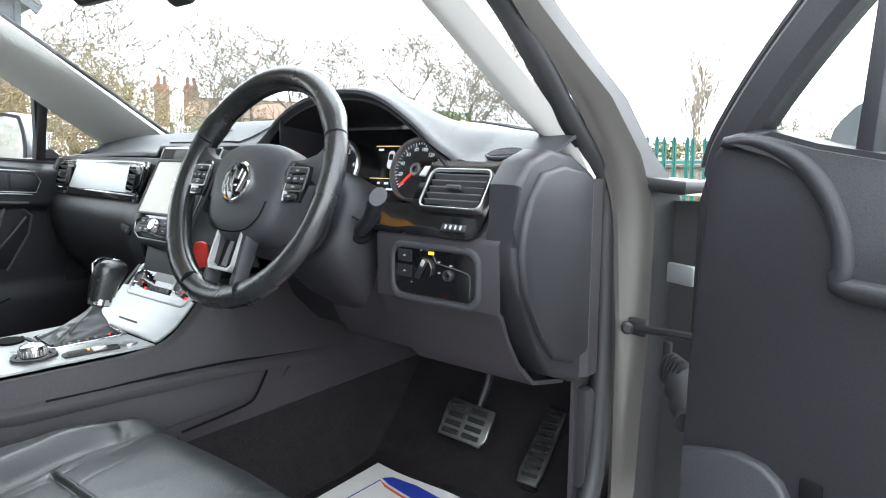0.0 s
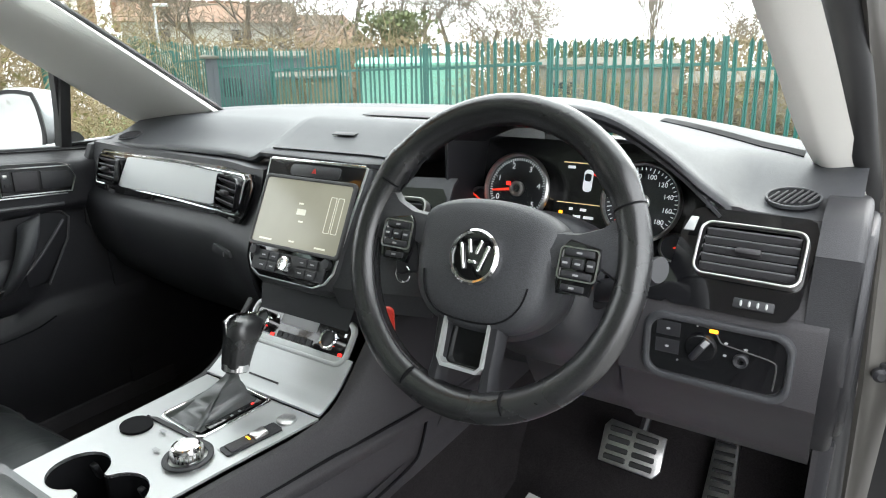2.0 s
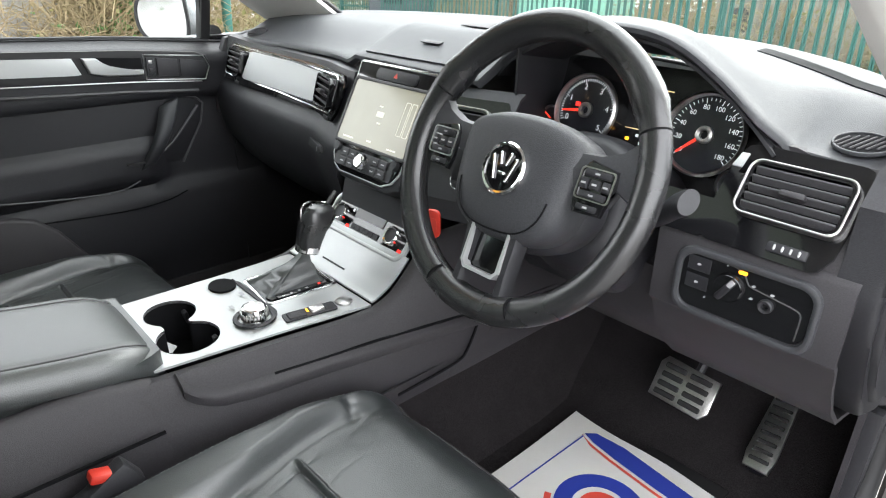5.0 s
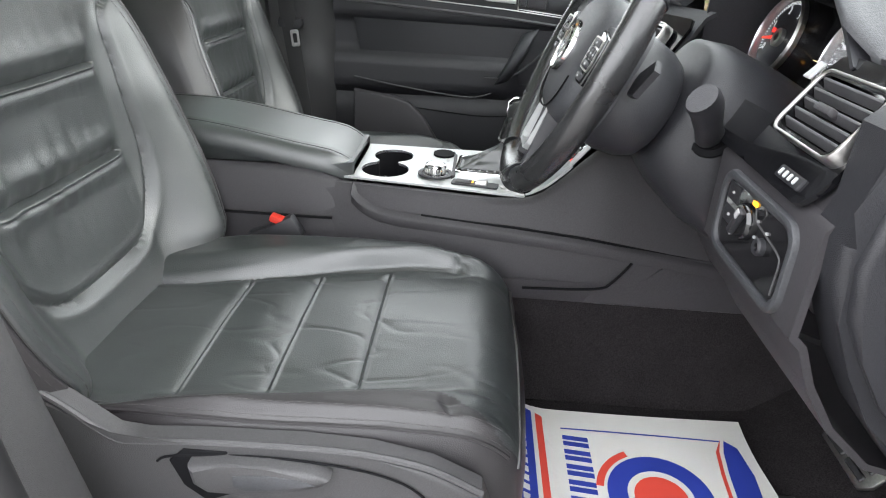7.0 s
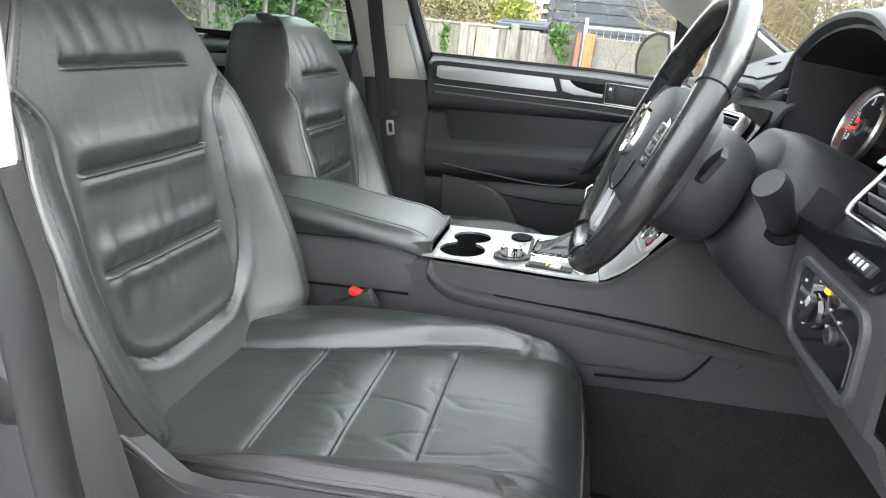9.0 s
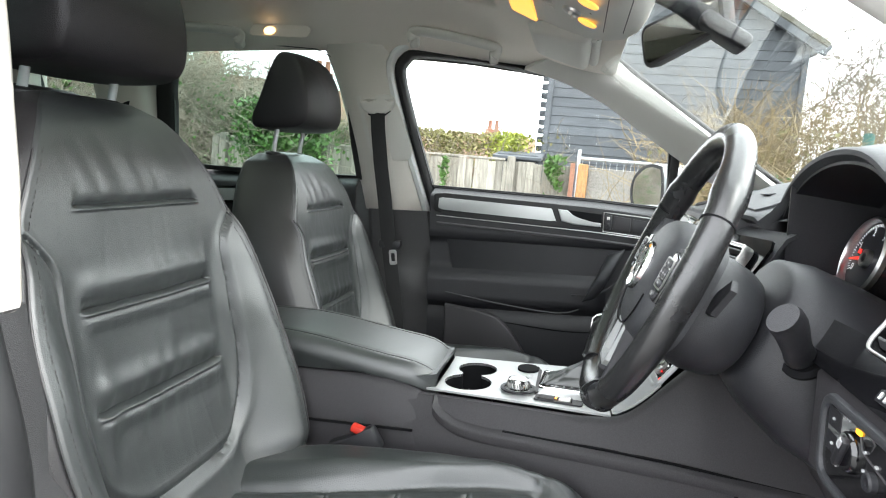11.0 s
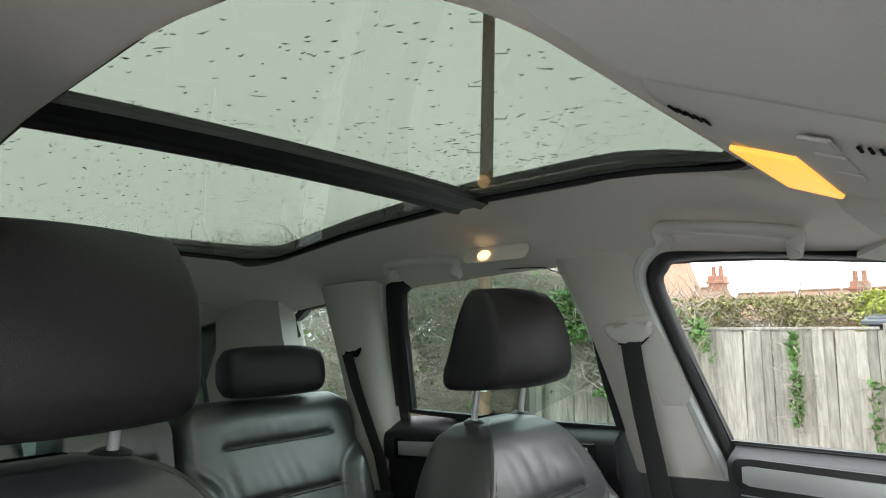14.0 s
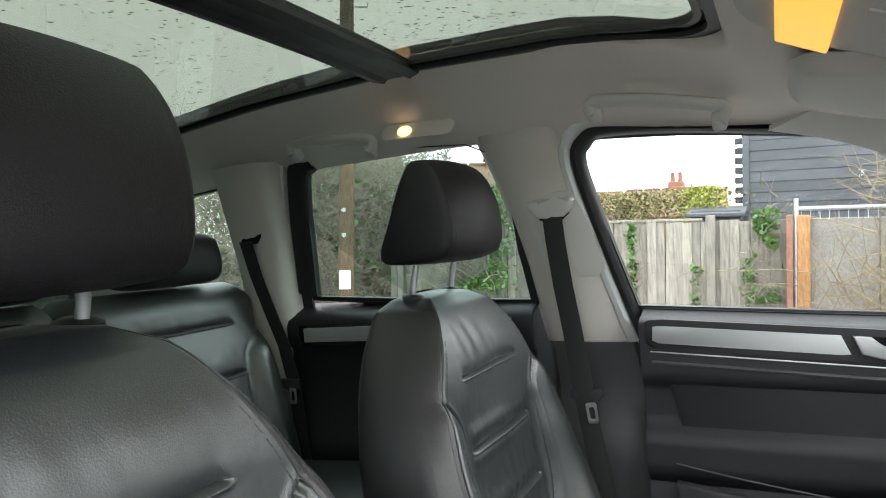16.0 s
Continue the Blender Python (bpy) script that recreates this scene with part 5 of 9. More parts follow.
for i, (dx, dy, w) in enumerate(((-0.056, 0.022, 0.008), (-0.056, -0.002, 0.008), (-0.022, 0.033, 0.004), (0.012, 0.018, 0.007), (0.012, 0.002, 0.007), (0.034, 0.015, 0.008), (-0.042, -0.018, 0.004))):
    part("switch_symbol", box(w * 0.6, 0.0024, 0.0006, SW @ pose(dx, dy, 0.003), 0.001, 1), DIM, sp)
part("dimmer_wheel", lathe([(0.004, 0), (0.0085, 0), (0.0085, 0.005), (0.007, 0.007), (0.004, 0.006)], 24, SW @ pose(0.030, 0.000, 0.002)), DARK, sp)
for dy in (0.022, -0.002):
    part("fog_button", box(0.030, 0.020, 0.002, SW @ pose(-0.056, dy, 0.0015), 0.001, 1), DARK, sp)
# end cover facing the open door
end = [(0.742, 1.03), (0.775, 1.062), (0.83, 1.078), (0.90, 1.070), (0.97, 1.040), (1.0, 1.02), (1.0, 0.70), (0.93, 0.695), (0.85, 0.728), (0.802, 0.782), (0.770, 0.832), (0.748, 0.878), (0.734, 0.912), (0.731, 0.945), (0.740, 0.97)]
part("end_frame", prism(end, 0.047, axes((0.765, 0, 0), (0, 1, 0), (0, 0, 1)), bevel=0.010, seg=3), DARK, dash)
cov = [(0.768, 1.010), (0.80, 1.045), (0.86, 1.055), (0.93, 1.045), (0.985, 1.02), (0.990, 0.75), (0.91, 0.735), (0.845, 0.758), (0.800, 0.806), (0.771, 0.850), (0.752, 0.884), (0.744, 0.93), (0.751, 0.972)]
part("end_cover", prism(cov, 0.010, axes((0.811, 0, 0), (0, 1, 0), (0, 0, 1)), bevel=0.008, seg=3), DARK, dash, "blue-black fuse box cover")
part("end_cover_left", prism([(0.79, 1.05), (0.95, 1.08), (1.1, 1.08), (1.15, 0.62), (0.95, 0.62), (0.74, 0.86), (0.75, 0.97)], 0.02, axes((-0.815, 0, 0), (0, 1, 0), (0, 0, 1)), bevel=0.004), DARK, dash)

# column shroud, stalks and ignition
col = thing("steering_column", (0.44, 0.70, 0.98), "black steering column shroud with stalk levers", "steering column")
AX = Vector((0, -math.cos(radians(24)), math.sin(radians(24))))
WC = Vector((0.44, 0.580, 1.026))
rows = []
for d, rx, rz, off in ((0.118, 0.074, 0.070, -0.004), (0.122, 0.084, 0.080, -0.006), (0.15, 0.092, 0.094, -0.012), (0.20, 0.098, 0.104, -0.022), (0.26, 0.10, 0.106, -0.028), (0.31, 0.10, 0.10, -0.030)):
    c = WC - AX * d + Vector((0, 0, off))
    up = Vector((0, AX.z, -AX.y))
    rows.append([tuple(c + Vector((1, 0, 0)) * (rx * math.copysign(abs(math.cos(t)) ** 0.7, math.cos(t))) + up * (rz * math.copysign(abs(math.sin(t)) ** 0.7, math.sin(t)))) for t in np.linspace(0, 2 * math.pi, 33)[:-1]])
part("shroud", loft(rows, closed=True, caps=True), DARK, col, sharp=60)
UPW = Vector((0, AX.z, -AX.y))
rows = []
for d, r in ((0.022, 0.070), (0.030, 0.086), (0.050, 0.096), (0.070, 0.0985), (0.095, 0.093), (0.110, 0.084), (0.114, 0.076)):
    rows.append([tuple(WC - AX * d + Vector((1, 0, 0)) * (0.90 * r * math.cos(t)) + UPW * (0.76 * r * math.sin(t) - 0.025)) for t in np.linspace(0, 2 * math.pi, 49)[:-1]])
part("wheel_hub_back", loft(rows, closed=True, caps=True), DARK, col, "round dark hub behind the steering wheel", sharp=50)
part("shroud_seam", tube([WC - AX * (0.13 + 0.16 * k) + Vector((0.0935 + 0.006 * k, 0, -0.02 * k)) for k in (0, 0.5, 1)], 0.0014, 6), BLACKGAP, col)
boot = axes((0.522, 0.724, 0.948), (0.3, 0.9, 0.2), (-0.55, 0.1, 0.8))
part("stalk_boot", lathe([(0.012, 0), (0.026, 0), (0.026, 0.006), (0.020, 0.010), (0.012, 0.006)], 28, boot), BLACKGAP, col)
part("stalk", tube(spline([(0.516, 0.728, 0.946), (0.548, 0.712, 0.958), (0.578, 0.697, 0.978), (0.600, 0.684, 0.998), (0.618, 0.671, 1.010)], 4), [0.0165] * 5 + [0.016, 0.0155, 0.0155, 0.016, 0.0165, 0.017, 0.0175, 0.018, 0.018, 0.018, 0.0175, 0.0165], 18, flat=0.72), DARK, col, "black wiper stalk", sharp=60)
part("stalk", tube(spline([(0.36, 0.70, 0.985), (0.31, 0.685, 0.995), (0.275, 0.672, 1.005)], 4), [0.011] * 5 + [0.013, 0.015, 0.016, 0.013], 14, flat=0.8), DARK, col)
part("paddle", prism([(0, 0), (0.03, 0.006), (0.045, 0.04), (0.03, 0.05), (0.005, 0.03)], 0.008, axes((0.515, 0.625, 0.985), (1, 0, 0), (0, 0.45, 0.9)), bevel=0.003), DARK, col)
ign = thing("ignition_key", (0.27, 0.63, 0.96), "car key in the ignition with a red plastic fob", "key")
IG = axes((0.268, 0.70, 0.965), (1, 0, 0), (0, 0.3, 1))
part("lock", lathe([(0.0, 0), (0.030, 0), (0.030, 0.010), (0.024, 0.020), (0.016, 0.022), (0, 0.018)], 32, IG), DARK, ign)
part("key_head", box(0.034, 0.050, 0.012, IG @ pose(0, -0.004, 0.045, 0, 20, 15), 0.005), DARK, ign)
part("key_ring", tube([IG @ Vector((0.012 * math.cos(a), -0.030 + 0.012 * math.sin(a), 0.05)) for a in np.linspace(0, 2 * math.pi, 20)[:-1]], 0.0012, 6, closed=True), CHROME, ign)
part("fob", prism(rrect(0.024, 0.044, 0.009, 5), 0.006, axes((0.277, 0.590, 0.900), (1, 0.5, 0), (0.0, 0, 1)), bevel=0.002), RED, ign, "red plastic fob")
part("fob_label", prism(rrect(0.015, 0.024, 0.004, 3), 0.001, axes((0.277, 0.590, 0.898), (1, 0.5, 0), (0.0, 0, 1)) @ pose(0, 0, 0.006)), REDINK, ign)

# ---- steering wheel ----
wheel = thing("steering_wheel", tuple(WC), "black leather steering wheel with silver trim and a round chrome badge", "steering wheel")
WM = axes(WC, (1, 0, 0), (0, AX.z, -AX.y))  # z of this pose points to the driver


def w3(x, y, z):
    return WM @ Vector((x, y, z))


R = 0.1755
pts, radii = [], []
for i in range(72):
    a = 2 * math.pi * i / 72
    flat = 0.0
    pts.append(w3(R * math.cos(a), R * math.sin(a), 0))
    g = max(dent((math.degrees(a) - 35) % 360, 0, 12), dent((math.degrees(a) - 145) % 360, 0, 12))
    radii.append(0.0165 + 0.0022 * g)
part("rim", tube(pts, radii, 18, closed=True, flat=1.18), RIM, wheel, "worn black leather rim", sharp=80)
for a in (25, 155, 248, 292):
    t = radians(a)
    c, d = w3(R * math.cos(t), R * math.sin(t), 0), WM.to_3x3() @ Vector((-math.sin(t), math.cos(t), 0))
    part("rim_seam", tube([c - d * 0.001, c + d * 0.001], 0.0174, 18, flat=1.16), BLACKGAP, wheel)
# inner stitching as a fine raised thread
pts = []
for i in range(120):
    a = radians(158 + 92 * i / 119)
    pts.append(w3((R - 0.0168) * math.cos(a), (R - 0.0168) * math.sin(a), 0.004 + 0.0012 * (i % 2)))
part("stitching", tube(pts, 0.0011, 5), GREYPL, wheel)
# hub pad: a shield with a domed face
out = [(-0.092, 0.020), (-0.084, 0.046), (-0.048, 0.061), (0.0, 0.065), (0.048, 0.061), (0.084, 0.046), (0.092, 0.020), (0.088, -0.02), (0.080, -0.055), (0.058, -0.078), (0.025, -0.087), (-0.025, -0.087), (-0.058, -0.078), (-0.080, -0.055), (-0.088, -0.02)]
oo = [(p.x, p.y) for p in spline([(a, b_, 0) for a, b_ in out] + [(out[0][0], out[0][1], 0)], 4)][:-1]
rows = []
for k, z in ((1.0, -0.045), (1.03, -0.02), (1.02, -0.004), (0.97, 0.006), (0.88, 0.012), (0.72, 0.016), (0.5, 0.019), (0.25, 0.0205), (0.02, 0.021)):
    rows.append([tuple(w3(x * k, y * k, z)) for x, y in oo])
part("hub_pad", loft(rows, closed=True, caps=True), DASH, wheel, "smooth black airbag cover", sharp=60)
part("pad_seam", tube([w3(x * 0.80, y * 0.86 - 0.004, 0.0145) for x, y in oo if y < -0.02], 0.0012, 6), BLACKGAP, wheel)
badge = part("badge", lathe([(0, 0), (0.031, 0), (0.031, 0.004), (0, 0.006)], 40, WM @ pose(0, -0.006, 0.019)), PIANO, wheel, "round black badge with a chrome ring")
part("badge_ring", lathe([(0.0265, 0.003), (0.0275, 0.007), (0.030, 0.008), (0.0325, 0.006), (0.033, 0.0), (0.0265, 0.0)], 40, WM @ pose(0, -0.006, 0.019)), CHROME, badge)
for x0, y0, x1, y1 in ((-0.018, 0.013, -0.010, -0.014), (0.010, -0.014, 0.018, 0.013), (-0.008, 0.018, -0.004, 0.005), (0.004, 0.005, 0.008, 0.018), (-0.004, -0.006, 0.004, -0.006)):
    L = math.hypot(x1 - x0, y1 - y0)
    part("badge_stroke", box(L + 0.003, 0.0042, 0.004, WM @ pose((x0 + x1) / 2, -0.006 + (y0 + y1) / 2, 0.0255, 0, 0, math.degrees(math.atan2(y1 - y0, x1 - x0))), 0.001, 1), CHROME, badge)
# spokes
for sd in (-1, 1):
    rows = []
    for x, y0, y1, z in ((0.060, -0.020, 0.042, 0.004), (0.085, -0.006, 0.040, 0.002), (0.11, 0.004, 0.042, 0.000), (0.135, 0.006, 0.052, -0.001), (0.160, -0.006, 0.078, -0.001)):
        c = [(y0, z - 0.008), (y0 + 0.004, z + 0.004), ((y0 + y1) / 2, z + 0.008), (y1 - 0.004, z + 0.004), (y1, z - 0.008), ((y0 + y1) / 2, z - 0.016)]
        rows.append([tuple(w3(sd * x, y, zz)) for y, zz in c])
    spoke = part("side_spoke", loft(rows, closed=True, caps=True), DASH, wheel, "black side spoke with buttons", sharp=50)
    padb = [(0.096, -0.012), (0.098, 0.022), (0.106, 0.032), (0.140, 0.026), (0.143, 0.006), (0.136, -0.026), (0.100, -0.028)]
    kp = part("button_pad", prism([(sd * x, y) for x, y in padb][::sd], 0.006, WM @ pose(0, 0, 0.007), bevel=0.002), PIANO, wheel, "gloss black button pad")
    for x, y, w, h in ((0.120, 0.018, 0.034, 0.008), (0.106, 0.006, 0.011, 0.012), (0.120, 0.006, 0.013, 0.011), (0.134, 0.006, 0.010, 0.012), (0.120, -0.006, 0.034, 0.008), (0.118, -0.020, 0.026, 0.007)):
        k = part("key_button", box(w, h, 0.005, WM @ pose(sd * x, y, 0.0135), 0.0015, 2), DARK, kp)
        part("key_mark", box(0.006, 0.0022, 0.0004, WM @ pose(sd * x, y, 0.0162)), DIM, k)
    part("button_frame", ring([(sd * (0.120 + a), 0.006 + b_) for a, b_ in rrect(0.044, 0.036, 0.005)], [(sd * (0.120 + a), 0.006 + b_) for a, b_ in rrect(0.041, 0.033, 0.004)], 0.002, WM @ pose(0, 0, 0.0135)), STEEL, kp)
# lower double spoke with a silver surround
for sd in (-1, 1):
    pth = [(sd * 0.034, -0.066, 0.0), (sd * 0.035, -0.10, -0.002), (sd * 0.034, -0.13, -0.004), (sd * 0.036, -0.165, -0.004)]
    rows = []
    for (x, y, z), w in zip(pth, (0.022, 0.018, 0.016, 0.022)):
        rows.append([tuple(w3(x + dx, y, z + dz)) for dx, dz in ((-w / 2, -0.012), (-w / 2, 0.002), (-w / 4, 0.008), (w / 4, 0.008), (w / 2, 0.002), (w / 2, -0.012))])
    part("lower_spoke", loft(rows, closed=True, caps=True), DARK, wheel, sharp=50)
U = [(-0.031, -0.070), (-0.031, -0.128), (-0.024, -0.137), (0.024, -0.137), (0.031, -0.128), (0.031, -0.070)]
Ui = [(-0.0275, -0.070), (-0.0275, -0.127), (-0.022, -0.133), (0.022, -0.133), (0.0275, -0.127), (0.0275, -0.070)]
b = bmesh.new()
rws = []
for pts2, z in ((U, -0.004), (U, 0.010), (Ui, 0.010), (Ui, -0.004)):
    rws.append([tuple(w3(x, y, z)) for x, y in pts2])
part("silver_surround", loft(rws + rws[:1]), SILVER, wheel, "satin silver surround of the lower spoke")
rows = [[tuple(w3(x, y, -0.010)) for x in np.linspace(-0.026, 0.026, 4)] for y in (-0.074, -0.133)]
part("spoke_web", shell(rows, 0.004), PIANO, wheel)

# ---- centre console ----
con = thing("centre_console", (0.03, 0.3, 0.36), "dark grey centre console with a satin silver top plate", "centre console")


def con_edge(y):
    """Left and right border of the console's top."""
    return lerp(y, (-0.3, 0.20, 0.40, 0.58, 0.70), (-0.108, -0.108, -0.105, -0.105, -0.105)), lerp(y, (-0.3, 0.20, 0.40, 0.58, 0.70), (0.120, 0.120, 0.145, 0.172, 0.178))


def con_z(y):
    return lerp(y, (0.15, 0.50, 0.56, 0.59, 0.615, 0.64, 0.70), (0.722, 0.722, 0.729, 0.748, 0.772, 0.80, 0.86))


rows = []
for y in list(np.linspace(0.14, 0.55, 16)) + [0.57, 0.585, 0.60, 0.615, 0.63, 0.65, 0.67]:
    xl, xr = con_edge(y)
    z = con_z(y)
    rows.append([(xl - 0.055, y + 0.02, 0.36), (xl - 0.05, y + 0.01, 0.58), (xl - 0.030, y, z - 0.06), (xl - 0.018, y, z - 0.012), (xl - 0.010, y, z - 0.002), (xl, y, z - 0.002),
                 (xl + 0.002, y, z - 0.006), (xr - 0.002, y, z - 0.006), (xr, y, z - 0.002), (xr + 0.012, y, z - 0.002), (xr + 0.022, y, z - 0.012), (xr + 0.027, y, z - 0.045), (xr + 0.032, y, z - 0.055), (xr + 0.045, y + 0.01, 0.58), (xr + 0.046, y + 0.015, 0.55), (xr + 0.030, y + 0.02, 0.54)])
flank = [r[8:] for r in rows]
for y in (0.70, 0.76, 0.84, 0.92, 1.02, 1.12, 1.22):
    flank.append([(x + 0.001, y, z) for x, _, z in rows[-1][8:]])
part("console_body", shell(flank, 0.006), GREYPL, con, "grey console flank", sharp=45)
part("console_body", shell([r[:7] for r in rows], 0.006), GREYPL, con, sharp=45)
# passenger side of the tunnel
rows = []
for y in np.linspace(0.55, 1.22, 12):
    rows.append([(-0.165, y, 0.36), (-0.16, y, 0.58), (-0.13, y + 0.03, con_z(min(y, 0.62)) - 0.05), (-0.10, y + 0.05, con_z(min(y, 0.64)))])
part("footwell_flank", shell(rows, 0.006), DARK, con, sharp=45)
part("panel_joint", tube(spline([(0.1685, 0.367, 0.6785), (0.182, 0.458, 0.6765), (0.1975, 0.548, 0.678), (0.2165, 0.662, 0.6745), (0.217, 0.768, 0.660), (0.217, 0.830, 0.652), (0.217, 0.93, 0.640)], 4), 0.0026, 8), BLACKGAP, con)
part("panel_joint", tube(spline([(0.2225, 0.561, 0.5715), (0.2270, 0.649, 0.5776), (0.2285, 0.700, 0.584), (0.2285, 0.718, 0.596), (0.2228, 0.744, 0.626), (0.2187, 0.7585, 0.649), (0.2175, 0.768, 0.660)], 4), 0.0026, 8), BLACKGAP, con)
part("scuff_panel", prism([(-0.02, 0.548), (0.99, 0.548), (0.99, 0.64), (0.845, 0.652), (0.815, 0.640), (0.78, 0.602), (0.745, 0.588), (-0.02, 0.583)], 0.006, axes((0.216, 0, 0), (0, 1, 0), (0, 0, 1)), bevel=0.003), GREYPL, con)
rows = [[(0.20, y, 0.56), (0.218, y, 0.55), (0.226, y, 0.47), (0.245, y, 0.39), (0.275, y, 0.362)] for y in np.linspace(-0.3, 1.25, 10)]
solo("tunnel_carpet", shell(rows, 0.006), CARPET, "black carpet on the side of the tunnel", "carpet", "structure")
rows = []
for y in list(np.linspace(0.235, 0.30, 6)) + list(np.linspace(0.33, 0.93, 16)):
    xa = lerp(y, (0.235, 0.30, 0.367, 0.458, 0.548, 0.662, 0.77, 0.93), (0.142, 0.152, 0.162, 0.175, 0.191, 0.209, 0.211, 0.211))
    za = lerp(y, (0.235, 0.25, 0.28, 0.33, 0.662, 0.77, 0.93), (0.722, 0.706, 0.690, 0.684, 0.680, 0.666, 0.646))
    rows.append([(xa - 0.006, y, za + 0.002), (xa, y, za), (xa + 0.016, y, za - 0.010), (xa + 0.019, y, za - 0.016), (xa + 0.017, y, za - 0.030)])
part("side_ledge", shell(rows, 0.004), GREYPL, con, "chamfered ledge along the console", sharp=40)
# rear console box under the armrest
rows = []
for y, dz in ((-0.45, 0.0), (-0.1, 0.0), (0.10, 0.0), (0.15, -0.004), (0.20, -0.02), (0.24, -0.055), (0.265, -0.075)):
    z = 0.745 + dz
    rows.append([(-0.15, y, 0.36), (-0.145, y, z - 0.1), (-0.128, y, z - 0.012), (-0.118, y, z), (0.128, y, z), (0.140, y, z - 0.012), (0.160, y, z - 0.1), (0.175, y, 0.36)])
part("storage_box", shell(rows, 0.006), GREYPL, con, "grey storage box under the armrest", sharp=45)
part("panel_gap", box(0.004, 0.36, 0.004, pose(0.167, 0.02, 0.660)), BLACKGAP, con)
# silver top plate, with real holes for cups, shifter and tray
def plate_outline(y0, y1, n=14, inset=0.004):
    a = [(con_edge(y)[0] + inset, y) for y in np.linspace(y0, y1, n)]
    c = [(con_edge(y)[1] - inset, y) for y in np.linspace(y1, y0, n)]
    return a + c


def plate(outline, holes, z, thick, nm, material, parent, label=""):
    """A flat plate with holes cut through it."""
    b = bmesh.new()
    edges = []
    for loop in [outline] + holes:
        vs = [b.verts.new((x, y, z)) for x, y in loop]
        edges += [b.edges.new((vs[i], vs[(i + 1) % len(vs)])) for i in range(len(vs))]
    bmesh.ops.triangle_fill(b, use_beauty=True, use_dissolve=False, edges=edges)
    bmesh.ops.recalc_face_normals(b, faces=b.faces)
    for f in b.faces:
        if f.normal.z < 0:
            f.normal_flip()
    bmesh.ops.solidify(b, geom=b.faces[:], thickness=thick)
    return part(nm, b, material, parent, label, smooth=False)


def shifted(pts, x, y, turn=0):
    c, s = math.cos(radians(turn)), math.sin(radians(turn))
    return [(x + c * a - s * b_, y + s * a + c * b_) for a, b_ in pts]


def blob():
    out = []
    for i in range(64):
        a = 2 * math.pi * i / 64
        d = Vector((math.cos(a), math.sin(a)))
        r_ = 0.0
        for k in range(400):
            q = d * (k * 0.0003)
            inside = (q - Vector((0.047, 0.0))).length < 0.046 or (q - Vector((-0.042, 0.006))).length < 0.040 or (abs(q.x) < 0.045 and abs(q.y) < 0.020)
            if inside:
                r_ = k * 0.0003
        out.append((d.x * r_, d.y * r_))
    return out


CUPS = shifted(blob(), 0.016, 0.285, 0)
SHIFT = shifted(rrect(0.112, 0.132, 0.012), 0.008, 0.490, -4)
COIN = shifted(circle(0.026, 28, 1.0, 0.86), -0.056, 0.394)
top = plate(plate_outline(0.212, 0.553), [CUPS, SHIFT, COIN], 0.7275, 0.004, "top_plate", SILVER, con, "satin silver top plate")
rows = []
for y in np.linspace(0.5535, 0.628, 14):
    xl, xr = con_edge(y)
    rows.append([(xl + 0.004, y, con_z(y) + 0.0055), ((xl + xr) / 2, y, con_z(y) + 0.0055), (xr - 0.004, y, con_z(y) + 0.0055)])
part("ramp_plate", shell(rows, 0.004), SILVER, con, "satin silver ramp below the climate panel")
part("ramp_groove", box(0.07, 0.003, 0.0014, axes((0.02, 0.5745, con_z(0.5745) + 0.0068), (1, 0, 0), (0, 0.8, 0.6))), GREYPL, con)
# cups
b = bmesh.new()
rws = [[(x, y, 0.7285) for x, y in CUPS], [(x, y, 0.715) for x, y in CUPS], [(0.016 + (x - 0.016) * 0.95, 0.285 + (y - 0.285) * 0.95, 0.65) for x, y in CUPS]]
part("cup_holder", loft(rws, closed=True, caps=False), BLACKGAP, con, "twin black cup holder")
part("cup_floor", prism([(0.016 + (x - 0.016) * 0.96, 0.285 + (y - 0.285) * 0.96) for x, y in CUPS], 0.003, pose(0, 0, 0.65)), BLACKGAP, con)
for x, y in ((0.016, 0.322), (0.062, 0.328), (-0.045, 0.322)):
    part("cup_clip", box(0.012, 0.008, 0.026, pose(x, y, 0.700, 15), 0.002), DARK, con)
part("white_card", box(0.030, 0.045, 0.004, pose(-0.012, 0.262, 0.668, 25, 10, 30), 0.002), PLASTICWHITE, con)
# control island: tray, dial, buttons
isl = plate(shifted(rrect(0.17, 0.062, 0.024, 8), 0.018, 0.392, 0), [COIN], 0.7312, 0.0035, "control_island", GREYPL, con, "grey control island")
part("coin_tray", loft([[(x, y, 0.7315) for x, y in COIN], [(x, y, 0.70) for x, y in COIN], [(-0.056 + (x + 0.056) * 0.1, 0.394 + (y - 0.394) * 0.1, 0.698) for x, y in COIN]], closed=True, caps=True), BLACKGAP, isl)
part("island_ring", ring(circle(0.034, 32), circle(0.026, 32), 0.003, pose(0.082, 0.385, 0.7308), bevel=0.001), DARK, isl)
dial = part("drive_dial", lathe([(0, 0), (0.021, 0), (0.021, 0.014), (0.019, 0.019), (0.0165, 0.020), (0.0155, 0.018), (0, 0.018)], 40, pose(0.082, 0.385, 0.7318)), CHROME, con, "chrome rotary drive dial")
part("dial_cap", lathe([(0, 0), (0.0155, 0), (0.015, 0.002), (0, 0.0024)], 32, pose(0.082, 0.385, 0.7498)), STEEL, dial)
for i in range(24):
    a = 2 * math.pi * i / 24
    part("knurl", box(0.0022, 0.0022, 0.011, pose(0.082 + 0.0213 * math.cos(a), 0.385 + 0.0213 * math.sin(a), 0.740, 0, 0, math.degrees(a)), 0.0006, 1), STEEL, dial)
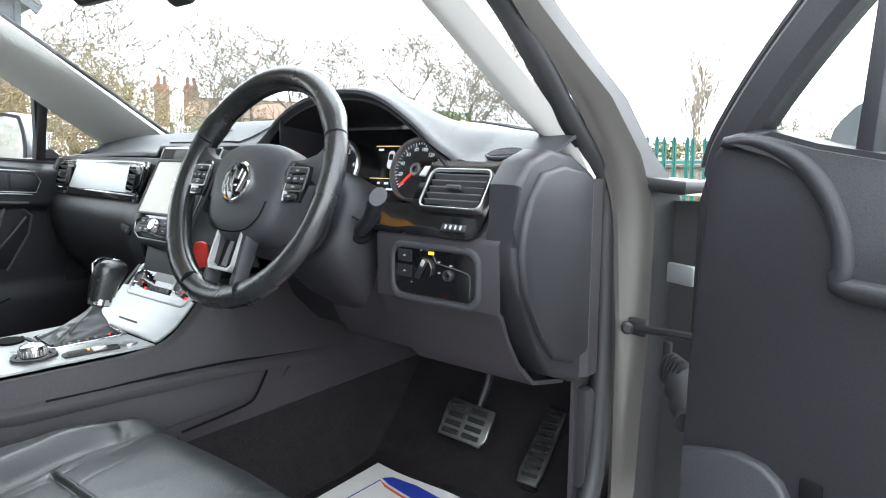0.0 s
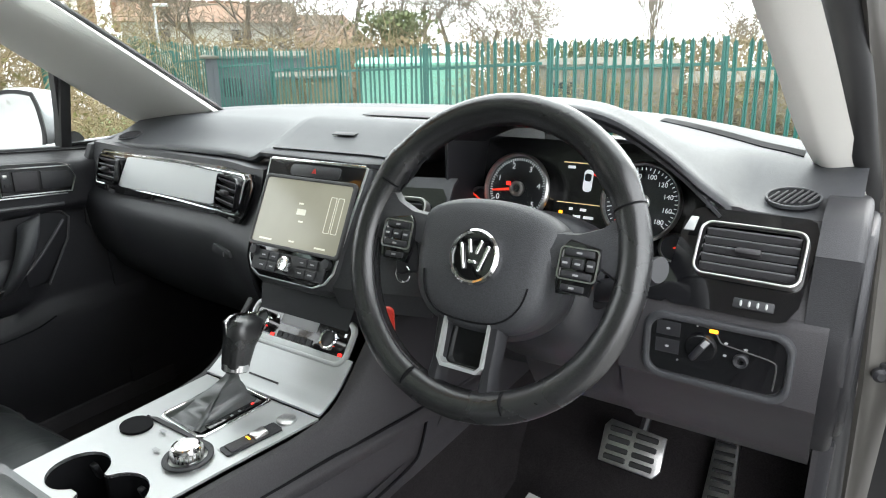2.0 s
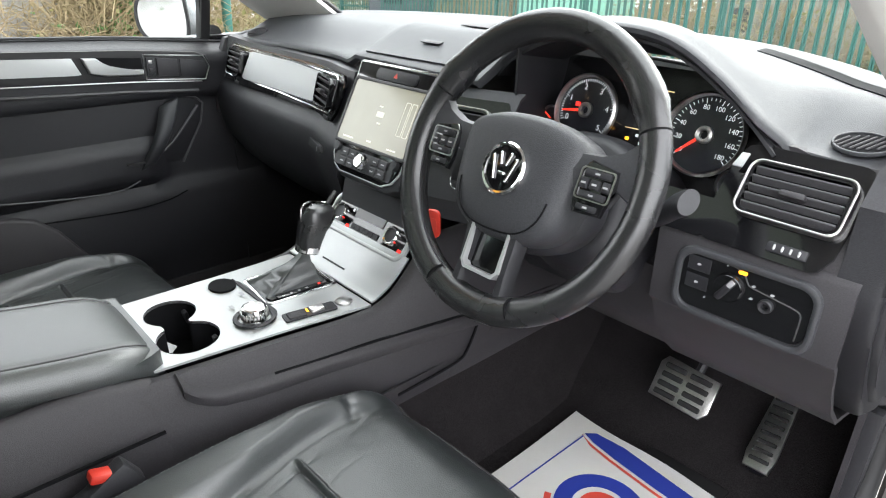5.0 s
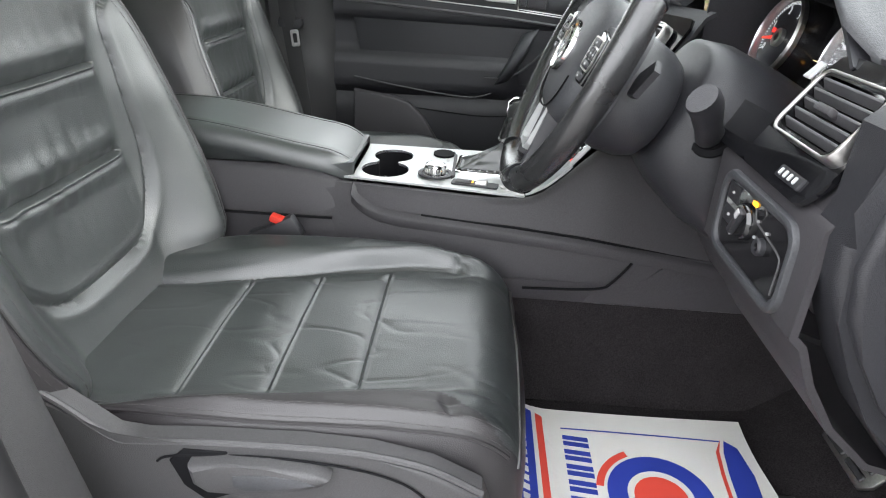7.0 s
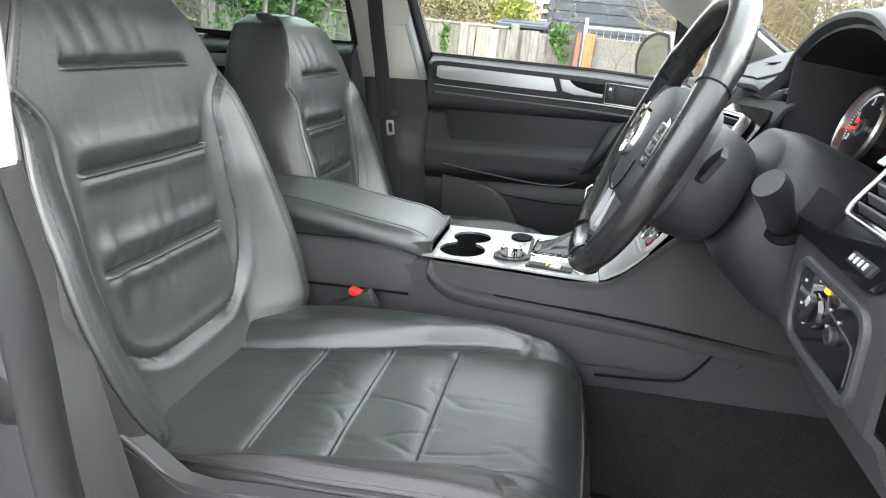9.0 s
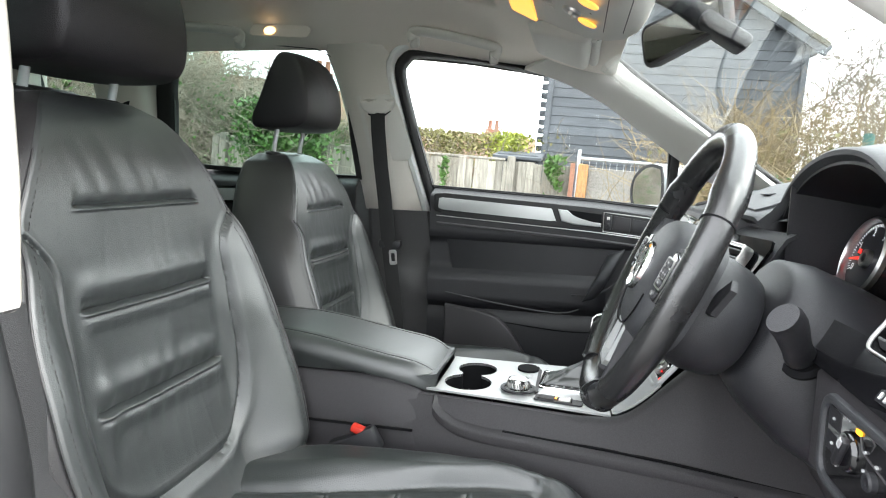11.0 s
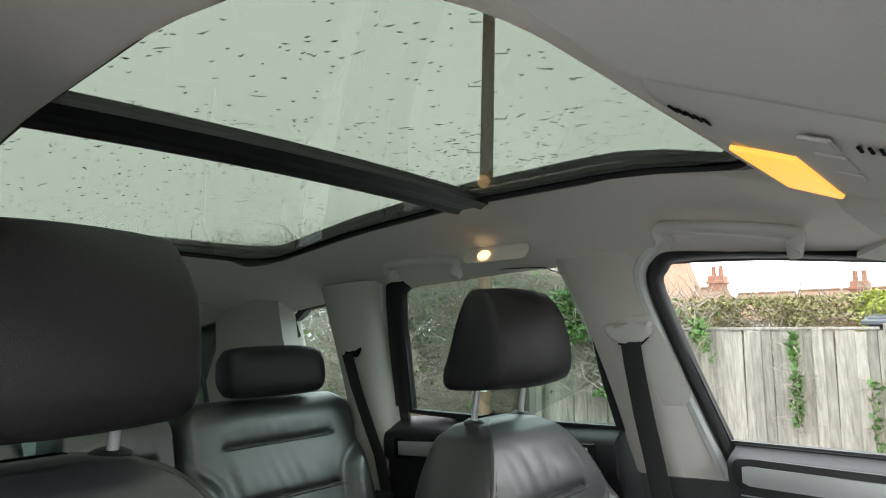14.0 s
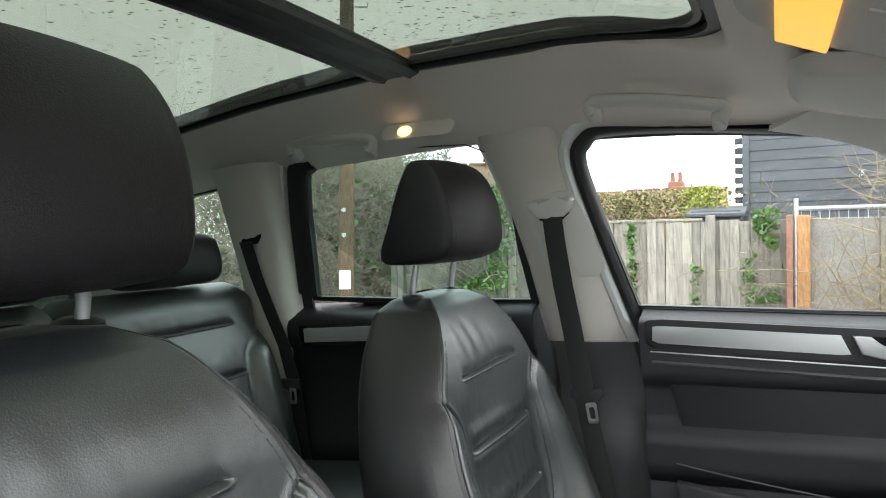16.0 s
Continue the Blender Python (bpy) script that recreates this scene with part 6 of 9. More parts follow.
for x, y in ((-0.005, 0.405), (0.028, 0.372)):
    part("island_mark", box(0.012, 0.006, 0.0005, pose(x, y, 0.7314)), DIM, isl)
# shifter with its boot
shf = thing("gear_lever", (0.01, 0.49, 0.727), "gear lever with a leather boot and a chrome-backed black knob", "gear lever")
part("gate_frame", ring(SHIFT, [(0.008 + (x - 0.008) * 0.90, 0.49 + (y - 0.49) * 0.91) for x, y in SHIFT], 0.004, pose(0, 0, 0.7275), bevel=0.001), CHROME, shf)
part("gate_floor", prism([(0.008 + (x - 0.008) * 0.97, 0.49 + (y - 0.49) * 0.97) for x, y in SHIFT], 0.003, pose(0, 0, 0.720)), BLACKGAP, shf)
rows = []
base = [(0.008 + (x - 0.008) * 0.90 - 0.010, 0.49 + (y - 0.49) * 0.90) for x, y in SHIFT]
base = [(0.0 + (x - 0.0) * 0.82, y) for x, y in base]
for k in np.linspace(0, 1, 12):
    z = 0.727 + 0.058 * k
    sc = (1 - k) ** 1.6 * 0.86 + 0.14
    cxx, cyy = 0.0 + 0.022 * k, 0.490 + 0.028 * k
    r = []
    for i, (x, y) in enumerate(base):
        wob = 1 + 0.10 * math.sin(i * 2.1 + 7 * k) * math.sin(math.pi * k)
        r.append((cxx + (x - 0.0) * sc * wob, cyy + (y - 0.49) * sc * wob, z + 0.004 * math.sin(5 * k + i) * (1 - k)))
    rows.append(r)
part("boot", loft(rows, closed=True, caps=True), LEATHER, shf, "folded black leather boot", sharp=70)
ms = axes((0.024, 0.520, 0.785), (1, 0, 0), (0, 1, -0.28)) @ Matrix.Diagonal((1.25, 1.15, 1.16, 1.0))
rows = []
for z, a, c, dy in ((0.0, 0.014, 0.016, 0), (0.008, 0.0155, 0.018, 0), (0.012, 0.016, 0.018, 0), (0.035, 0.018, 0.021, 0.002), (0.050, 0.020, 0.025, 0.006), (0.062, 0.020, 0.027, 0.008), (0.070, 0.017, 0.024, 0.009), (0.075, 0.010, 0.015, 0.010)):
    rows.append([tuple(ms @ Vector((a * math.copysign(abs(math.cos(t)) ** 0.8, math.cos(t)), dy + c * math.copysign(abs(math.sin(t)) ** 0.8, math.sin(t)), z))) for t in np.linspace(0, 2 * math.pi, 29)[:-1]])
part("knob", loft(rows, closed=True, caps=True), RIM, shf, "black leather gear knob")
part("knob_collar", loft([[tuple(ms @ Vector((0.0165 * math.cos(t), 0.0185 * math.sin(t), z))) for t in np.linspace(0, 2 * math.pi, 29)[:-1]] for z in (0.002, 0.011)], closed=True, caps=True), CHROME, shf)
rows = []
for z, c, w in ((0.012, 0.0186, 0.016), (0.035, 0.0200, 0.018), (0.052, 0.0205, 0.021), (0.064, 0.0200, 0.023), (0.073, 0.012, 0.018), (0.0765, 0.004, 0.012)):
    rows.append([tuple(ms @ Vector((-c * math.cos(t) * 1.16, 0.006 + w * 1.24 * math.sin(t), z + 0.002))) for t in np.linspace(-1.5, 1.5, 13)])
part("knob_chrome", shell(rows, 0.002), CHROME, shf, "polished chrome back of the knob")
part("gate_slot", box(0.013, 0.095, 0.004, pose(0.047, 0.492, 0.7295, 0, 0, -4), 0.001), PIANO, shf)
for i, y in enumerate((0.455, 0.47, 0.485, 0.50, 0.525)):
    part("gate_letter", box(0.004, 0.004, 0.0006, pose(0.049, y, 0.7318)), REDLED if i == 4 else DIM, shf)
# buttons right of the shifter
pk = part("parking_switch", prism(shifted(rrect(0.026, 0.088, 0.004), 0.121, 0.462, -10), 0.003, pose(0, 0, 0.7278)), DARK, con, "black strip with the parking brake switch")
part("switch_cap", box(0.021, 0.030, 0.005, pose(0.117, 0.440, 0.731, 0, 0, -10), 0.002), GREYPL, pk)
part("switch_cap", box(0.018, 0.022, 0.008, pose(0.123, 0.474, 0.732, 8, 0, -10), 0.002), STEEL, pk)
part("switch_lamp", box(0.010, 0.003, 0.001, pose(0.1195, 0.4575, 0.7335, 0, 0, -10)), ORANGE, pk)
part("start_button", lathe([(0, 0), (0.015, 0), (0.0145, 0.003), (0.011, 0.004), (0, 0.0035)], 32, pose(0.126, 0.524, 0.7278)), STEEL, con, "round satin button")
# climate panel with silver surround
CM = axes((0.040, 0.6445, 0.806), (1, 0, 0), (0, 0.8, 1))
out = rrect(0.238, 0.078, 0.020, 6)
part("climate_surround", ring(out, [(x * 0.93, y * 0.80) for x, y in out], 0.008, CM @ pose(0, 0, -0.001), bevel=0.003), SILVER, con, "satin silver climate surround")
cp = part("climate_panel", prism([(x * 0.935, y * 0.81) for x, y in out], 0.004, CM @ pose(0, 0, -0.002)), PIANO, con, "gloss black climate panel with two chrome knobs")
# the grey is the display's reflection, put into its colour
part("climate_display", box(0.085, 0.020, 0.001, CM @ pose(-0.004, 0.014, 0.003), 0.001, 1), DIM, cp)
for dx in (-0.078, 0.078):
    kn = part("climate_knob", lathe([(0.013, 0), (0.0175, 0), (0.0175, 0.014), (0.0155, 0.016), (0.013, 0.015)], 36, CM @ pose(dx, 0, 0.002)), CHROME, cp)
    part("knob_face", lathe([(0, 0), (0.013, 0), (0.013, 0.012), (0, 0.012)], 32, CM @ pose(dx, 0, 0.002)), DARK, kn)
    part("heat_light", box(0.008, 0.005, 0.001, CM @ pose(dx + 0.024, -0.018, 0.003)), REDLED, cp)
    part("heat_light", box(0.004, 0.006, 0.001, CM @ pose(dx + 0.022, 0.014, 0.003)), INK, cp)
for i in range(6):
    part("climate_button", box(0.012, 0.011, 0.003, CM @ pose(-0.036 + 0.0135 * i, -0.014, 0.0035), 0.001, 1), DARK, cp)
part("stack_neck", prism([(-0.095, 0.05), (0.135, 0.05), (0.12, -0.03), (-0.085, -0.03)], 0.08, axes((0.02, 0.66, 0.855), (1, 0, 0), (0, 0.35, 1)) @ pose(0, 0, -0.085)), DARK, con)
# armrest
arm = thing("armrest", (0.01, 0.05, 0.75), "padded black leather armrest with a sewn seam", "armrest")
rows = []
for y in list(np.linspace(-0.30, 0.16, 14)) + [0.185, 0.205, 0.218, 0.226, 0.230]:
    t = max(0, (y - 0.15) / 0.08)
    w = 0.118 - 0.02 * t ** 2.5
    zt = 0.815 - 0.045 * smooth01((y + 0.12) / 0.36) - 0.028 * t ** 3
    zb = 0.748 + 0.004 * t
    r = []
    for s in np.linspace(-1, 1, 33):
        a = abs(s)
        z = zt - 0.020 * max(0, (a - 0.80) / 0.20) ** 2.2 - 0.004 * dent(a, 0.74, 0.012) + 0.002 * (1 - s * s)
        r.append((0.010 + w * s, y, z))
    r += [(0.010 + w * 1.015, y, zt - 0.034), (0.010 + w * 1.005, y, zt - 0.038), (0.010 + w * 0.99, y, zb), (0.010 - w * 0.99, y, zb), (0.010 - w * 1.005, y, zt - 0.038), (0.010 - w * 1.015, y, zt - 0.034)]
    rows.append(r)
part("pad", loft(rows, closed=True, caps=True), LEATHER, arm, sharp=70)
for s_i in (4, 28):
    part("seam", tube([Vector(r[s_i]) + Vector((0, 0, 0.0005)) for r in rows[:-2]], 0.0016, 6), LEATHER_SIDE, arm)
# buckles
for x, y, nm in ((0.200, 0.115, "driver_buckle"), (-0.235, 0.03, "passenger_buckle")):
    bk = thing(nm, (x, y, 0.62), "black belt buckle with a red release button", "belt buckle", "belt buckles")
    part("stem", box(0.024, 0.06, 0.10, pose(x + 0.0, y - 0.02, 0.60, 20), 0.006), DARK, bk)
    part("housing", box(0.026, 0.070, 0.045, pose(x, y, 0.640, 30), 0.006), DARK, bk)
    part("release_button", box(0.020, 0.048, 0.014, pose(x, y + 0.002, 0.662, -18), 0.004), RED, bk, "red release button")

# ---- pedals ----
brake = thing("brake_pedal", (0.49, 1.07, 0.48), "steel brake pedal with black rubber ribs", "pedal", "pedals")
BM = axes((0.491, 1.066, 0.487), (1, 0.02, -0.03), (0, 0.62, 0.78))
part("pad", prism(shifted([(-0.058, -0.040), (0.050, -0.043), (0.062, -0.025), (0.060, 0.040), (-0.052, 0.046), (-0.062, 0.03)], 0, 0), 0.006, BM, bevel=0.003), STEEL, brake, "brushed steel pad")
for i, y in enumerate((-0.028, -0.010, 0.009, 0.028)):
    for sd in (-1, 1):
        part("rubber_rib", box(0.044, 0.011, 0.005, BM @ pose(sd * 0.026 - 0.001, y, 0.0075), 0.002, 1), RUBBER, brake)
part("arm", tube(spline([(0.50, 1.09, 0.50), (0.51, 1.13, 0.60), (0.50, 1.15, 0.76)], 4), 0.009, 8), DARK, brake)
acc = thing("accelerator_pedal", (0.65, 1.11, 0.40), "long steel accelerator pedal with black slots", "pedal", "pedals")
AM = axes((0.652, 1.115, 0.462), (1, 0.05, 0.04), (-0.02, 0.80, 0.60))
part("plate", prism([(-0.023, -0.088), (0.023, -0.090), (0.027, -0.06), (0.024, 0.088), (-0.020, 0.090), (-0.027, -0.06)], 0.006, AM, bevel=0.003), STEEL, acc, "brushed steel plate")
for i in range(9):
    part("slot", box(0.036, 0.008, 0.003, AM @ pose(0.0, -0.070 + 0.018 * i, 0.006), 0.0014, 1), RUBBER, acc)
part("pivot", box(0.03, 0.03, 0.03, AM @ pose(0, -0.075, -0.012), 0.005), DARK, acc)
rest = thing("footrest_mat", (0.34, 1.08, 0.40), "ribbed black heel pad on the carpet", "heel pad")
part("pad", box(0.16, 0.34, 0.006, pose(0.56, 0.83, 0.369), 0.002), RUBBER, rest)
# paper floor mat
pm = thing("paper_mat", (0.53, 0.72, 0.365), "white paper floor mat with a blue and red print", "paper mat")
def paper_z(x, y):
    return 0.376 + 0.005 * math.sin(7 * x + 3) * math.sin(6 * y) + 0.035 * smooth01((0.62 - y) / 0.14)
rows = [[(0.315 + 0.40 * u + 0.01 * math.sin(3 * v), 0.50 + (0.467 - 0.004 * math.sin(9 * u)) * v, paper_z(0.315 + 0.4 * u, 0.5 + 0.467 * v)) for v in np.linspace(0, 1, 22)] for u in np.linspace(0, 1, 22)]
part("sheet", shell(rows, 0.0008), PAPER, pm)
def printed(pts, material, nm, lift=0.0012):
    """A flat print that follows the sheet."""
    b = bmesh.new()
    f = b.faces.new([b.verts.new((x, y, 0)) for x, y in pts])
    bmesh.ops.triangulate(b, faces=[f])
    bmesh.ops.subdivide_edges(b, edges=b.edges[:], cuts=2)
    for v in b.verts:
        v.co.z = paper_z(v.co.x, v.co.y) + lift
    bmesh.ops.recalc_face_normals(b, faces=b.faces)
    bmesh.ops.solidify(b, geom=b.faces[:], thickness=0.0004)
    return part(nm, b, material, pm)
def arc(cx, cy, r0, r1, a0, a1, n=24):
    o = [(cx + r1 * math.cos(radians(a0 + (a1 - a0) * i / n)), cy + r1 * math.sin(radians(a0 + (a1 - a0) * i / n))) for i in range(n + 1)]
    i_ = [(cx + r0 * math.cos(radians(a1 + (a0 - a1) * i / n)), cy + r0 * math.sin(radians(a1 + (a0 - a1) * i / n))) for i in range(n + 1)]
    return o + i_
printed([(0.370, 0.640), (0.373, 0.640), (0.376, 0.915), (0.373, 0.915)], BLUE, "printed_line")
printed([(0.372, 0.922), (0.388, 0.940), (0.45, 0.947), (0.55, 0.938), (0.70, 0.925), (0.70, 0.896), (0.55, 0.899), (0.45, 0.906), (0.40, 0.913)], BLUE, "printed_blade")
printed([(0.370, 0.916), (0.40, 0.906), (0.45, 0.899), (0.55, 0.892), (0.70, 0.889), (0.70, 0.883), (0.55, 0.886), (0.45, 0.893), (0.40, 0.900)], REDINK, "printed_blade")
printed(arc(0.508, 0.783, 0.052, 0.083, 55, 285), BLUE, "printed_swirl")
printed(arc(0.510, 0.783, 0.006, 0.042, 20, 340), REDINK, "printed_swirl")
printed(arc(0.508, 0.783, 0.088, 0.100, 205, 262), REDINK, "printed_swirl")
printed([(0.322, 0.552), (0.70, 0.552), (0.70, 0.590), (0.336, 0.590)], BLUE, "printed_band")
printed([(0.338, 0.597), (0.70, 0.599), (0.70, 0.611), (0.345, 0.609)], REDINK, "printed_band")
for i in range(16):
    printed([(0.36 + 0.019 * i, 0.566), (0.372 + 0.019 * i, 0.566), (0.374 + 0.019 * i, 0.577), (0.362 + 0.019 * i, 0.577)], PAPER, "printed_bar", 0.0018)
for i in range(8):
    x = 0.388 + 0.033 * i
    printed([(x, 0.641), (x + 0.010, 0.641), (x + 0.014, 0.684), (x + 0.004, 0.684)], BLUE, "printed_bar")
    printed([(x + 0.014, 0.641), (x + 0.024, 0.641), (x + 0.028, 0.684), (x + 0.018, 0.684)], BLUE, "printed_bar")

# ---- passenger door card ----


def door_x(y, z):
    """The inner face of the passenger door card."""
    x = -0.800
    x += 0.020 * smooth01((z - 0.905) / 0.03) * (1 - smooth01((z - 1.06) / 0.02))   # belt roll
    x -= 0.055 * smooth01((z - 1.055) / 0.03)                                        # sill up to the glass
    x += 0.030 * smooth01((0.83 - z) / 0.03) * smooth01((z - 0.69) / 0.03) * smooth01((0.60 - y) / 0.06)   # arm shelf
    x += 0.018 * smooth01((0.70 - z) / 0.04) * smooth01((z - 0.42) / 0.1)
    return x


pdoor = thing("passenger_door", (-0.83, 0.4, 0.4), "dark grey passenger door card with silver trim, closed", "car door")
zs = [0.36, 0.42, 0.48, 0.55, 0.60, 0.64, 0.67, 0.69, 0.705, 0.72, 0.74, 0.78, 0.80, 0.815, 0.83, 0.845, 0.87, 0.90, 0.91, 0.92, 0.93, 0.95, 0.98, 1.01, 1.04, 1.052, 1.06, 1.068, 1.076, 1.084, 1.090, 1.088]
rows = []
for y in np.linspace(0.005, 0.86, 40):
    sill = lerp(y, (0.0, 0.53, 0.75, 0.86), (1.088, 1.062, 1.042, 1.035)) - 1.088
    r = []
    for z in zs:
        zz = z + sill * smooth01((z - 0.85) / 0.2)
        r.append((door_x(y, z) - (0.02 if z == 1.088 else 0), y, zz))
    rows.append(r)
part("card", shell(rows, 0.01), DARK, pdoor, "dark grained door card", sharp=60)
XD = axes((-0.778, 0, 0), (0, 1, 0), (0, 0, 1))  # its x runs forward, its y up, its z into the cabin


def on_door(pts, h, m, nm, off=0.0, parent=None, label="", bevel=0.003, seg=2):
    return part(nm, prism(pts, h, XD @ pose(0, 0, off), bevel=bevel, seg=seg), m, parent or pdoor, label)


def slant(y):
    return lerp(y, (0.0, 0.53, 0.75), (1.035, 1.003, 0.983))


band = [(0.02, slant(0.02) + 0.028), (0.03, slant(0.03) + 0.034)] + [(y, slant(y) + 0.036) for y in np.linspace(0.06, 0.69, 12)] + [(0.72, slant(0.72) + 0.028), (0.73, slant(0.73)), (0.72, slant(0.72) - 0.026)] + [(y, slant(y) - 0.034 + 0.004) for y in np.linspace(0.69, 0.06, 12)] + [(0.03, slant(0.03) - 0.028), (0.02, slant(0.02) - 0.02)]
on_door(band, 0.008, RUBBER, "bezel", 0.0, None, "black trim bezel", 0.004)
sil = [(0.038, slant(0.038) + 0.018)] + [(y, slant(y) + 0.021) for y in np.linspace(0.05, 0.40, 10)] + [(0.415, slant(0.415) - 0.016)] + [(y, slant(y) - 0.018) for y in np.linspace(0.40, 0.05, 10)] + [(0.036, slant(0.04) - 0.012)]
on_door(sil, 0.005, SILVER, "silver_strip", 0.0075, None, "satin silver strip", 0.001)
hand = [(0.420, slant(0.42) + 0.021), (0.450, slant(0.45) + 0.021), (0.475, slant(0.47) - 0.001), (0.53, slant(0.53) - 0.008), (0.553, slant(0.55) - 0.008), (0.553, slant(0.55) - 0.020), (0.47, slant(0.47) - 0.021), (0.432, slant(0.43) - 0.014)]
# thin black plate: shade of the handle's hollow as colour
on_door([(0.45, slant(0.45) + 0.022), (0.555, slant(0.555) + 0.020), (0.555, slant(0.555) - 0.022), (0.47, slant(0.47) - 0.018)], 0.003, BLACKGAP, "handle_recess", 0.0075)
on_door(hand, 0.014, SILVER, "door_handle", 0.009, None, "satin chrome door handle", 0.004, 3)
on_door([(0.565, slant(0.565) + 0.021), (0.585, slant(0.585) + 0.020), (0.583, slant(0.585) - 0.024), (0.563, slant(0.565) - 0.023)], 0.004, DARK, "lock_panel", 0.0075)
for dy in (0.010, -0.010):
    on_door([(0.569, slant(0.569) + dy + 0.005), (0.579, slant(0.579) + dy + 0.005), (0.579, slant(0.579) + dy - 0.005), (0.569, slant(0.569) + dy - 0.005)], 0.004, STEEL if dy > 0 else GREYPL, "lock_button", 0.0095)
on_door([(0.59, slant(0.59) + 0.020), (0.642, slant(0.642) + 0.018), (0.640, slant(0.64) - 0.025), (0.588, slant(0.59) - 0.024)], 0.005, GREYPL, "switch_blank", 0.0075)
on_door([(0.648, slant(0.648) + 0.018), (0.708, slant(0.708) + 0.015), (0.715, slant(0.71)), (0.706, slant(0.706) - 0.027), (0.646, slant(0.646) - 0.025)], 0.003, DARK, "tweeter_grille", 0.0075)
ringp = [(y, slant(y) + 0.027) for y in np.linspace(0.56, 0.71, 6)] + [(0.724, slant(0.72))] + [(y, slant(y) - 0.033) for y in np.linspace(0.71, 0.56, 6)]
part("bright_rim", tube([XD @ Vector((y, z, 0.009)) for y, z in ringp], 0.0016, 6, closed=True), STEEL, pdoor)
part("bright_rim", tube([XD @ Vector((y, slant(y) - 0.0385, 0.008)) for y in np.linspace(0.03, 0.70, 12)], 0.0015, 6), STEEL, pdoor)
# thin lighter tubes paint the highlights along the card's edges
part("belt_line", tube([XD @ Vector((y, slant(y) - 0.064, 0.0)) for y in np.linspace(0.03, 0.69, 12)], 0.0045, 8), HIGHLIGHTPL, pdoor)
part("ledge_line", tube(spline([XD @ Vector((y, z, -0.008)) for y, z in ((0.066, 0.808), (0.25, 0.785), (0.47, 0.757), (0.53, 0.757), (0.60, 0.795), (0.684, 0.885))], 4), 0.004, 8), HIGHLIGHTPL, pdoor)
# recessed middle panel, pocket edge and pull handle
mid = [(0.055, 0.955), (0.60, 0.922), (0.68, 0.905), (0.697, 0.89), (0.685, 0.84), (0.62, 0.742), (0.58, 0.744), (0.50, 0.755), (0.12, 0.805), (0.085, 0.815)]
on_door(mid, 0.006, DARK, "middle_panel", -0.020, None, "dark padded middle panel", 0.003)
# painted highlight round the middle panel
part("panel_line", tube([XD @ Vector((y, z, -0.013)) for y, z in [(0.055, 0.958), (0.60, 0.925), (0.685, 0.905), (0.700, 0.888), (0.688, 0.838), (0.625, 0.738)]], 0.0028, 6), HIGHLIGHTPL, pdoor)
rows = []
for k in np.linspace(0, 1, 12):
    y = 0.605 - 0.075 * k
    z = 0.905 - 0.155 * k
    bow = 0.042 * math.sin(math.pi * (0.12 + 0.80 * k))
    cx = -0.785 + bow
    rows.append([(cx - 0.010, y - 0.024, z - 0.010), (cx + 0.004, y - 0.022, z - 0.010), (cx + 0.010, y - 0.012, z - 0.004), (cx + 0.010, y + 0.014, z + 0.004), (cx + 0.003, y + 0.024, z + 0.010), (cx - 0.010, y + 0.026, z + 0.010)])
part("pull_handle", loft(rows, closed=True, caps=True), DASH, pdoor, "grey pull handle", sharp=60)
# painted highlight on the arm shelf's edge
part("arm_edge", tube(spline([(-0.764, 0.07, 0.745), (-0.760, 0.20, 0.725), (-0.760, 0.36, 0.705), (-0.764, 0.45, 0.702), (-0.770, 0.50, 0.715)], 5), 0.0022, 8), HIGHLIGHTPL, pdoor)
pocket = [(0.07, 0.40), (0.42, 0.40), (0.35, 0.54), (0.29, 0.635), (0.245, 0.675), (0.20, 0.690), (0.07, 0.708)]
on_door(pocket, 0.022, GREYPL, "map_pocket", 0.010, None, "grey map pocket", 0.008, 3)
part("lower_line", tube(spline([(-0.776, 0.26, 0.655), (-0.776, 0.45, 0.640), (-0.776, 0.56, 0.645), (-0.780, 0.62, 0.660)], 5), 0.002, 6), BLACKGAP, pdoor)
part("ledge_switch", box(0.012, 0.05, 0.004, pose(-0.765, 0.50, 0.762), 0.001), GREYPL, pdoor)
part("outer_skin", shell([[(x, y, z) for y in np.linspace(0.0, 0.95, 6)] for x, z in ((-0.905, 1.05), (-0.95, 0.95), (-0.965, 0.75), (-0.945, 0.5), (-0.92, 0.36))], 0.02), PAINT_OUT, pdoor)
part("glass_channel", shell([[(x, y, lerp(y, (0.0, 0.53, 0.86), (1.086, 1.060, 1.033)) + dz) for y in np.linspace(0.0, 0.86, 8)] for x, dz in ((-0.85, -0.002), (-0.875, 0.004), (-0.90, -0.03))], 0.006), RUBBER, pdoor)
# bar of the corner window and the door frame beside the centre pillar, sky light in its colour
part("corner_bar", prism([(-0.013, 0), (0.013, 0), (0.016, 0.19), (-0.010, 0.19)], 0.02, axes((-0.885, 0.762, 1.03), (0, 1, 0), (0.30, -0.08, 0.95)), bevel=0.004), RUBBER, pdoor)
rows = frame_band(WINDOWS["front"], 0, 4, [(0.030, 0.000), (0.034, 0.014), (0.042, 0.020), (0.054, 0.018), (0.060, 0.010), (0.062, -0.006)], lead=(0.028, 0.965))
runs = frame_band(WINDOWS["front"], 0, 6, [(-0.002, -0.012), (0.001, 0.004), (0.008, 0.013), (0.018, 0.017), (0.028, 0.013), (0.034, 0.002)], lead=(0.028, 0.965), taper=0.72)
strip_rows = []
for y in np.linspace(-0.08, 0.36, 12):
    ze = roof_z(-0.72, y)
    strip_rows.append([(-0.772, y, ze - 0.022), (-0.752, y, ze + 0.006), (-0.722, y, ze + 0.024)])
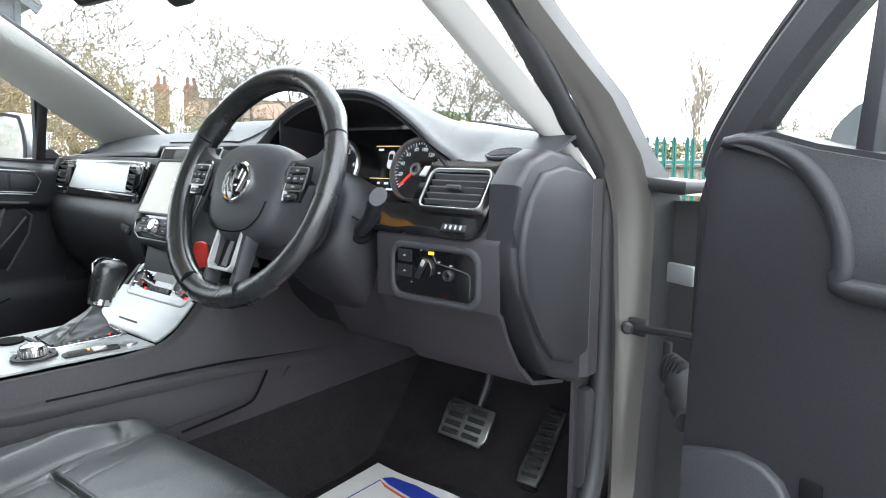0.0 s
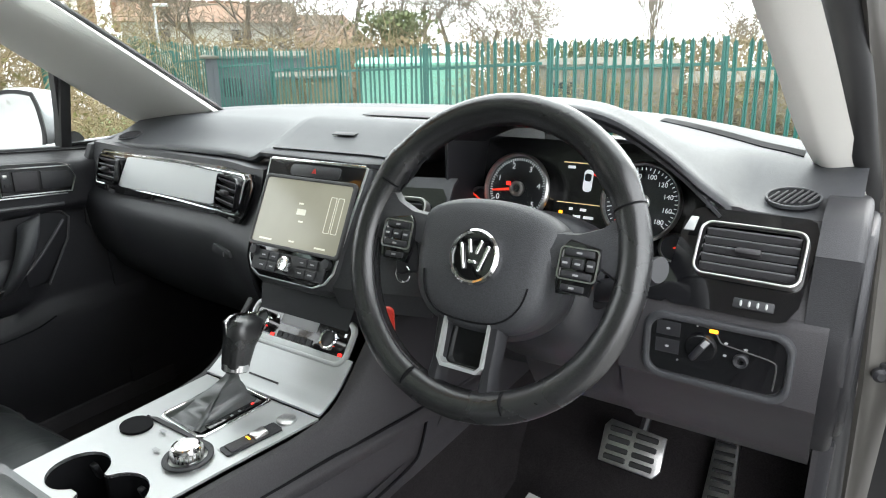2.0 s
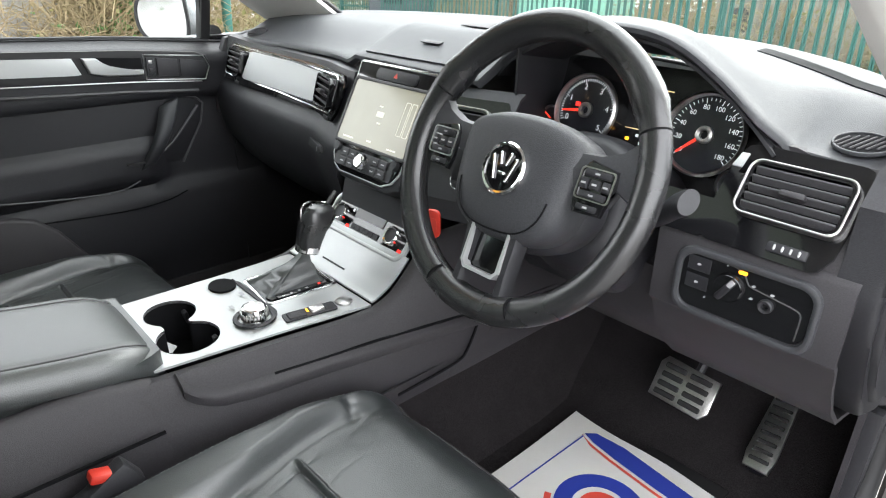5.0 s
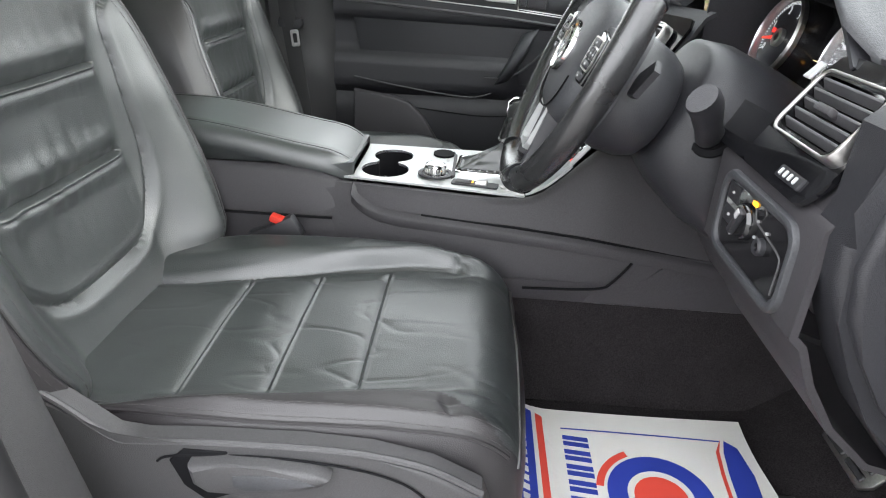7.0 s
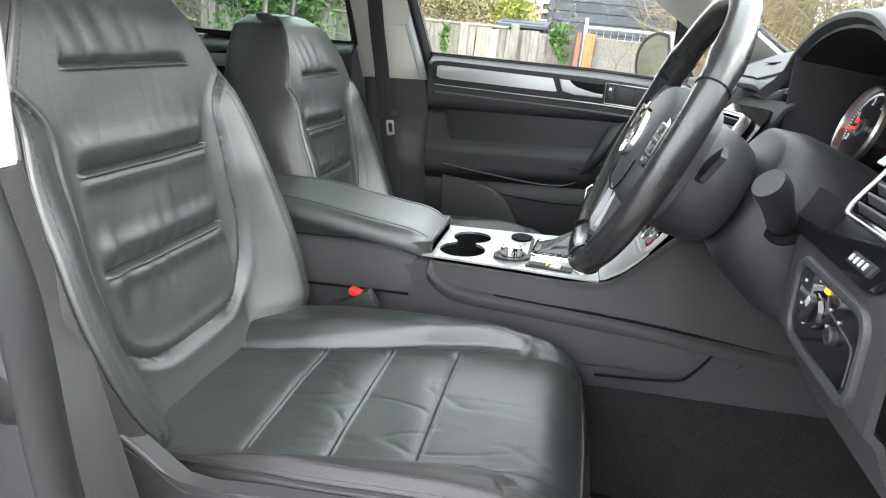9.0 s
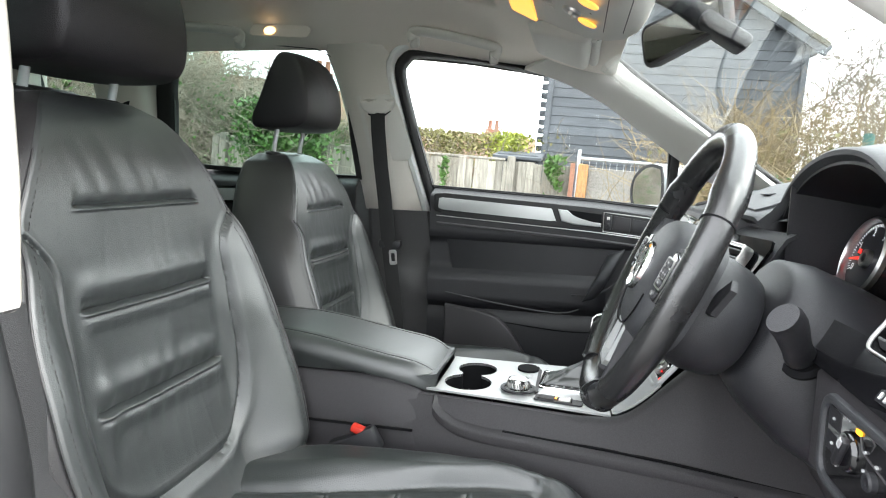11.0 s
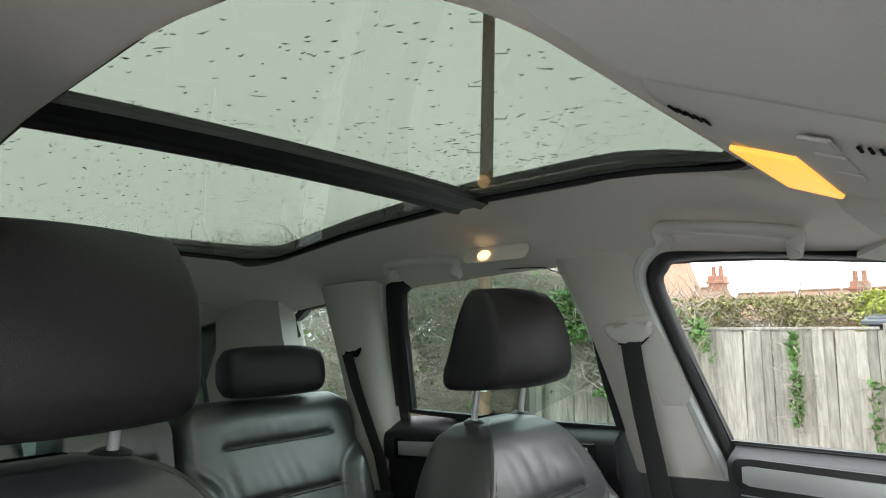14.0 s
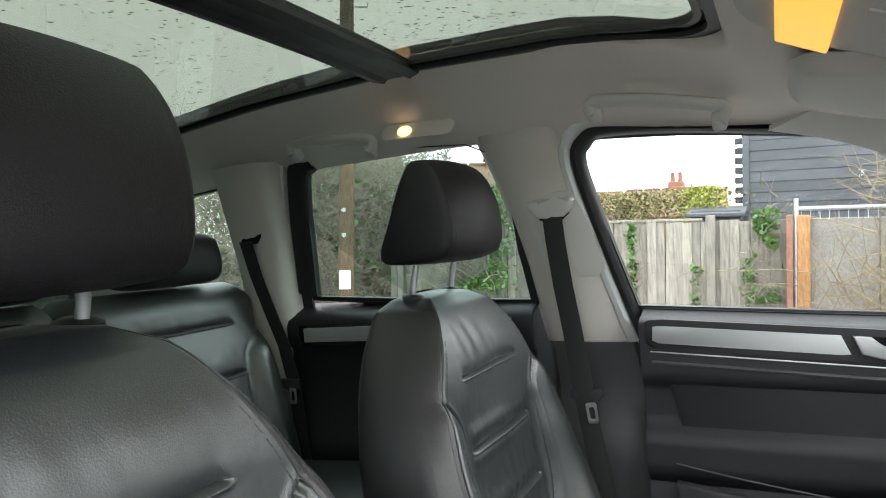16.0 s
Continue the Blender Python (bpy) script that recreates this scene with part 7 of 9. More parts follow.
part("roof_seal", shell(strip_rows, 0.006), RUBBER, pdoor, "black rubber seal along the roof")
part("frame_edge", shell(rows, 0.006), SKYLIT_PAINT, pdoor, "painted window frame with the sky's brightness in its colour")
part("run_channel", shell(runs, 0.005), RUBBER, pdoor, "black rubber glass channel")

# ---- rear door cards, both sides ----
for side, sgn in (("left", 1), ("right", -1)):
    def fx(v):
        return v if sgn > 0 else 2 * CX - v
    rd = thing("rear_door", (fx(-0.86), -0.6, 0.4), "dark rear door card with a silver strip, closed", "car door", "rear doors")
    rows = []
    for y in np.linspace(-0.26, -1.06, 12):
        rows.append([(fx(x), y, z) for x, z in ((-0.80, 0.40), (-0.80, 0.62), (-0.785, 0.66), (-0.785, 0.72), (-0.815, 0.76), (-0.82, 0.98), (-0.80, 1.0), (-0.80, 1.07), (-0.815, 1.088), (-0.84, 1.10), (-0.87, 1.115), (-0.885, 1.105))])
    part("card", shell(rows, 0.01), DARK, rd, "", sharp=50)
    runs = frame_band(WINDOWS["rear"][6:11][::-1], 0, 4, [(-0.002, -0.012), (0.001, 0.004), (0.010, 0.014), (0.030, 0.020), (0.058, 0.018), (0.072, 0.004)], sgn, taper=0.6)
    rows = frame_band(WINDOWS["rear"], 7, 10, [(0.066, 0.000), (0.072, 0.020), (0.084, 0.026), (0.096, 0.018), (0.100, 0.0)], sgn)
    # added sheet that stops outside light leaking between door and rear pillar
    back = [[(fx(side_x(z) - 0.004), yy, z) for yy in (y0, y0 - 0.22)] for z, y0 in ((1.52, -0.90), (1.40, -0.93), (1.25, -0.96), (1.12, -0.99), (0.95, -1.0))]
    part("pillar_cover", shell(back, 0.01), RUBBER, rd, "added black sheet that closes the gap behind the rear door")
    # same lightened paint: the frame's sky reflection sits in the base colour
    part("frame_edge", shell(rows, 0.005), SKYLIT_PAINT, rd, "painted window frame with the sky's brightness in its colour")
    part("run_channel", shell(runs, 0.005), RUBBER, rd, "black rubber glass channel")
    part("silver_strip", box(0.006, 0.66, 0.042, pose(fx(-0.795), -0.66, 1.035, 1.5), 0.002), SILVER, rd, "satin silver strip")
    part("strip_bezel", box(0.006, 0.70, 0.062, pose(fx(-0.7985), -0.66, 1.034, 1.5), 0.003), PIANO, rd)

# ---- driver's door, standing open ----
ddoor = thing("driver_door", (0.985, 0.955, 0.4), "driver's door standing wide open with dark trim", "car door")
DD = axes((0.985, 0.955, 0), (0.94, -0.34, 0), (0, 0, 1))  # x outward from the hinge, y up, z towards the seats
panel = [(-0.002, 0.44), (-0.004, 0.63), (0.0, 0.80), (0.0, 1.04), (0.008, 1.075), (0.03, 1.10), (0.06, 1.107), (0.10, 1.101), (0.16, 1.085), (0.24, 1.072), (0.55, 1.055), (0.98, 1.06), (0.99, 0.75), (0.90, 0.44)]
part("card", prism(panel, 0.05, DD @ pose(0, 0, -0.055), bevel=0.018, seg=4), DARK, ddoor, "dark grained door card")
roll = [(0.030, 1.081), (0.07, 1.084), (0.11, 1.074), (0.145, 1.056), (0.170, 1.03), (0.188, 1.0), (0.200, 0.965), (0.204, 0.93), (0.206, 0.912), (0.30, 0.916), (0.55, 0.90), (0.97, 0.90), (0.97, 1.05), (0.55, 1.048), (0.24, 1.065), (0.16, 1.078), (0.10, 1.094), (0.06, 1.100), (0.035, 1.094)]
part("upper_roll", prism(roll, 0.016, DD @ pose(0, 0, -0.010), bevel=0.006, seg=4), DASH, ddoor, "padded grey upper roll", sharp=60)
bead = spline([(a + 0.004, b_ + 0.004, 0.0) for a, b_ in roll[:9]] + [(0.32, 0.912, 0.0), (0.60, 0.905, 0.0)], 4)
part("roll_bead", tube([DD @ Vector((p.x, p.y, 0.0)) for p in bead], [0.015 * min(1.0, 0.35 + 0.045 * i) for i in range(len(bead))], 14), DARK, ddoor, "soft dark padded bead", sharp=80)
part("pocket", prism([(0.002, 0.44), (0.002, 0.628), (0.04, 0.640), (0.09, 0.655), (0.13, 0.652), (0.155, 0.638), (0.18, 0.60), (0.20, 0.52), (0.20, 0.44)], 0.016, DD @ pose(0, 0, -0.006), bevel=0.007, seg=3), DASH, ddoor, "speaker cover")
part("lower_pocket", prism([(0.215, 0.46), (0.215, 0.60), (0.40, 0.62), (0.85, 0.60), (0.85, 0.46)], 0.03, DD @ pose(0, 0, -0.006), bevel=0.008), DARK, ddoor)
part("side_switch", box(0.030, 0.030, 0.008, DD @ pose(0.192, 0.642, -0.002), 0.004), BLACKGAP, ddoor)
part("hinge_edge", prism([(-0.012, 0.42), (-0.012, 1.00), (0.004, 1.06), (0.010, 1.06), (0.010, 0.42)], 0.10, DD @ pose(0, 0, -0.115), bevel=0.004), RUBBER, ddoor)
sash = [(0.0, 1.04), (0.016, 1.09), (0.075, 1.185), (0.155, 1.285), (0.24, 1.37), (0.36, 1.45), (0.52, 1.505), (0.95, 1.53)]
rows = []
for x, z in [(p.x, p.y) for p in spline([(a, b_, 0) for a, b_ in sash], 5)]:
    rows.append([tuple(DD @ Vector((x + dx, z + dy, dz))) for dx, dy, dz in ((-0.010, 0.014, -0.055), (-0.008, 0.012, -0.02), (0.0, 0.002, -0.008), (0.022, -0.026, -0.008), (0.030, -0.036, -0.02), (0.030, -0.036, -0.055))])
part("window_frame", loft(rows, closed=True, caps=True), DARK, ddoor, "black window frame")
part("seal", tube([r[1] for r in rows], 0.006, 8), RUBBER, ddoor)
part("corner_bar", prism([(0.196, 1.07), (0.218, 1.068), (0.226, 1.29), (0.206, 1.27)], 0.03, DD @ pose(0, 0, -0.045), bevel=0.005), DARK, ddoor)
part("rear_bar", prism([(0.945, 1.05), (0.98, 1.05), (0.98, 1.54), (0.945, 1.53)], 0.04, DD @ pose(0, 0, -0.05), bevel=0.006), DARK, ddoor)
gl = [(0.02, 1.07), (0.09, 1.18), (0.16, 1.27), (0.25, 1.36), (0.37, 1.44), (0.53, 1.495), (0.95, 1.52), (0.95, 1.05), (0.24, 1.07)]
part("pane", prism(gl, 0.004, DD @ pose(0, 0, -0.036)), GLASS, ddoor)
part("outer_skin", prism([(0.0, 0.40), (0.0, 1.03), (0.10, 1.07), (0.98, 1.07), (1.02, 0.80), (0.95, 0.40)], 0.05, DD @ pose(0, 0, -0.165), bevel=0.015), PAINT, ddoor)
mir = part("wing_mirror", loft([[tuple(DD @ Vector((0.21 + a * 0.5 + 0.13 * k, 1.075 + c * (0.085 - 0.02 * k), -0.14 - 0.20 * k + 0.0 * a))) for a, c in [(0.22 * math.cos(t), math.sin(t)) for t in np.linspace(0, 2 * math.pi, 17)[:-1]]] for k in (0, 0.3, 0.7, 1.0)], closed=True, caps=True), PAINT_OUT, ddoor, "silver door mirror")

# ---- body pillar at the open door ----
b = tube(spline([(0.857, -0.004, 1.06), (0.860, 0.016, 0.98), (0.860, 0.035, 0.886), (0.860, 0.045, 0.704), (0.860, 0.080, 0.52), (0.860, 0.13, 0.40)], 6), 0.019, 12)
solo("door_seal_rear", b, RUBBER, "thick black rubber seal behind the driver's door opening", "door seal", "structure")
rows, jamb = [], []
for z, y, xa, xb in ((1.50, 0.50, 0.725, 0.755), (1.40, 0.64, 0.745, 0.785), (1.28, 0.79, 0.770, 0.815), (1.22, 0.86, 0.780, 0.838), (1.16, 0.93, 0.793, 0.864), (1.07, 1.0, 0.808, 0.888), (1.0, 1.025, 0.818, 0.900), (0.96, 1.033, 0.822, 0.903), (0.92, 1.035, 0.824, 0.903), (0.85, 1.035, 0.828, 0.903), (0.75, 1.035, 0.834, 0.902), (0.6, 1.03, 0.838, 0.897), (0.47, 1.03, 0.840, 0.893), (0.36, 1.0, 0.842, 0.893)):
    xb -= lerp(z, (1.05, 1.28, 1.50), (0.026, 0.024, 0.010))
    rows.append([(xa, y - 0.01, z), (xa + 0.006, y, z), (xa + 0.4 * (xb - xa), y + 0.004, z), (xb - 0.012, y + 0.012, z), (xb, y + 0.03, z)])
    jamb.append([(xb + 0.001, y + 0.028, z), (xb + 0.003, y + 0.06, z), (xb + 0.004, y + (0.17 if z < 1.05 else 0.09), z)])
two_tone(solo("body_pillar", shell(rows, 0.008), PAINT, "dark champagne metallic body pillar in the door opening", "body pillar", "structure", sharp=40), 4, lambda i, j: i < 4 or (i < 7 and j < 1), RUBBER)
# the pillar's side return, black where its front is painted
solo("door_jamb", shell(jamb, 0.006), RUBBER, "black side return behind the painted pillar", "door jamb", "structure", sharp=50)
pts = []
for z, y in ((0.40, 0.35), (0.40, 0.80), (0.42, 0.90), (0.50, 0.985), (0.70, 1.02), (0.90, 1.025), (1.02, 1.02), (1.12, 0.93), (1.21, 0.85), (1.29, 0.775), (1.37, 0.655), (1.43, 0.55), (1.475, 0.42), (1.50, 0.28), (1.515, 0.10), (1.52, -0.06), (1.48, -0.10), (1.30, -0.06), (1.10, -0.02), (1.0, 0.0), (0.80, 0.05), (0.60, 0.11), (0.46, 0.16), (0.40, 0.25)):
    x = lerp(z, (0.36, 1.02, 1.12, 1.21, 1.29, 1.52), (0.828, 0.806, 0.788, 0.772, 0.752, 0.705))
    pts.append((x, y, z))
path = spline(pts[:16], 4)
b = tube(path, [0.019 if p.y > 0.45 else 0.012 for p in path], 12)
solo("door_seal", b, RUBBER, "thick black rubber seal round the door opening", "door seal", "structure")
rows = []
for z in (1.03, 0.95, 0.86, 0.78, 0.70):
    rows.append([(0.800, 0.93, z), (0.822, 0.955, z), (0.824, 0.985, z)])
solo("pillar_cover", shell(rows, 0.006), GREYPL, "dark grey kick panel trim beside the dash", "trim", "structure")
solo("bonnet_release", prism([(0.965, 0.49), (1.035, 0.49), (1.045, 0.52), (1.042, 0.60), (1.01, 0.625), (1.0, 0.655), (0.985, 0.672), (0.965, 0.672)], 0.02, axes((0.800, 0, 0), (0, 1, 0), (0, 0, 1)), bevel=0.006), DARK, "dark bonnet release lever cover", "lever")
rows = [[(0.80, y, z) for z in (0.36, 0.55, 0.72)] for y in (0.955, 1.0, 1.05, 1.25)]
solo("kick_panel", shell(rows, 0.008), GREYPL, "dark grey kick panel in the footwell", "trim", "structure")
rows = [[(-0.80, y, z) for z in (0.36, 0.6, 0.95)] for y in (0.78, 0.95, 1.25)]
solo("kick_panel_left", shell(rows, 0.008), DARK, "dark kick panel in the passenger footwell", "trim", "structure")
hinge = thing("door_hinge", (0.93, 1.06, 0.87), "painted steel door hinge and black check strap", "hinge")
part("plate", box(0.055, 0.012, 0.034, pose(0.925, 1.085, 0.868, 0, 0, -25), 0.003), GALV, hinge)
part("pin", tube([(0.967, 1.045, 0.845), (0.967, 1.045, 0.895)], 0.008, 12), RUBBER, hinge)
part("strap", tube(spline([(0.858, 1.035, 0.775), (0.90, 1.02, 0.780), (0.95, 0.99, 0.790), (0.995, 0.965, 0.797)], 4), 0.007, 8), RUBBER, hinge)
boot = thing("cable_boot", (0.93, 1.07, 0.70), "ribbed black rubber cable boot between pillar and door", "cable boot")
part("boot_plate", box(0.014, 0.012, 0.075, pose(0.916, 1.066, 0.716, 0, 0, -25), 0.004), RUBBER, boot)
part("bellows", lathe([(0, 0)] + [p for i in range(5) for p in ((0.027 - 0.002 * i, 0.007 * i + 0.001), (0.027 - 0.002 * i, 0.007 * i + 0.004), (0.020 - 0.002 * i, 0.007 * i + 0.0055))] + [(0, 0.036)], 24, axes((0.920, 1.064, 0.708), (0.35, 1, 0), (0, 0, 1)) @ pose(0, 0, 0, 0, 0, 0)), RUBBER, boot)
part("strap_bolt", lathe([(0, 0), (0.011, 0), (0.011, 0.008), (0.006, 0.012), (0, 0.012)], 16, axes((0.858, 1.030, 0.776), (1, 0.3, 0), (0, 0, 1))), DARK, hinge)
part("strap_bracket", box(0.040, 0.010, 0.030, pose(0.870, 1.036, 0.778, 0, 0, -12), 0.003), RUBBER, hinge, "black check strap bracket")
part("boot", tube([(0.935 + 0.008 * k, 1.06 - 0.012 * k, 0.70 - 0.008 * k) for k in range(7)], [0.026, 0.021, 0.026, 0.021, 0.026, 0.021, 0.026], 14), RUBBER, hinge, "ribbed cable boot")
solo("hinge_well", shell([[(x, y, z) for z in (0.24, 0.7, 0.985)] for x, y in ((0.84, 1.175), (0.885, 1.18), (0.945, 1.19), (1.02, 1.22), (1.10, 1.30))], 0.01), RUBBER, "black well behind the door hinge", "trim", "structure")
# bonnet and wing seen past the pillar
rows = []
for y in np.linspace(1.14, 2.15, 10):
    k = (y - 1.14) / 1.0
    r = []
    for x in np.linspace(-0.93, 0.935, 15):
        a = abs(x - CX) / 0.945
        r.append((x, y - 0.10 * a * a, 1.045 - 0.10 * k ** 1.6 - 0.016 * a ** 4 - 0.006 * a * a))
    rows.append(r)
solo("bonnet", shell(rows, 0.01), PAINT_OUT, "silver painted bonnet of the car", "bonnet", "structure")
edge = [p for p in rows[0] if p[0] > 0.75] + [r[-1] for r in rows[1:6]]
solo("bonnet_seal", tube([(x, y - 0.004, z - 0.008) for x, y, z in edge], 0.012, 10), RUBBER, "black rubber seal under the bonnet edge", "seal", "structure")

# ---- passenger wing mirror ----
wm = thing("wing_mirror", (-0.95, 0.80, 1.08), "silver wing mirror with a black base and a mirror glass", "wing mirror")
out = [(0.0, 0.090), (0.05, 0.098), (0.10, 0.090), (0.15, 0.060), (0.17, 0.02), (0.165, -0.03), (0.13, -0.062), (0.06, -0.072), (0.005, -0.062), (-0.012, -0.02), (-0.010, 0.05)]
oo = [(p.x, p.y) for p in spline([(a, b_, 0) for a, b_ in out] + [(out[0][0], out[0][1], 0)], 4)][:-1]
MM = axes((-0.935, 0.745, 1.085), (-0.87, -0.48, 0.0), (0.0, 0, 1))
rows = []
for k, z in ((1.0, 0.0), (1.03, -0.012), (1.02, -0.05), (0.93, -0.09), (0.72, -0.12), (0.35, -0.135)):
    rows.append([tuple(MM @ Vector((0.08 + (x - 0.08) * k, 0.013 + (y - 0.013) * k, -z))) for x, y in oo])
part("shell", loft(rows, closed=True, caps=True), PAINT_OUT, wm, "silver shell", sharp=60)
part("edge", ring([(0.08 + (x - 0.08) * 1.0, 0.013 + (y - 0.013) * 1.0) for x, y in oo], [(0.08 + (x - 0.08) * 0.90, 0.013 + (y - 0.013) * 0.88) for x, y in oo], 0.006, MM @ pose(0, 0, -0.005)), RUBBER, wm)
part("mirror_glass", prism([(0.08 + (x - 0.08) * 0.90, 0.013 + (y - 0.013) * 0.88) for x, y in oo], 0.003, MM @ pose(0, 0, -0.003)), MIRROR, wm, "mirror glass")
part("foot", tube(spline([(-0.895, 0.80, 1.05), (-0.93, 0.80, 1.045), (-0.965, 0.78, 1.05)], 4), 0.026, 12), RUBBER, wm)

# ---- overhead console, visors, mirror, handles ----
ov = thing("overhead_console", (0.0, 0.40, 1.50), "light grey overhead console with glowing reading lamps", "overhead console")
rows = []
OC = -0.055
for y, zt, w in ((0.245, 1.585, 0.14), (0.265, 1.560, 0.19), (0.29, 1.527, 0.205), (0.33, 1.498, 0.20), (0.38, 1.473, 0.20), (0.43, 1.452, 0.20), (0.48, 1.434, 0.20), (0.52, 1.428, 0.20), (0.55, 1.430, 0.195), (0.575, 1.442, 0.19), (0.592, 1.465, 0.18)):
    r = []
    for s in np.linspace(-1, 1, 25):
        a = abs(s)
        rise = smooth01((a - 0.55) / 0.45)
        zr = max(roof_z(0.0, min(y, 0.55)) + 0.004, zt + 0.035)
        r.append((OC + 0.03 + (w + 0.05) * s, y, zt + (max(zr, zt) - zt) * rise))
    rows.append(r)
part("housing", shell(rows, 0.006), PILLAR, ov, "light grey housing", sharp=60)


def oc(x, y, off=0.0):
    """On the console's underside: x to the right, y forward."""
    z = lerp(y, (0.29, 0.33, 0.38, 0.43, 0.48, 0.52), (1.527, 1.498, 1.473, 1.452, 1.432, 1.424))
    return axes((x, y, z - 0.007), (1, 0, 0), (0, -1, 0.46)) @ pose(0, 0, off)


lampl = part("lamp_lens", prism(shifted([(-0.108, 0.030), (0.110, 0.030), (0.114, -0.030), (-0.118, -0.030)], 0, 0), 0.006, oc(-0.068, 0.342), bevel=0.003), LAMPGLOW, ov, "glowing amber lamp lens")
for i, (x, y) in enumerate(((0.128, 0.400), (0.056, 0.400), (-0.010, 0.400))):
    part("roof_button", box((0.04, 0.062, 0.03)[i], 0.024, 0.0035, oc(x, y), 0.0015, 1), PILLAR, ov)
part("roof_knob", lathe([(0, 0), (0.020, 0), (0.018, 0.005), (0.013, 0.008), (0, 0.008)], 28, oc(0.030, 0.447)), STEEL, ov)
part("knob_bar", box(0.034, 0.008, 0.008, oc(0.030, 0.447, 0.009), 0.002), PILLAR, ov)
for i in range(5):
    part("mic_slot", box(0.018, 0.0028, 0.002, oc(0.127, 0.425 + 0.0065 * i, 0.0), 0.0006, 1), BLACKGAP, ov)
    part("mic_slot", box(0.022, 0.0026, 0.002, oc(0.128, 0.296 + 0.0065 * i, 0.0), 0.0006, 1), BLACKGAP, ov)
for x in (0.120, -0.019):
    part("reading_lamp", prism(circle(0.020, 28, 1.0, 0.95), 0.003, oc(x, 0.475), bevel=0.001), LAMPGLOW, ov, "glowing oval reading lamp")
for x in (0.06, 0.11):
    part("roof_mark", box(0.005, 0.003, 0.0005, oc(x, 0.480, 0.001)), GREYPL, ov)
for y in (0.507, 0.545):
    part("flap_line", box(0.26, 0.0016, 0.0008, oc(0.06, y, 0.0003)), GREYPL, ov)

for nm, x0, x1 in (("passenger_visor", -0.60, -0.20), ("driver_visor", 0.235, 0.64)):
    vs = thing(nm, ((x0 + x1) / 2, 0.42, 1.50), "light grey folded sun visor", "sun visor", "sun visors")
    rows = []
    for k in np.linspace(0, 1, 21):
        y = 0.338 + 0.148 * k
        slope = 0.75 * (0.485 - y) + 0.05 * max(0.0, 1 - k / 0.22) ** 2  # the inner end slants, with a round rear corner
        xa, xb = (x0 + slope, x1) if x0 > 0 else (x0, x1 - slope)
        r = []
        for q in np.linspace(0, 1, 41):
            x = xa + (xb - xa) * q
            edge = min(1, min(k, 1 - k) * 9) ** 0.5 * min(1, min(q, 1 - q) * 26) ** 0.5
            z = lerp(y, (0.325, 0.475), (1.500, 1.446)) - 0.024 * edge + (0.010 if x < -0.1 else 0.0)
            r.append((x, y, z))
        rows.append(r)
    part("flap", shell(rows, 0.006), PILLAR, vs, "", sharp=60)
    ia, ib = (x0 + 0.075, x1 - 0.035) if x0 > 0 else (x0 + 0.035, x1 - 0.075)
    part("rod_edge", tube([(ia, 0.499, roof_z(ia, 0.499) - 0.008), ((ia + ib) / 2, 0.499, roof_z((ia + ib) / 2, 0.499) - 0.008), (ib, 0.499, roof_z(ib, 0.499) - 0.008)], 0.0125, 14), PILLAR, vs)
    part("clip", box(0.03, 0.022, 0.02, pose(x0 + 0.085 if x0 > 0 else x1 - 0.085, 0.488, roof_z(0.2, 0.488) - 0.014), 0.004), PILLAR, vs)

mr = thing("rear_view_mirror", (0.03, 0.62, 1.40), "grey-rimmed rear view mirror on a dark windscreen stem", "mirror")
RM = axes((-0.062, 0.648, 1.42), (0.14, 0.085, 0.025), (0.0, -0.10, 1)) @ pose(0, 0, 0)
sh = rrect(0.225, 0.076, 0.020, 6)
sh = [(x, y * (1 - 0.15 * x / 0.12)) for x, y in sh]
rows = []
for k, z in ((1.0, 0.0), (1.03, -0.008), (1.0, -0.025), (0.7, -0.04), (0.2, -0.045)):
    rows.append([tuple(RM @ Vector((x * k, y * k, z))) for x, y in sh])
part("housing", loft(rows, closed=True, caps=True), TRIMPL, mr, "grey housing", sharp=60)
part("glass", prism([(x * 0.93, y * 0.84) for x, y in sh], 0.002, RM @ pose(0, 0, 0.0005)), MIRROR_DIM, mr, "dark mirror glass")
part("stem", tube(spline([(-0.05, 0.675, 1.425), (-0.03, 0.705, 1.42), (-0.01, 0.73, 1.415)], 4), 0.016, 12), DARK, mr)
part("sensor_box", box(0.075, 0.10, 0.030, pose(0.0, 0.715, 1.402, -32), 0.012, 3), DARK, mr)
part("stem_cover", tube(spline([(0.01, 0.590, 1.468), (0.008, 0.64, 1.448), (0.004, 0.69, 1.422)], 4), [0.012, 0.013, 0.014, 0.016, 0.018, 0.020, 0.022, 0.024, 0.024], 12, flat=0.6), DARK, mr, "dark cable cover along the windscreen")

for nm, y0, y1 in (("front", -0.04, 0.228), ("rear", -0.857, -0.588)):
    gh = thing("grab_handle", (-0.645, (y0 + y1) / 2, 1.54), "light grey folding grab handle on the roof rail", "grab handle", "grab handles")
    za, zb = (1.548, 1.490) if nm == "front" else (1.572, 1.540)
    pth = spline([(-0.640, y0 + 0.012, za - 0.030), (-0.645, y0 + 0.004, za - 0.006), (-0.640, y0 + 0.03, za), (-0.628, (y0 + y1) / 2, (za + zb) / 2 + 0.010), (-0.640, y1 - 0.03, zb + 0.016), (-0.645, y1 - 0.004, zb + 0.004), (-0.640, y1 - 0.014, zb - 0.022)], 5)
    part("bar", tube(pth, 0.0115, 12, flat=1.35), PILLAR, gh, sharp=60)
    for y, z in ((y0 + 0.012, za - 0.026), (y1 - 0.014, zb - 0.016)):
        part("foot", box(0.03, 0.028, 0.038, pose(-0.652, y, z, 0, 35), 0.008), PILLAR, gh)
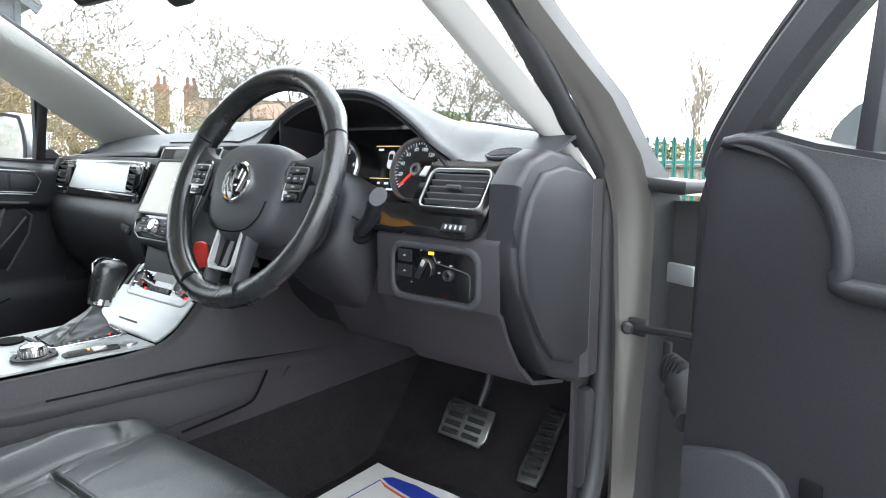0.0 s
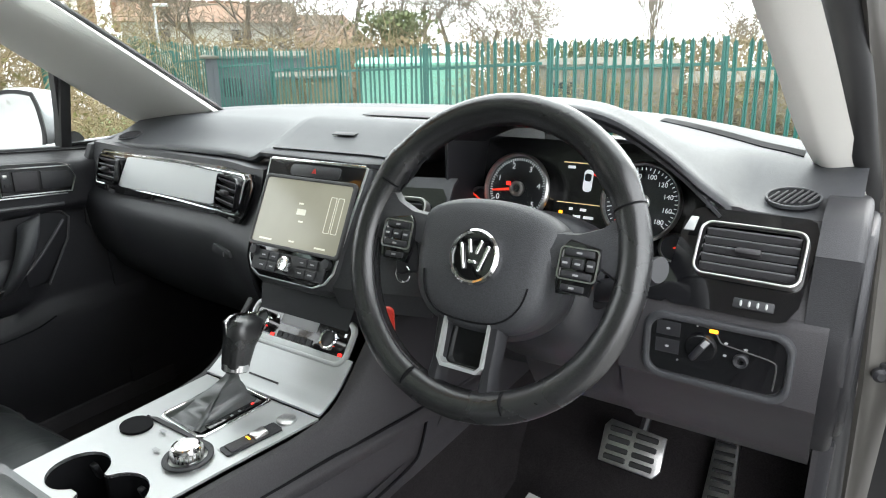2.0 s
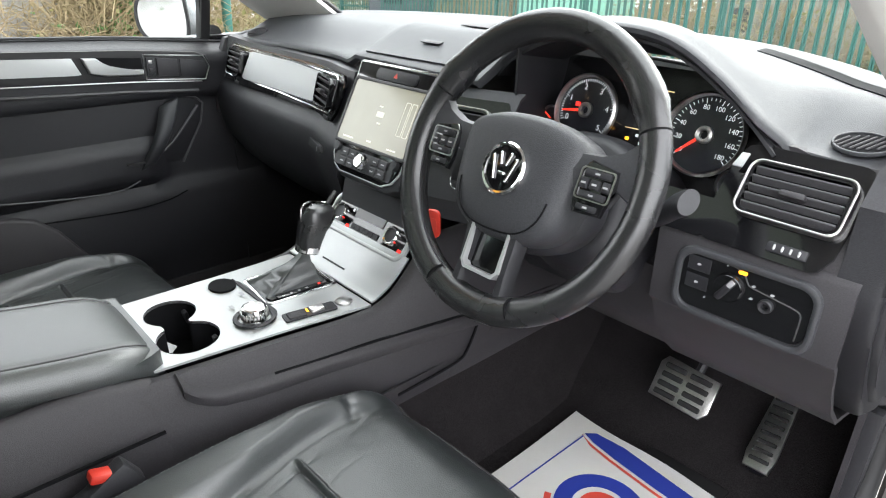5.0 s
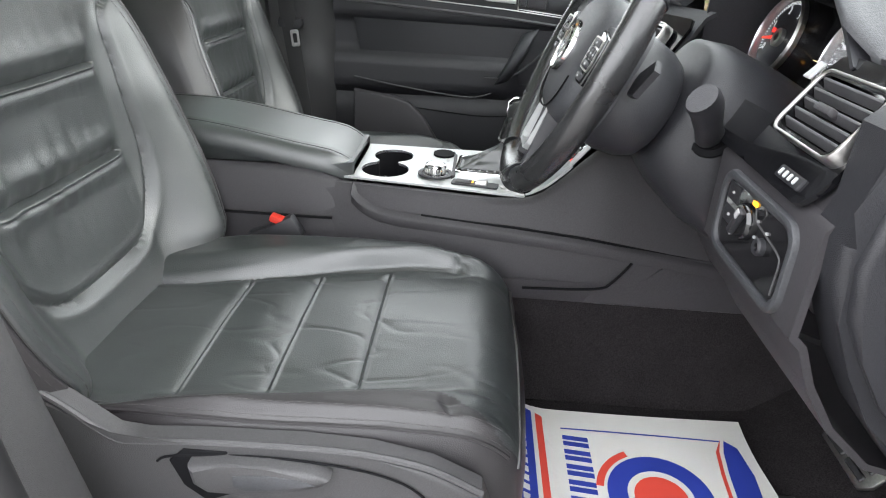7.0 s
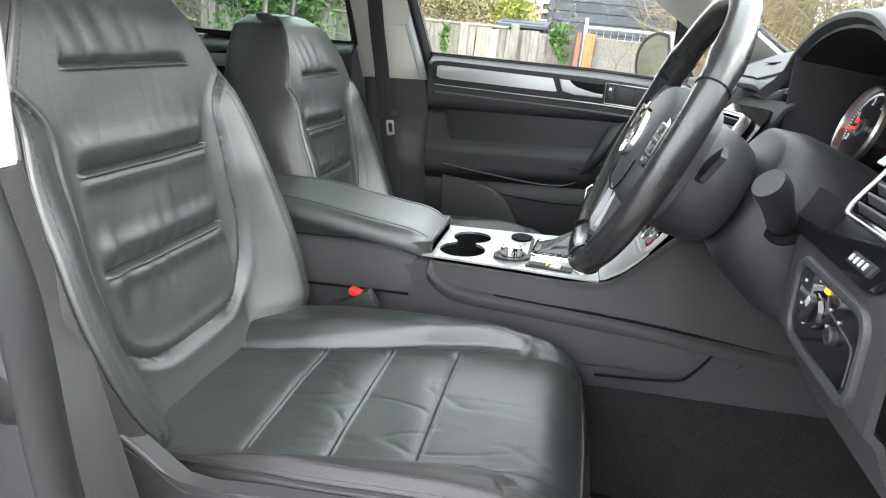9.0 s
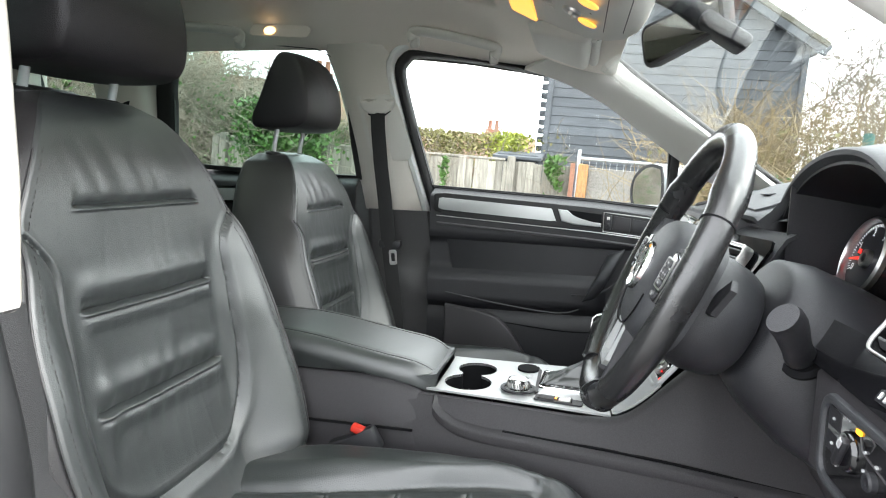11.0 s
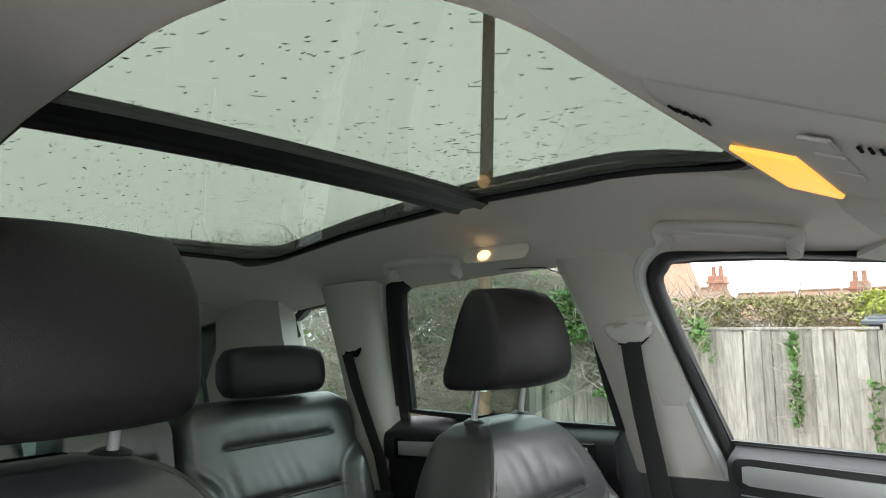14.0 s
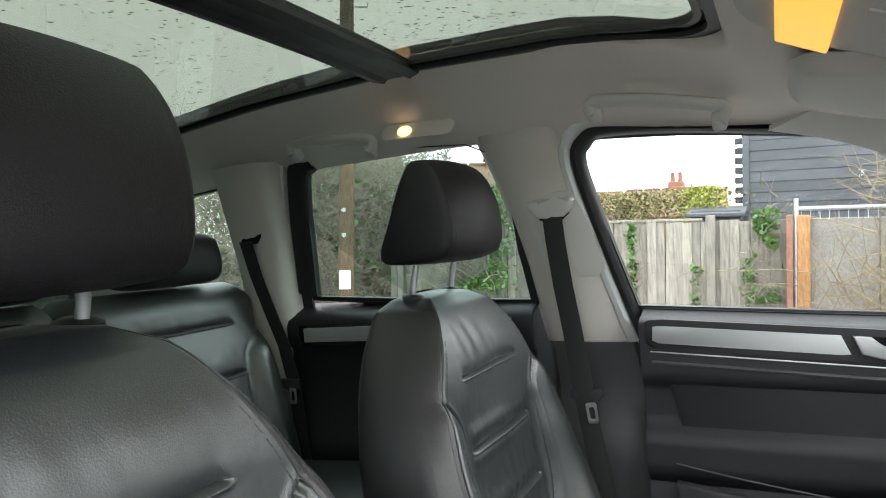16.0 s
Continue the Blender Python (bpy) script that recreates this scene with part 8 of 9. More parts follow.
lamp = thing("side_lamp", (-0.63, -0.49, 1.55), "small warm reading lamp in the roof rail", "reading lamp")
part("plate", prism(rrect(0.20, 0.044, 0.018, 5), 0.004, axes((-0.636, -0.455, 1.552), (0, 1, -0.05), (-0.50, 0, 1)), bevel=0.002), HEADLINER, lamp)
part("bulb", prism(circle(0.019, 24, 1.0, 0.75), 0.004, axes((-0.630, -0.487, 1.553), (0, 1, -0.05), (-0.50, 0, 1)), bevel=0.001), BULB, lamp, "glowing warm bulb lens")

# ---- seat belts ----
for side in (1,):
    belt = thing("seat_belt", (-0.76, -0.15, 0.9), "black seat belt hanging from the centre pillar", "seat belt", "seat belts")
    part("guide", prism([(-0.058, 0.016), (-0.03, 0.020), (0.02, 0.016), (0.050, 0.020), (0.058, 0.012), (0.050, -0.010), (0.028, -0.026), (-0.01, -0.032), (-0.040, -0.022), (-0.058, -0.002)], 0.026, axes((-0.766, -0.172, 1.345), (0, 1, 0), (0.25, 0, 1)), bevel=0.009, seg=3), PILLAR, belt, "light grey belt guide")
    part("guide_mouth", prism([(-0.030, -0.012), (0.036, -0.006), (0.040, -0.020), (0.022, -0.034), (-0.010, -0.040), (-0.034, -0.030)], 0.020, axes((-0.768, -0.172, 1.345), (0, 1, 0), (0.25, 0, 1)), bevel=0.004), BLACKGAP, belt)
    part("track", prism([(-0.07, 0.025), (-0.055, 0.035), (0.05, 0.035), (0.066, 0.020), (0.112, -0.145), (0.108, -0.172), (0.085, -0.185), (-0.01, -0.185), (-0.035, -0.17)], 0.008, axes((side_x(1.345) + 0.012, -0.178, 1.345), (0, 1, 0), (0.31, 0, 1)), bevel=0.003), PILLAR, belt)
    rows = []
    for y, z in ((-0.173, 1.345), (-0.171, 1.322), (-0.168, 1.26), (-0.158, 1.15), (-0.145, 1.05), (-0.135, 0.95), (-0.128, 0.88), (-0.118, 0.80), (-0.10, 0.65), (-0.09, 0.50)):
        x = lerp(z, (0.5, 0.95, 1.322, 1.345), (-0.78, -0.763, -0.749, -0.764))
        rows.append([(x, y - 0.024, z), (x + 0.003, y, z), (x, y + 0.024, z)])
    part("webbing", shell(rows, 0.003), WEB, belt, "black woven webbing")
    part("tongue_cover", prism([(-0.036, 0.016), (0.036, 0.016), (0.040, 0.0), (0.030, -0.014), (-0.034, -0.012), (-0.040, 0.002)], 0.016, axes((-0.780, -0.126, 0.888), (0, 1, 0), (0, 0, 1)), bevel=0.005), DARK, belt)
    part("tongue", ring(rrect(0.026, 0.050, 0.006), rrect(0.013, 0.028, 0.003), 0.003, axes((-0.765, -0.112, 0.848), (0, 1, 0.1), (0, -0.1, 1)), bevel=0.0008), STEEL, belt, "steel tongue")
    rb = thing("seat_belt", (-0.74, -1.08, 0.9), "black rear seat belt hanging from the rear pillar", "seat belt", "seat belts")
    part("slot", prism([(-0.035, -0.012), (0.03, -0.012), (0.045, 0.016), (0.040, 0.024), (0.02, 0.006), (-0.03, 0.006)], 0.006, axes((side_x(1.32) + 0.088, -1.085, 1.325), (0, 1, 0), (-0.25, 0, 1)), bevel=0.001), BLACKGAP, rb)
    rows = []
    for y, z in ((-1.088, 1.322), (-1.085, 1.22), (-1.07, 1.10), (-1.055, 1.0), (-1.035, 0.90), (-1.02, 0.80), (-1.0, 0.60)):
        x = side_x(max(z, 0.98)) + 0.105 + 0.02 * (1.3 - z)
        rows.append([(x, y - 0.024, z), (x + 0.003, y, z), (x, y + 0.024, z)])
    part("webbing", shell(rows, 0.003), WEB, rb)
    part("tongue_cover", box(0.016, 0.075, 0.03, pose(side_x(1.0) + 0.125, -1.028, 0.885), 0.005), DARK, rb)
    part("tongue", ring(rrect(0.026, 0.050, 0.006), rrect(0.013, 0.028, 0.003), 0.003, axes((side_x(1.0) + 0.130, -1.018, 0.850), (0, 1, 0), (0, 0, 1)), bevel=0.0008), STEEL, rb)

# ---- rear bench ----
for nm, x, w in (("bench_place", -0.47, 0.30), ("bench_place", -0.02, 0.14), ("bench_place", 0.47, 0.30)):
    rs = thing(nm, (x, -1.1, 0.45), "black leather rear seat with a low headrest", "car seat", "rear seats")
    rows = []
    for z in near_seams(np.linspace(0.62, 1.205, 60), (0.80, 0.945, 1.09), 0.018, 0.0015):
        f = -1.02 - 0.13 * smooth01((z - 0.62) / 0.6)
        rad = max(0, (z - 1.13) / 0.075)
        ww = w * (1 - 0.16 * rad ** 3)
        f2 = f - 0.05 * rad ** 2.5
        edge = soft(z, (0.62, 0.90, 1.0, 1.06), (0.60, 0.62, 0.68, 0.95), 0.02)
        r = []
        for s in np.linspace(-1, 1, 73):
            a = abs(s)
            y = f2 + (0.034 * smooth01((a - edge + 0.05) / 0.22) * smooth01((1.10 - z) / 0.12) if w > 0.2 else 0) - 0.05 * max(0, (a - 0.88) / 0.12) ** 2
            if a < min(edge, 0.68):
                ends = smooth01((min(edge, 0.66) - a) / 0.09)
                y -= 0.012 * (tuck(z - 0.80) + tuck(z - 0.945) + tuck(z - 1.09)) * ends
                y += 0.005 * drape(x + s * w, z, 5.0) * (dent(z, 0.985, 0.045) + dent(z, 0.84, 0.045) + 0.5 * dent(z, 1.12, 0.03)) * ends
            if w > 0.2:
                y -= 0.009 * crease(a - edge, 0.022) * smooth01((1.075 - z) / 0.02)
            r.append((x + ww * s, y, z))
        r += [(x + ww, -1.28, z), (x - ww, -1.28, z)]
        rows.append(r)
    part("backrest", loft(rows, closed=True, caps=True), LEATHER, rs, sharp=70)
    part("cushion", box(2 * w - 0.01, 0.48, 0.17, pose(x, -0.80, 0.60, 4), 0.05, 4), LEATHER, rs)
    hw = 0.165 if w > 0.2 else 0.11
    rows = []
    for s in np.linspace(-1, 1, 21):
        a = abs(s)
        k = 1 - 0.12 * a ** 3 - 0.25 * max(0, (a - 0.85) / 0.15) ** 2
        rows.append([(x + hw * s, -1.185 + 0.055 * k * math.copysign(abs(math.cos(t)) ** 0.75, math.cos(t)) + (0.02 if math.cos(t) > 0 else 0) * (1 - math.sin(t)) * 0.5, 1.285 + 0.075 * k * math.copysign(abs(math.sin(t)) ** 0.75, math.sin(t))) for t in np.linspace(0, 2 * math.pi, 25)[:-1]])
    part("headrest", loft(rows, closed=True, caps=True), LEATHER_HEAD, rs, sharp=70)
rows = [[(x, y, z) for x in np.linspace(-0.8, 0.83, 5)] for y, z in ((-1.28, 1.0), (-1.95, 1.02))]
solo("luggage_cover", shell(rows, 0.01), DARK, "dark roller cover over the luggage space", "luggage cover")

# ---- outside ----
EXT = Matrix.Translation((0.9, 0.2, 0)) @ Vector((0, 0, 1)).rotation_difference(Vector((-0.032, 0.056, 1))).to_matrix().to_4x4() @ Matrix.Translation((-0.9, -0.2, 0))
b = bmesh.new()
bmesh.ops.create_grid(b, x_segments=60, y_segments=60, size=900)
b.transform(EXT)
# the ground's paleness is added as a reflector for seat sides and headliner
solo("ground", b, BOUNCE_GROUND, "unseen ground, set pale to bounce light into the cabin", "ground", "structure")


def ex(x, y, z=0.0):
    return tuple(EXT @ Vector((x, y, z)))


def way(az, d, z=0.0, eye=(0.8, 0.2)):
    """A place d metres off under a compass angle from the car (0 ahead, minus to the left)."""
    return Vector((eye[0] + d * math.sin(radians(az)), eye[1] + d * math.cos(radians(az)), z))


def outside(bm):
    bm.transform(EXT)
    return bm


def sticks(segs, n=3):
    """Tapered sticks from (start, end, r0, r1)."""
    b = bmesh.new()
    for p, q, r0, r1 in segs:
        d = (q - p)
        if d.length < 1e-5:
            continue
        d.normalize()
        s = d.orthogonal().normalized()
        u = d.cross(s)
        lo = [b.verts.new(p + r0 * (s * math.cos(2 * math.pi * i / n) + u * math.sin(2 * math.pi * i / n))) for i in range(n)]
        hi = [b.verts.new(q + r1 * (s * math.cos(2 * math.pi * i / n) + u * math.sin(2 * math.pi * i / n))) for i in range(n)]
        for i in range(n):
            b.faces.new((lo[i], lo[(i + 1) % n], hi[(i + 1) % n], hi[i]))
    return b


def leaves(spots, size, rnd):
    """Small folded leaves at the given places."""
    b = bmesh.new()
    for p in spots:
        a = Vector((rnd.gauss(0, 1), rnd.gauss(0, 1), rnd.gauss(0, 1))).normalized()
        c = a.orthogonal().normalized()
        c.rotate(Matrix.Rotation(rnd.random() * 6.28, 3, a))
        s = size * rnd.uniform(0.6, 1.3)
        n_ = a.cross(c)
        v = [b.verts.new(p + a * s), b.verts.new(p + c * s * 0.55 + n_ * s * 0.15), b.verts.new(p - a * s * 0.7), b.verts.new(p - c * s * 0.55 + n_ * s * 0.15)]
        b.faces.new((v[0], v[1], v[2]))
        b.faces.new((v[0], v[2], v[3]))
    return b


def bare_tree(base, height, seed, spread=0.55, narrow=1.0, name="bare_tree", twigs=1.0):
    rnd = random.Random(seed)
    big, small = [], []

    def grow(p, d, length, r, level):
        steps = 4 if level < 2 else 3
        q = p
        for i in range(steps):
            d = (d + Vector((rnd.gauss(0, 0.13), rnd.gauss(0, 0.13), 0.05 + rnd.gauss(0, 0.06)))).normalized()
            e = q + d * (length / steps)
            ra, rb = r * (1 - 0.18 * i), r * (1 - 0.18 * (i + 1))
            (big if r > 0.03 else small).append((q.copy(), e.copy(), max(ra, 0.013), max(rb, 0.010)))
            q = e
            if level < 5 and (i >= 1 or level > 0):
                k = rnd.choice((1, 2)) if level < 3 else rnd.choice((1, 1, 2))
                if level >= 3 and rnd.random() > 0.85 * twigs:
                    k = 0
                for _ in range(k):
                    side = Vector((rnd.gauss(0, 1), rnd.gauss(0, 1), rnd.gauss(0.1, 0.4)))
                    side = (side - d * side.dot(d)).normalized()
                    nd = (d * (1 - spread) + side * spread * narrow + Vector((0, 0, 0.12))).normalized()
                    grow(q, nd, length * rnd.uniform(0.52, 0.74), rb * rnd.uniform(0.5, 0.68), level + 1)

    grow(Vector(base), Vector((rnd.gauss(0, 0.05), rnd.gauss(0, 0.05), 1)).normalized(), height * 0.42, height * 0.020, 0)
    t = thing(name, ex(*base), "leafless winter tree with fine grey-brown twigs", "tree", "bare trees")
    part("trunk", outside(sticks(big, 5)), BARK, t)
    part("crown", outside(sticks(small, 3)), TWIG, t)
    return t


def twig_mass(name, centre, size, count, seed, material, label, leaf=None, nleaf=0, lsize=0.05, length=0.7, category="hedge", thick=0.008, mat2=None):
    """An uneven thicket of crossing stems, with leaves where it has them."""
    rnd = random.Random(seed)
    segs, spots = [], []
    for _ in range(count):
        p = Vector((rnd.gauss(0, 0.45), rnd.gauss(0, 0.45), 0))
        p = Vector(centre) + Vector((p.x * size[0], p.y * size[1], size[2] * rnd.random() ** 1.15))
        d = Vector((rnd.gauss(0, 0.6), rnd.gauss(0, 0.6), rnd.gauss(0.6, 0.5))).normalized()
        q = p
        for i in range(3):
            d = (d + Vector((rnd.gauss(0, 0.3), rnd.gauss(0, 0.3), rnd.gauss(-0.1, 0.25)))).normalized()
            e = q + d * length * rnd.uniform(0.2, 0.5)
            segs.append((q, e, thick * (1 - 0.25 * i), thick * (0.75 - 0.25 * i)))
            q = e
    for _ in range(nleaf):
        c = Vector((rnd.gauss(0, 0.42) * size[0], rnd.gauss(0, 0.42) * size[1], size[2] * rnd.random()))
        k = noise.noise(c * 1.3 + Vector((seed, 0, 0)))
        if k > -0.12:
            spots.append(Vector(centre) + c)
    t = thing(name, ex(*centre), label, category, "", "stuff")
    part("stems", outside(sticks(segs, 3)), material, t)
    if spots:
        part("foliage", outside(leaves(spots, lsize, rnd)), leaf, t)
    return t


# ---- green palisade fence ahead ----
rnd = random.Random(4)
pf = thing("palisade_fence", ex(-4.9, 10.1, 0), "green steel palisade fence with pointed pales", "fence")
u = Vector((0.985, -0.172, 0))
nrm = Vector((0.172, 0.985, 0))
foot = Vector((-4.9, 10.1, 0))
S0, S1 = -18.28, 16.0


u2, nrm2 = Vector((0.97, 0.243, 0)), Vector((-0.243, 0.97, 0))  # past the bend the fence turns away


def fence_pose(s, off=0.0, z=0.0, turn=0.0):
    a, c = (u, nrm) if s < 0 else (u2, nrm2)
    p = foot + a * s + c * off
    z += 0.0045 * min(s, 0) ** 2 - 0.035 * min(max(s, 0), 5)  # the ground climbs towards the road
    m = Matrix((a, c, Vector((0, 0, 1)))).transposed().to_4x4()
    m.translation = Vector((p.x, p.y, z))
    return EXT @ m @ pose(0, 0, 0, 0, turn, 0)


b = loft([[(x, y, 0.06) for x, y in sec] for sec in [[(-0.034, 0.0), (-0.018, -0.014), (0, 0.004), (0.018, -0.014), (0.034, 0.0), (0.018, -0.008), (0.0, 0.010), (-0.018, -0.008)]]] +
         [[(x * k, y, z) for x, y in [(-0.034, 0.0), (-0.018, -0.014), (0, 0.004), (0.018, -0.014), (0.034, 0.0), (0.018, -0.008), (0.0, 0.010), (-0.018, -0.008)]] for k, z in ((1, 1.93), (1.15, 1.97), (0.15, 2.06))], closed=True, caps=True)
pale_me = bpy.data.meshes.new("pale")
b.to_mesh(pale_me)
b.free()
pale_me.materials.append(FENCEGREEN)
i = 0
s = S0
while s < S1:
    o = new("pale", pale_me)
    o.parent = pf
    o.matrix_parent_inverse = pf.matrix_basis.inverted()
    o.matrix_basis = fence_pose(s + rnd.gauss(0, 0.006), 0, rnd.gauss(0, 0.012), rnd.gauss(0, 0.8))
    s += 0.155
for k in range(int((S1 - S0) / 2.75) + 1):
    part("post", box(0.10, 0.055, 2.08, fence_pose(S0 + 2.75 * k, 0.05) @ pose(0, 0, 1.04), 0.006, 1), FENCEGREEN, pf)
    for z in (0.45, 1.62):
        part("rail", box(2.75, 0.05, 0.05, fence_pose(S0 + 2.75 * (k + 0.5), 0.03) @ pose(0, 0, z), 0.004, 1), FENCEGREEN, pf)

# ---- plots behind the fence ----


def hut(name, at, turn, w, d, h, wall, roof, label, mono=True, windows=0):
    t = thing(name, ex(at.x, at.y, 0), label, "shed", "garden sheds")
    m = EXT @ pose(at.x, at.y, 0, 0, 0, turn)
    part("wall", box(w, d, h, m @ pose(0, 0, h / 2), 0.01, 1), wall, t)
    part("roof", box(w + 0.25, d + 0.3, 0.07, m @ pose(0, 0, h + 0.10, 6 if mono else 0), 0.01, 1), roof, t)
    for k in range(int(w / 0.18)):
        part("board", box(0.16, 0.012, h - 0.05, m @ pose(-w / 2 + 0.09 + 0.18 * k, -d / 2 - 0.006, h / 2), 0.003, 1), wall, t)
    for k in range(windows):
        part("window", box(0.5, 0.03, 0.5, m @ pose(-w / 4 + k * w / 2, -d / 2 - 0.012, h * 0.62), 0.01, 1), WINDARK, t)
    return t


hut("mint_green_shed", way(-36.7, 15.2), 36, 2.4, 1.8, 1.78, SHEDGREEN, SHEDGREEN, "pale mint green painted shed behind the fence")
hut("dark_shed", way(-50.0, 20.5), 48, 2.7, 2.4, 2.25, TARBOARD, TINROOF, "dark timber shed with a pale roof edge", windows=1)
hut("low_lean_to", way(-45.5, 18.6), 44, 1.9, 1.4, 1.6, DRYBUSH, TINROOF, "low weathered lean-to shed")
hut("brown_shed", way(-22.0, 17.5), 22, 2.2, 2.0, 1.75, BOARD, TINROOF, "weathered brown plank shed with a tin roof", windows=1)
hut("grey_shed", way(-17.2, 15.5), 18, 1.5, 1.5, 1.6, BOARD, TINROOF, "grey weathered shed with a flat roof")
hut("stone_shed", way(-6.5, 14.6), 8, 3.4, 2.2, 1.25, STONE, TINROOF, "block-built shed with a mossy roof edge")
hut("blue_bin_store", way(-13.2, 14.4), 14, 0.7, 0.6, 1.0, SHEDGREEN, TINROOF, "small teal storage box")
twig_mass("hedge", way(-20.5, 22), (3.2, 1.0, 2.6), 700, 11, TWIG, "dark green clipped hedge beyond the plots", CONIFER, 5000, 0.10)
twig_mass("ivy_clad_tree", way(-38.3, 24), (1.5, 1.2, 3.9), 500, 12, TWIG, "olive green ivy-clad tree beyond the plots", CONIFER, 8000, 0.11, 0.7, "tree")
for k, (az, d, w, h) in enumerate(((-56, 24, 3.4, 2.2), (-31, 19, 3.0, 2.2), (-27, 17, 2.6, 1.5), (-10, 19, 3.6, 1.9), (-2, 17, 3.0, 1.7), (4, 16, 3, 1.6), (-64, 22, 4, 2.6), (-44, 22, 3.5, 2.4))):
    twig_mass("bramble", way(az, d), (w, 1.2, h), 520, 20 + k, DRYBUSH, "tangle of dry brown brambles on the plots", SHRUB, 500, 0.05, 0.9, "brambles")

for k, (az, d, w, h) in enumerate(((-58, 25, 4.0, 3.0), (-50, 25, 4.2, 3.1), (-41, 23, 4.0, 2.9), (-32, 23, 4.2, 2.7), (-24, 24, 4.2, 2.6), (-15, 22, 4.2, 2.5), (-6, 22, 4.2, 2.5), (3, 22, 4.2, 2.4))):
    twig_mass("scrub", way(az, d), (w, 1.0, h), 700, 240 + k, DRYBUSH, "brown winter scrub behind the plots", DRYBUSH, 3000, 0.10, 1.0, "scrub", 0.016)

for k, (az, d, w, h) in enumerate(((-47, 17.8, 1.2, 1.5), (-41.5, 15.8, 1.0, 1.2), (-30.5, 13.6, 1.0, 1.5), (-26, 13.0, 0.8, 1.2), (-19.5, 12.9, 0.9, 1.3), (-14, 12.8, 0.8, 1.1), (-9.5, 12.6, 0.9, 1.2), (-4, 12.6, 0.9, 1.3))):
    twig_mass("bramble", way(az, d), (w, 0.4, h), 420, 300 + k, DRYBUSH, "dry stems and weeds behind the steel fence", SHRUB, 900, 0.04, 0.7, "brambles", 0.006)

# ---- bare trees ----
for k, (az, d, h, sp) in enumerate(((-73, 26, 9.2, 0.6), (-68.5, 27, 9.6, 0.6), (-64.5, 30, 8.4, 0.6), (-54, 33, 8.0, 0.6), (-50.5, 31, 8.6, 0.62), (-46.5, 33, 7.6, 0.6), (-42.8, 30, 8.8, 0.6), (-39.5, 32, 8.6, 0.6), (-36.2, 31, 8.2, 0.6), (-33.0, 33, 8.0, 0.6), (-29.8, 34, 6.8, 0.6), (-26.5, 36, 6.2, 0.6), (-7.0, 27, 5.0, 0.65), (-3.0, 30, 5.2, 0.65), (1.5, 28, 5.0, 0.65))):
    p = way(az, d)
    bare_tree((p.x, p.y, 0), h * (1.45 if -60 < az < -20 else 1.15), 100 + k, sp)
p = way(-16.8, 38)
bare_tree((p.x, p.y, 0), 10.5, 140, 0.30, 0.55, "bare_poplar")

# ---- houses ----


def house(name, at, turn, w, d, eave, ridge, wall, label, chimneys=(), hip=0.0, windows=()):
    t = thing(name, ex(at.x, at.y, 0), label, "house", "houses")
    m = EXT @ pose(at.x, at.y, 0, 0, 0, turn)
    b = bmesh.new()
    part("wall", box(w, d, eave, m @ pose(0, 0, eave / 2), 0.02, 1), wall, t)
    o = 0.35
    v = [(-w / 2 - o, -d / 2 - o, eave - 0.1), (w / 2 + o, -d / 2 - o, eave - 0.1), (w / 2 + o, d / 2 + o, eave - 0.1), (-w / 2 - o, d / 2 + o, eave - 0.1), (-w / 2 - o + hip * (w / 2), 0, ridge), (w / 2 + o - hip * (w / 2), 0, ridge)]
    vs = [b.verts.new(m @ Vector(p)) for p in v]
    for f in ((0, 1, 5, 4), (2, 3, 4, 5), (1, 2, 5), (3, 0, 4), (3, 2, 1, 0)):
        b.faces.new([vs[i] for i in f])
    roof = part("roof", b, TILEROOF, t, "brown clay tile roof", smooth=False)
    for k in range(int((w + 2 * o) / 0.9)):
        x = -w / 2 - o + 0.45 + 0.9 * k
        if hip == 0:
            part("ridge_tile", box(0.84, 0.22, 0.12, m @ pose(x, 0, ridge + 0.02), 0.03, 1), TILEROOF, roof)
    for x, y, top in chimneys:
        ch = part("chimney", box(0.75, 0.75, top - eave + 0.3, m @ pose(x, y, (top + eave - 0.3) / 2), 0.02, 1), BRICK, t, "red brick chimney")
        part("cap", box(0.92, 0.92, 0.16, m @ pose(x, y, top - 0.35), 0.03, 1), BRICK, ch)
        for dx in (-0.18, 0.18):
            part("pot", lathe([(0, 0), (0.13, 0), (0.10, 0.45), (0.12, 0.5), (0, 0.5)], 10, m @ pose(x + dx, y, top)), BRICK, ch)
    for x, z in windows:
        wn_ = part("window", box(1.1, 0.06, 1.1, m @ pose(x, -d / 2 - 0.02, z), 0.02, 1), PLASTICWHITE, t)
        for dx in (-0.26, 0.26):
            part("pane", box(0.46, 0.04, 0.94, m @ pose(x + dx, -d / 2 - 0.045, z), 0.01, 1), WINDARK, wn_)
    return t


house("white_house", way(-53.0, 40), 52, 8.5, 6.5, 4.9, 6.2, RENDER, "white rendered house with a brown tile roof and brick chimneys", ((-4.6, 0, 6.9), (-6.3, 0.6, 7.0)), 0.0, ((-2.5, 4.0), (1.5, 4.0)))
house("far_house", way(-45.5, 46), 44, 9.0, 7, 3.6, 6.2, BRICK, "brown roofed brick house behind bare trees", (), 0.5)
house("brick_cottage", Vector((-33, -12.0, 0)), 90, 3.4, 5.0, 2.6, 4.25, BRICK, "red brick house with a gable and chimneys beyond the fence", ((-0.3, 0, 5.1), (1.6, 0, 4.85)))
house("terrace_house", Vector((-34, -8.4, 0)), 90, 2.0, 5.0, 2.6, 3.95, RENDER, "brown roofed house beyond the hedge")
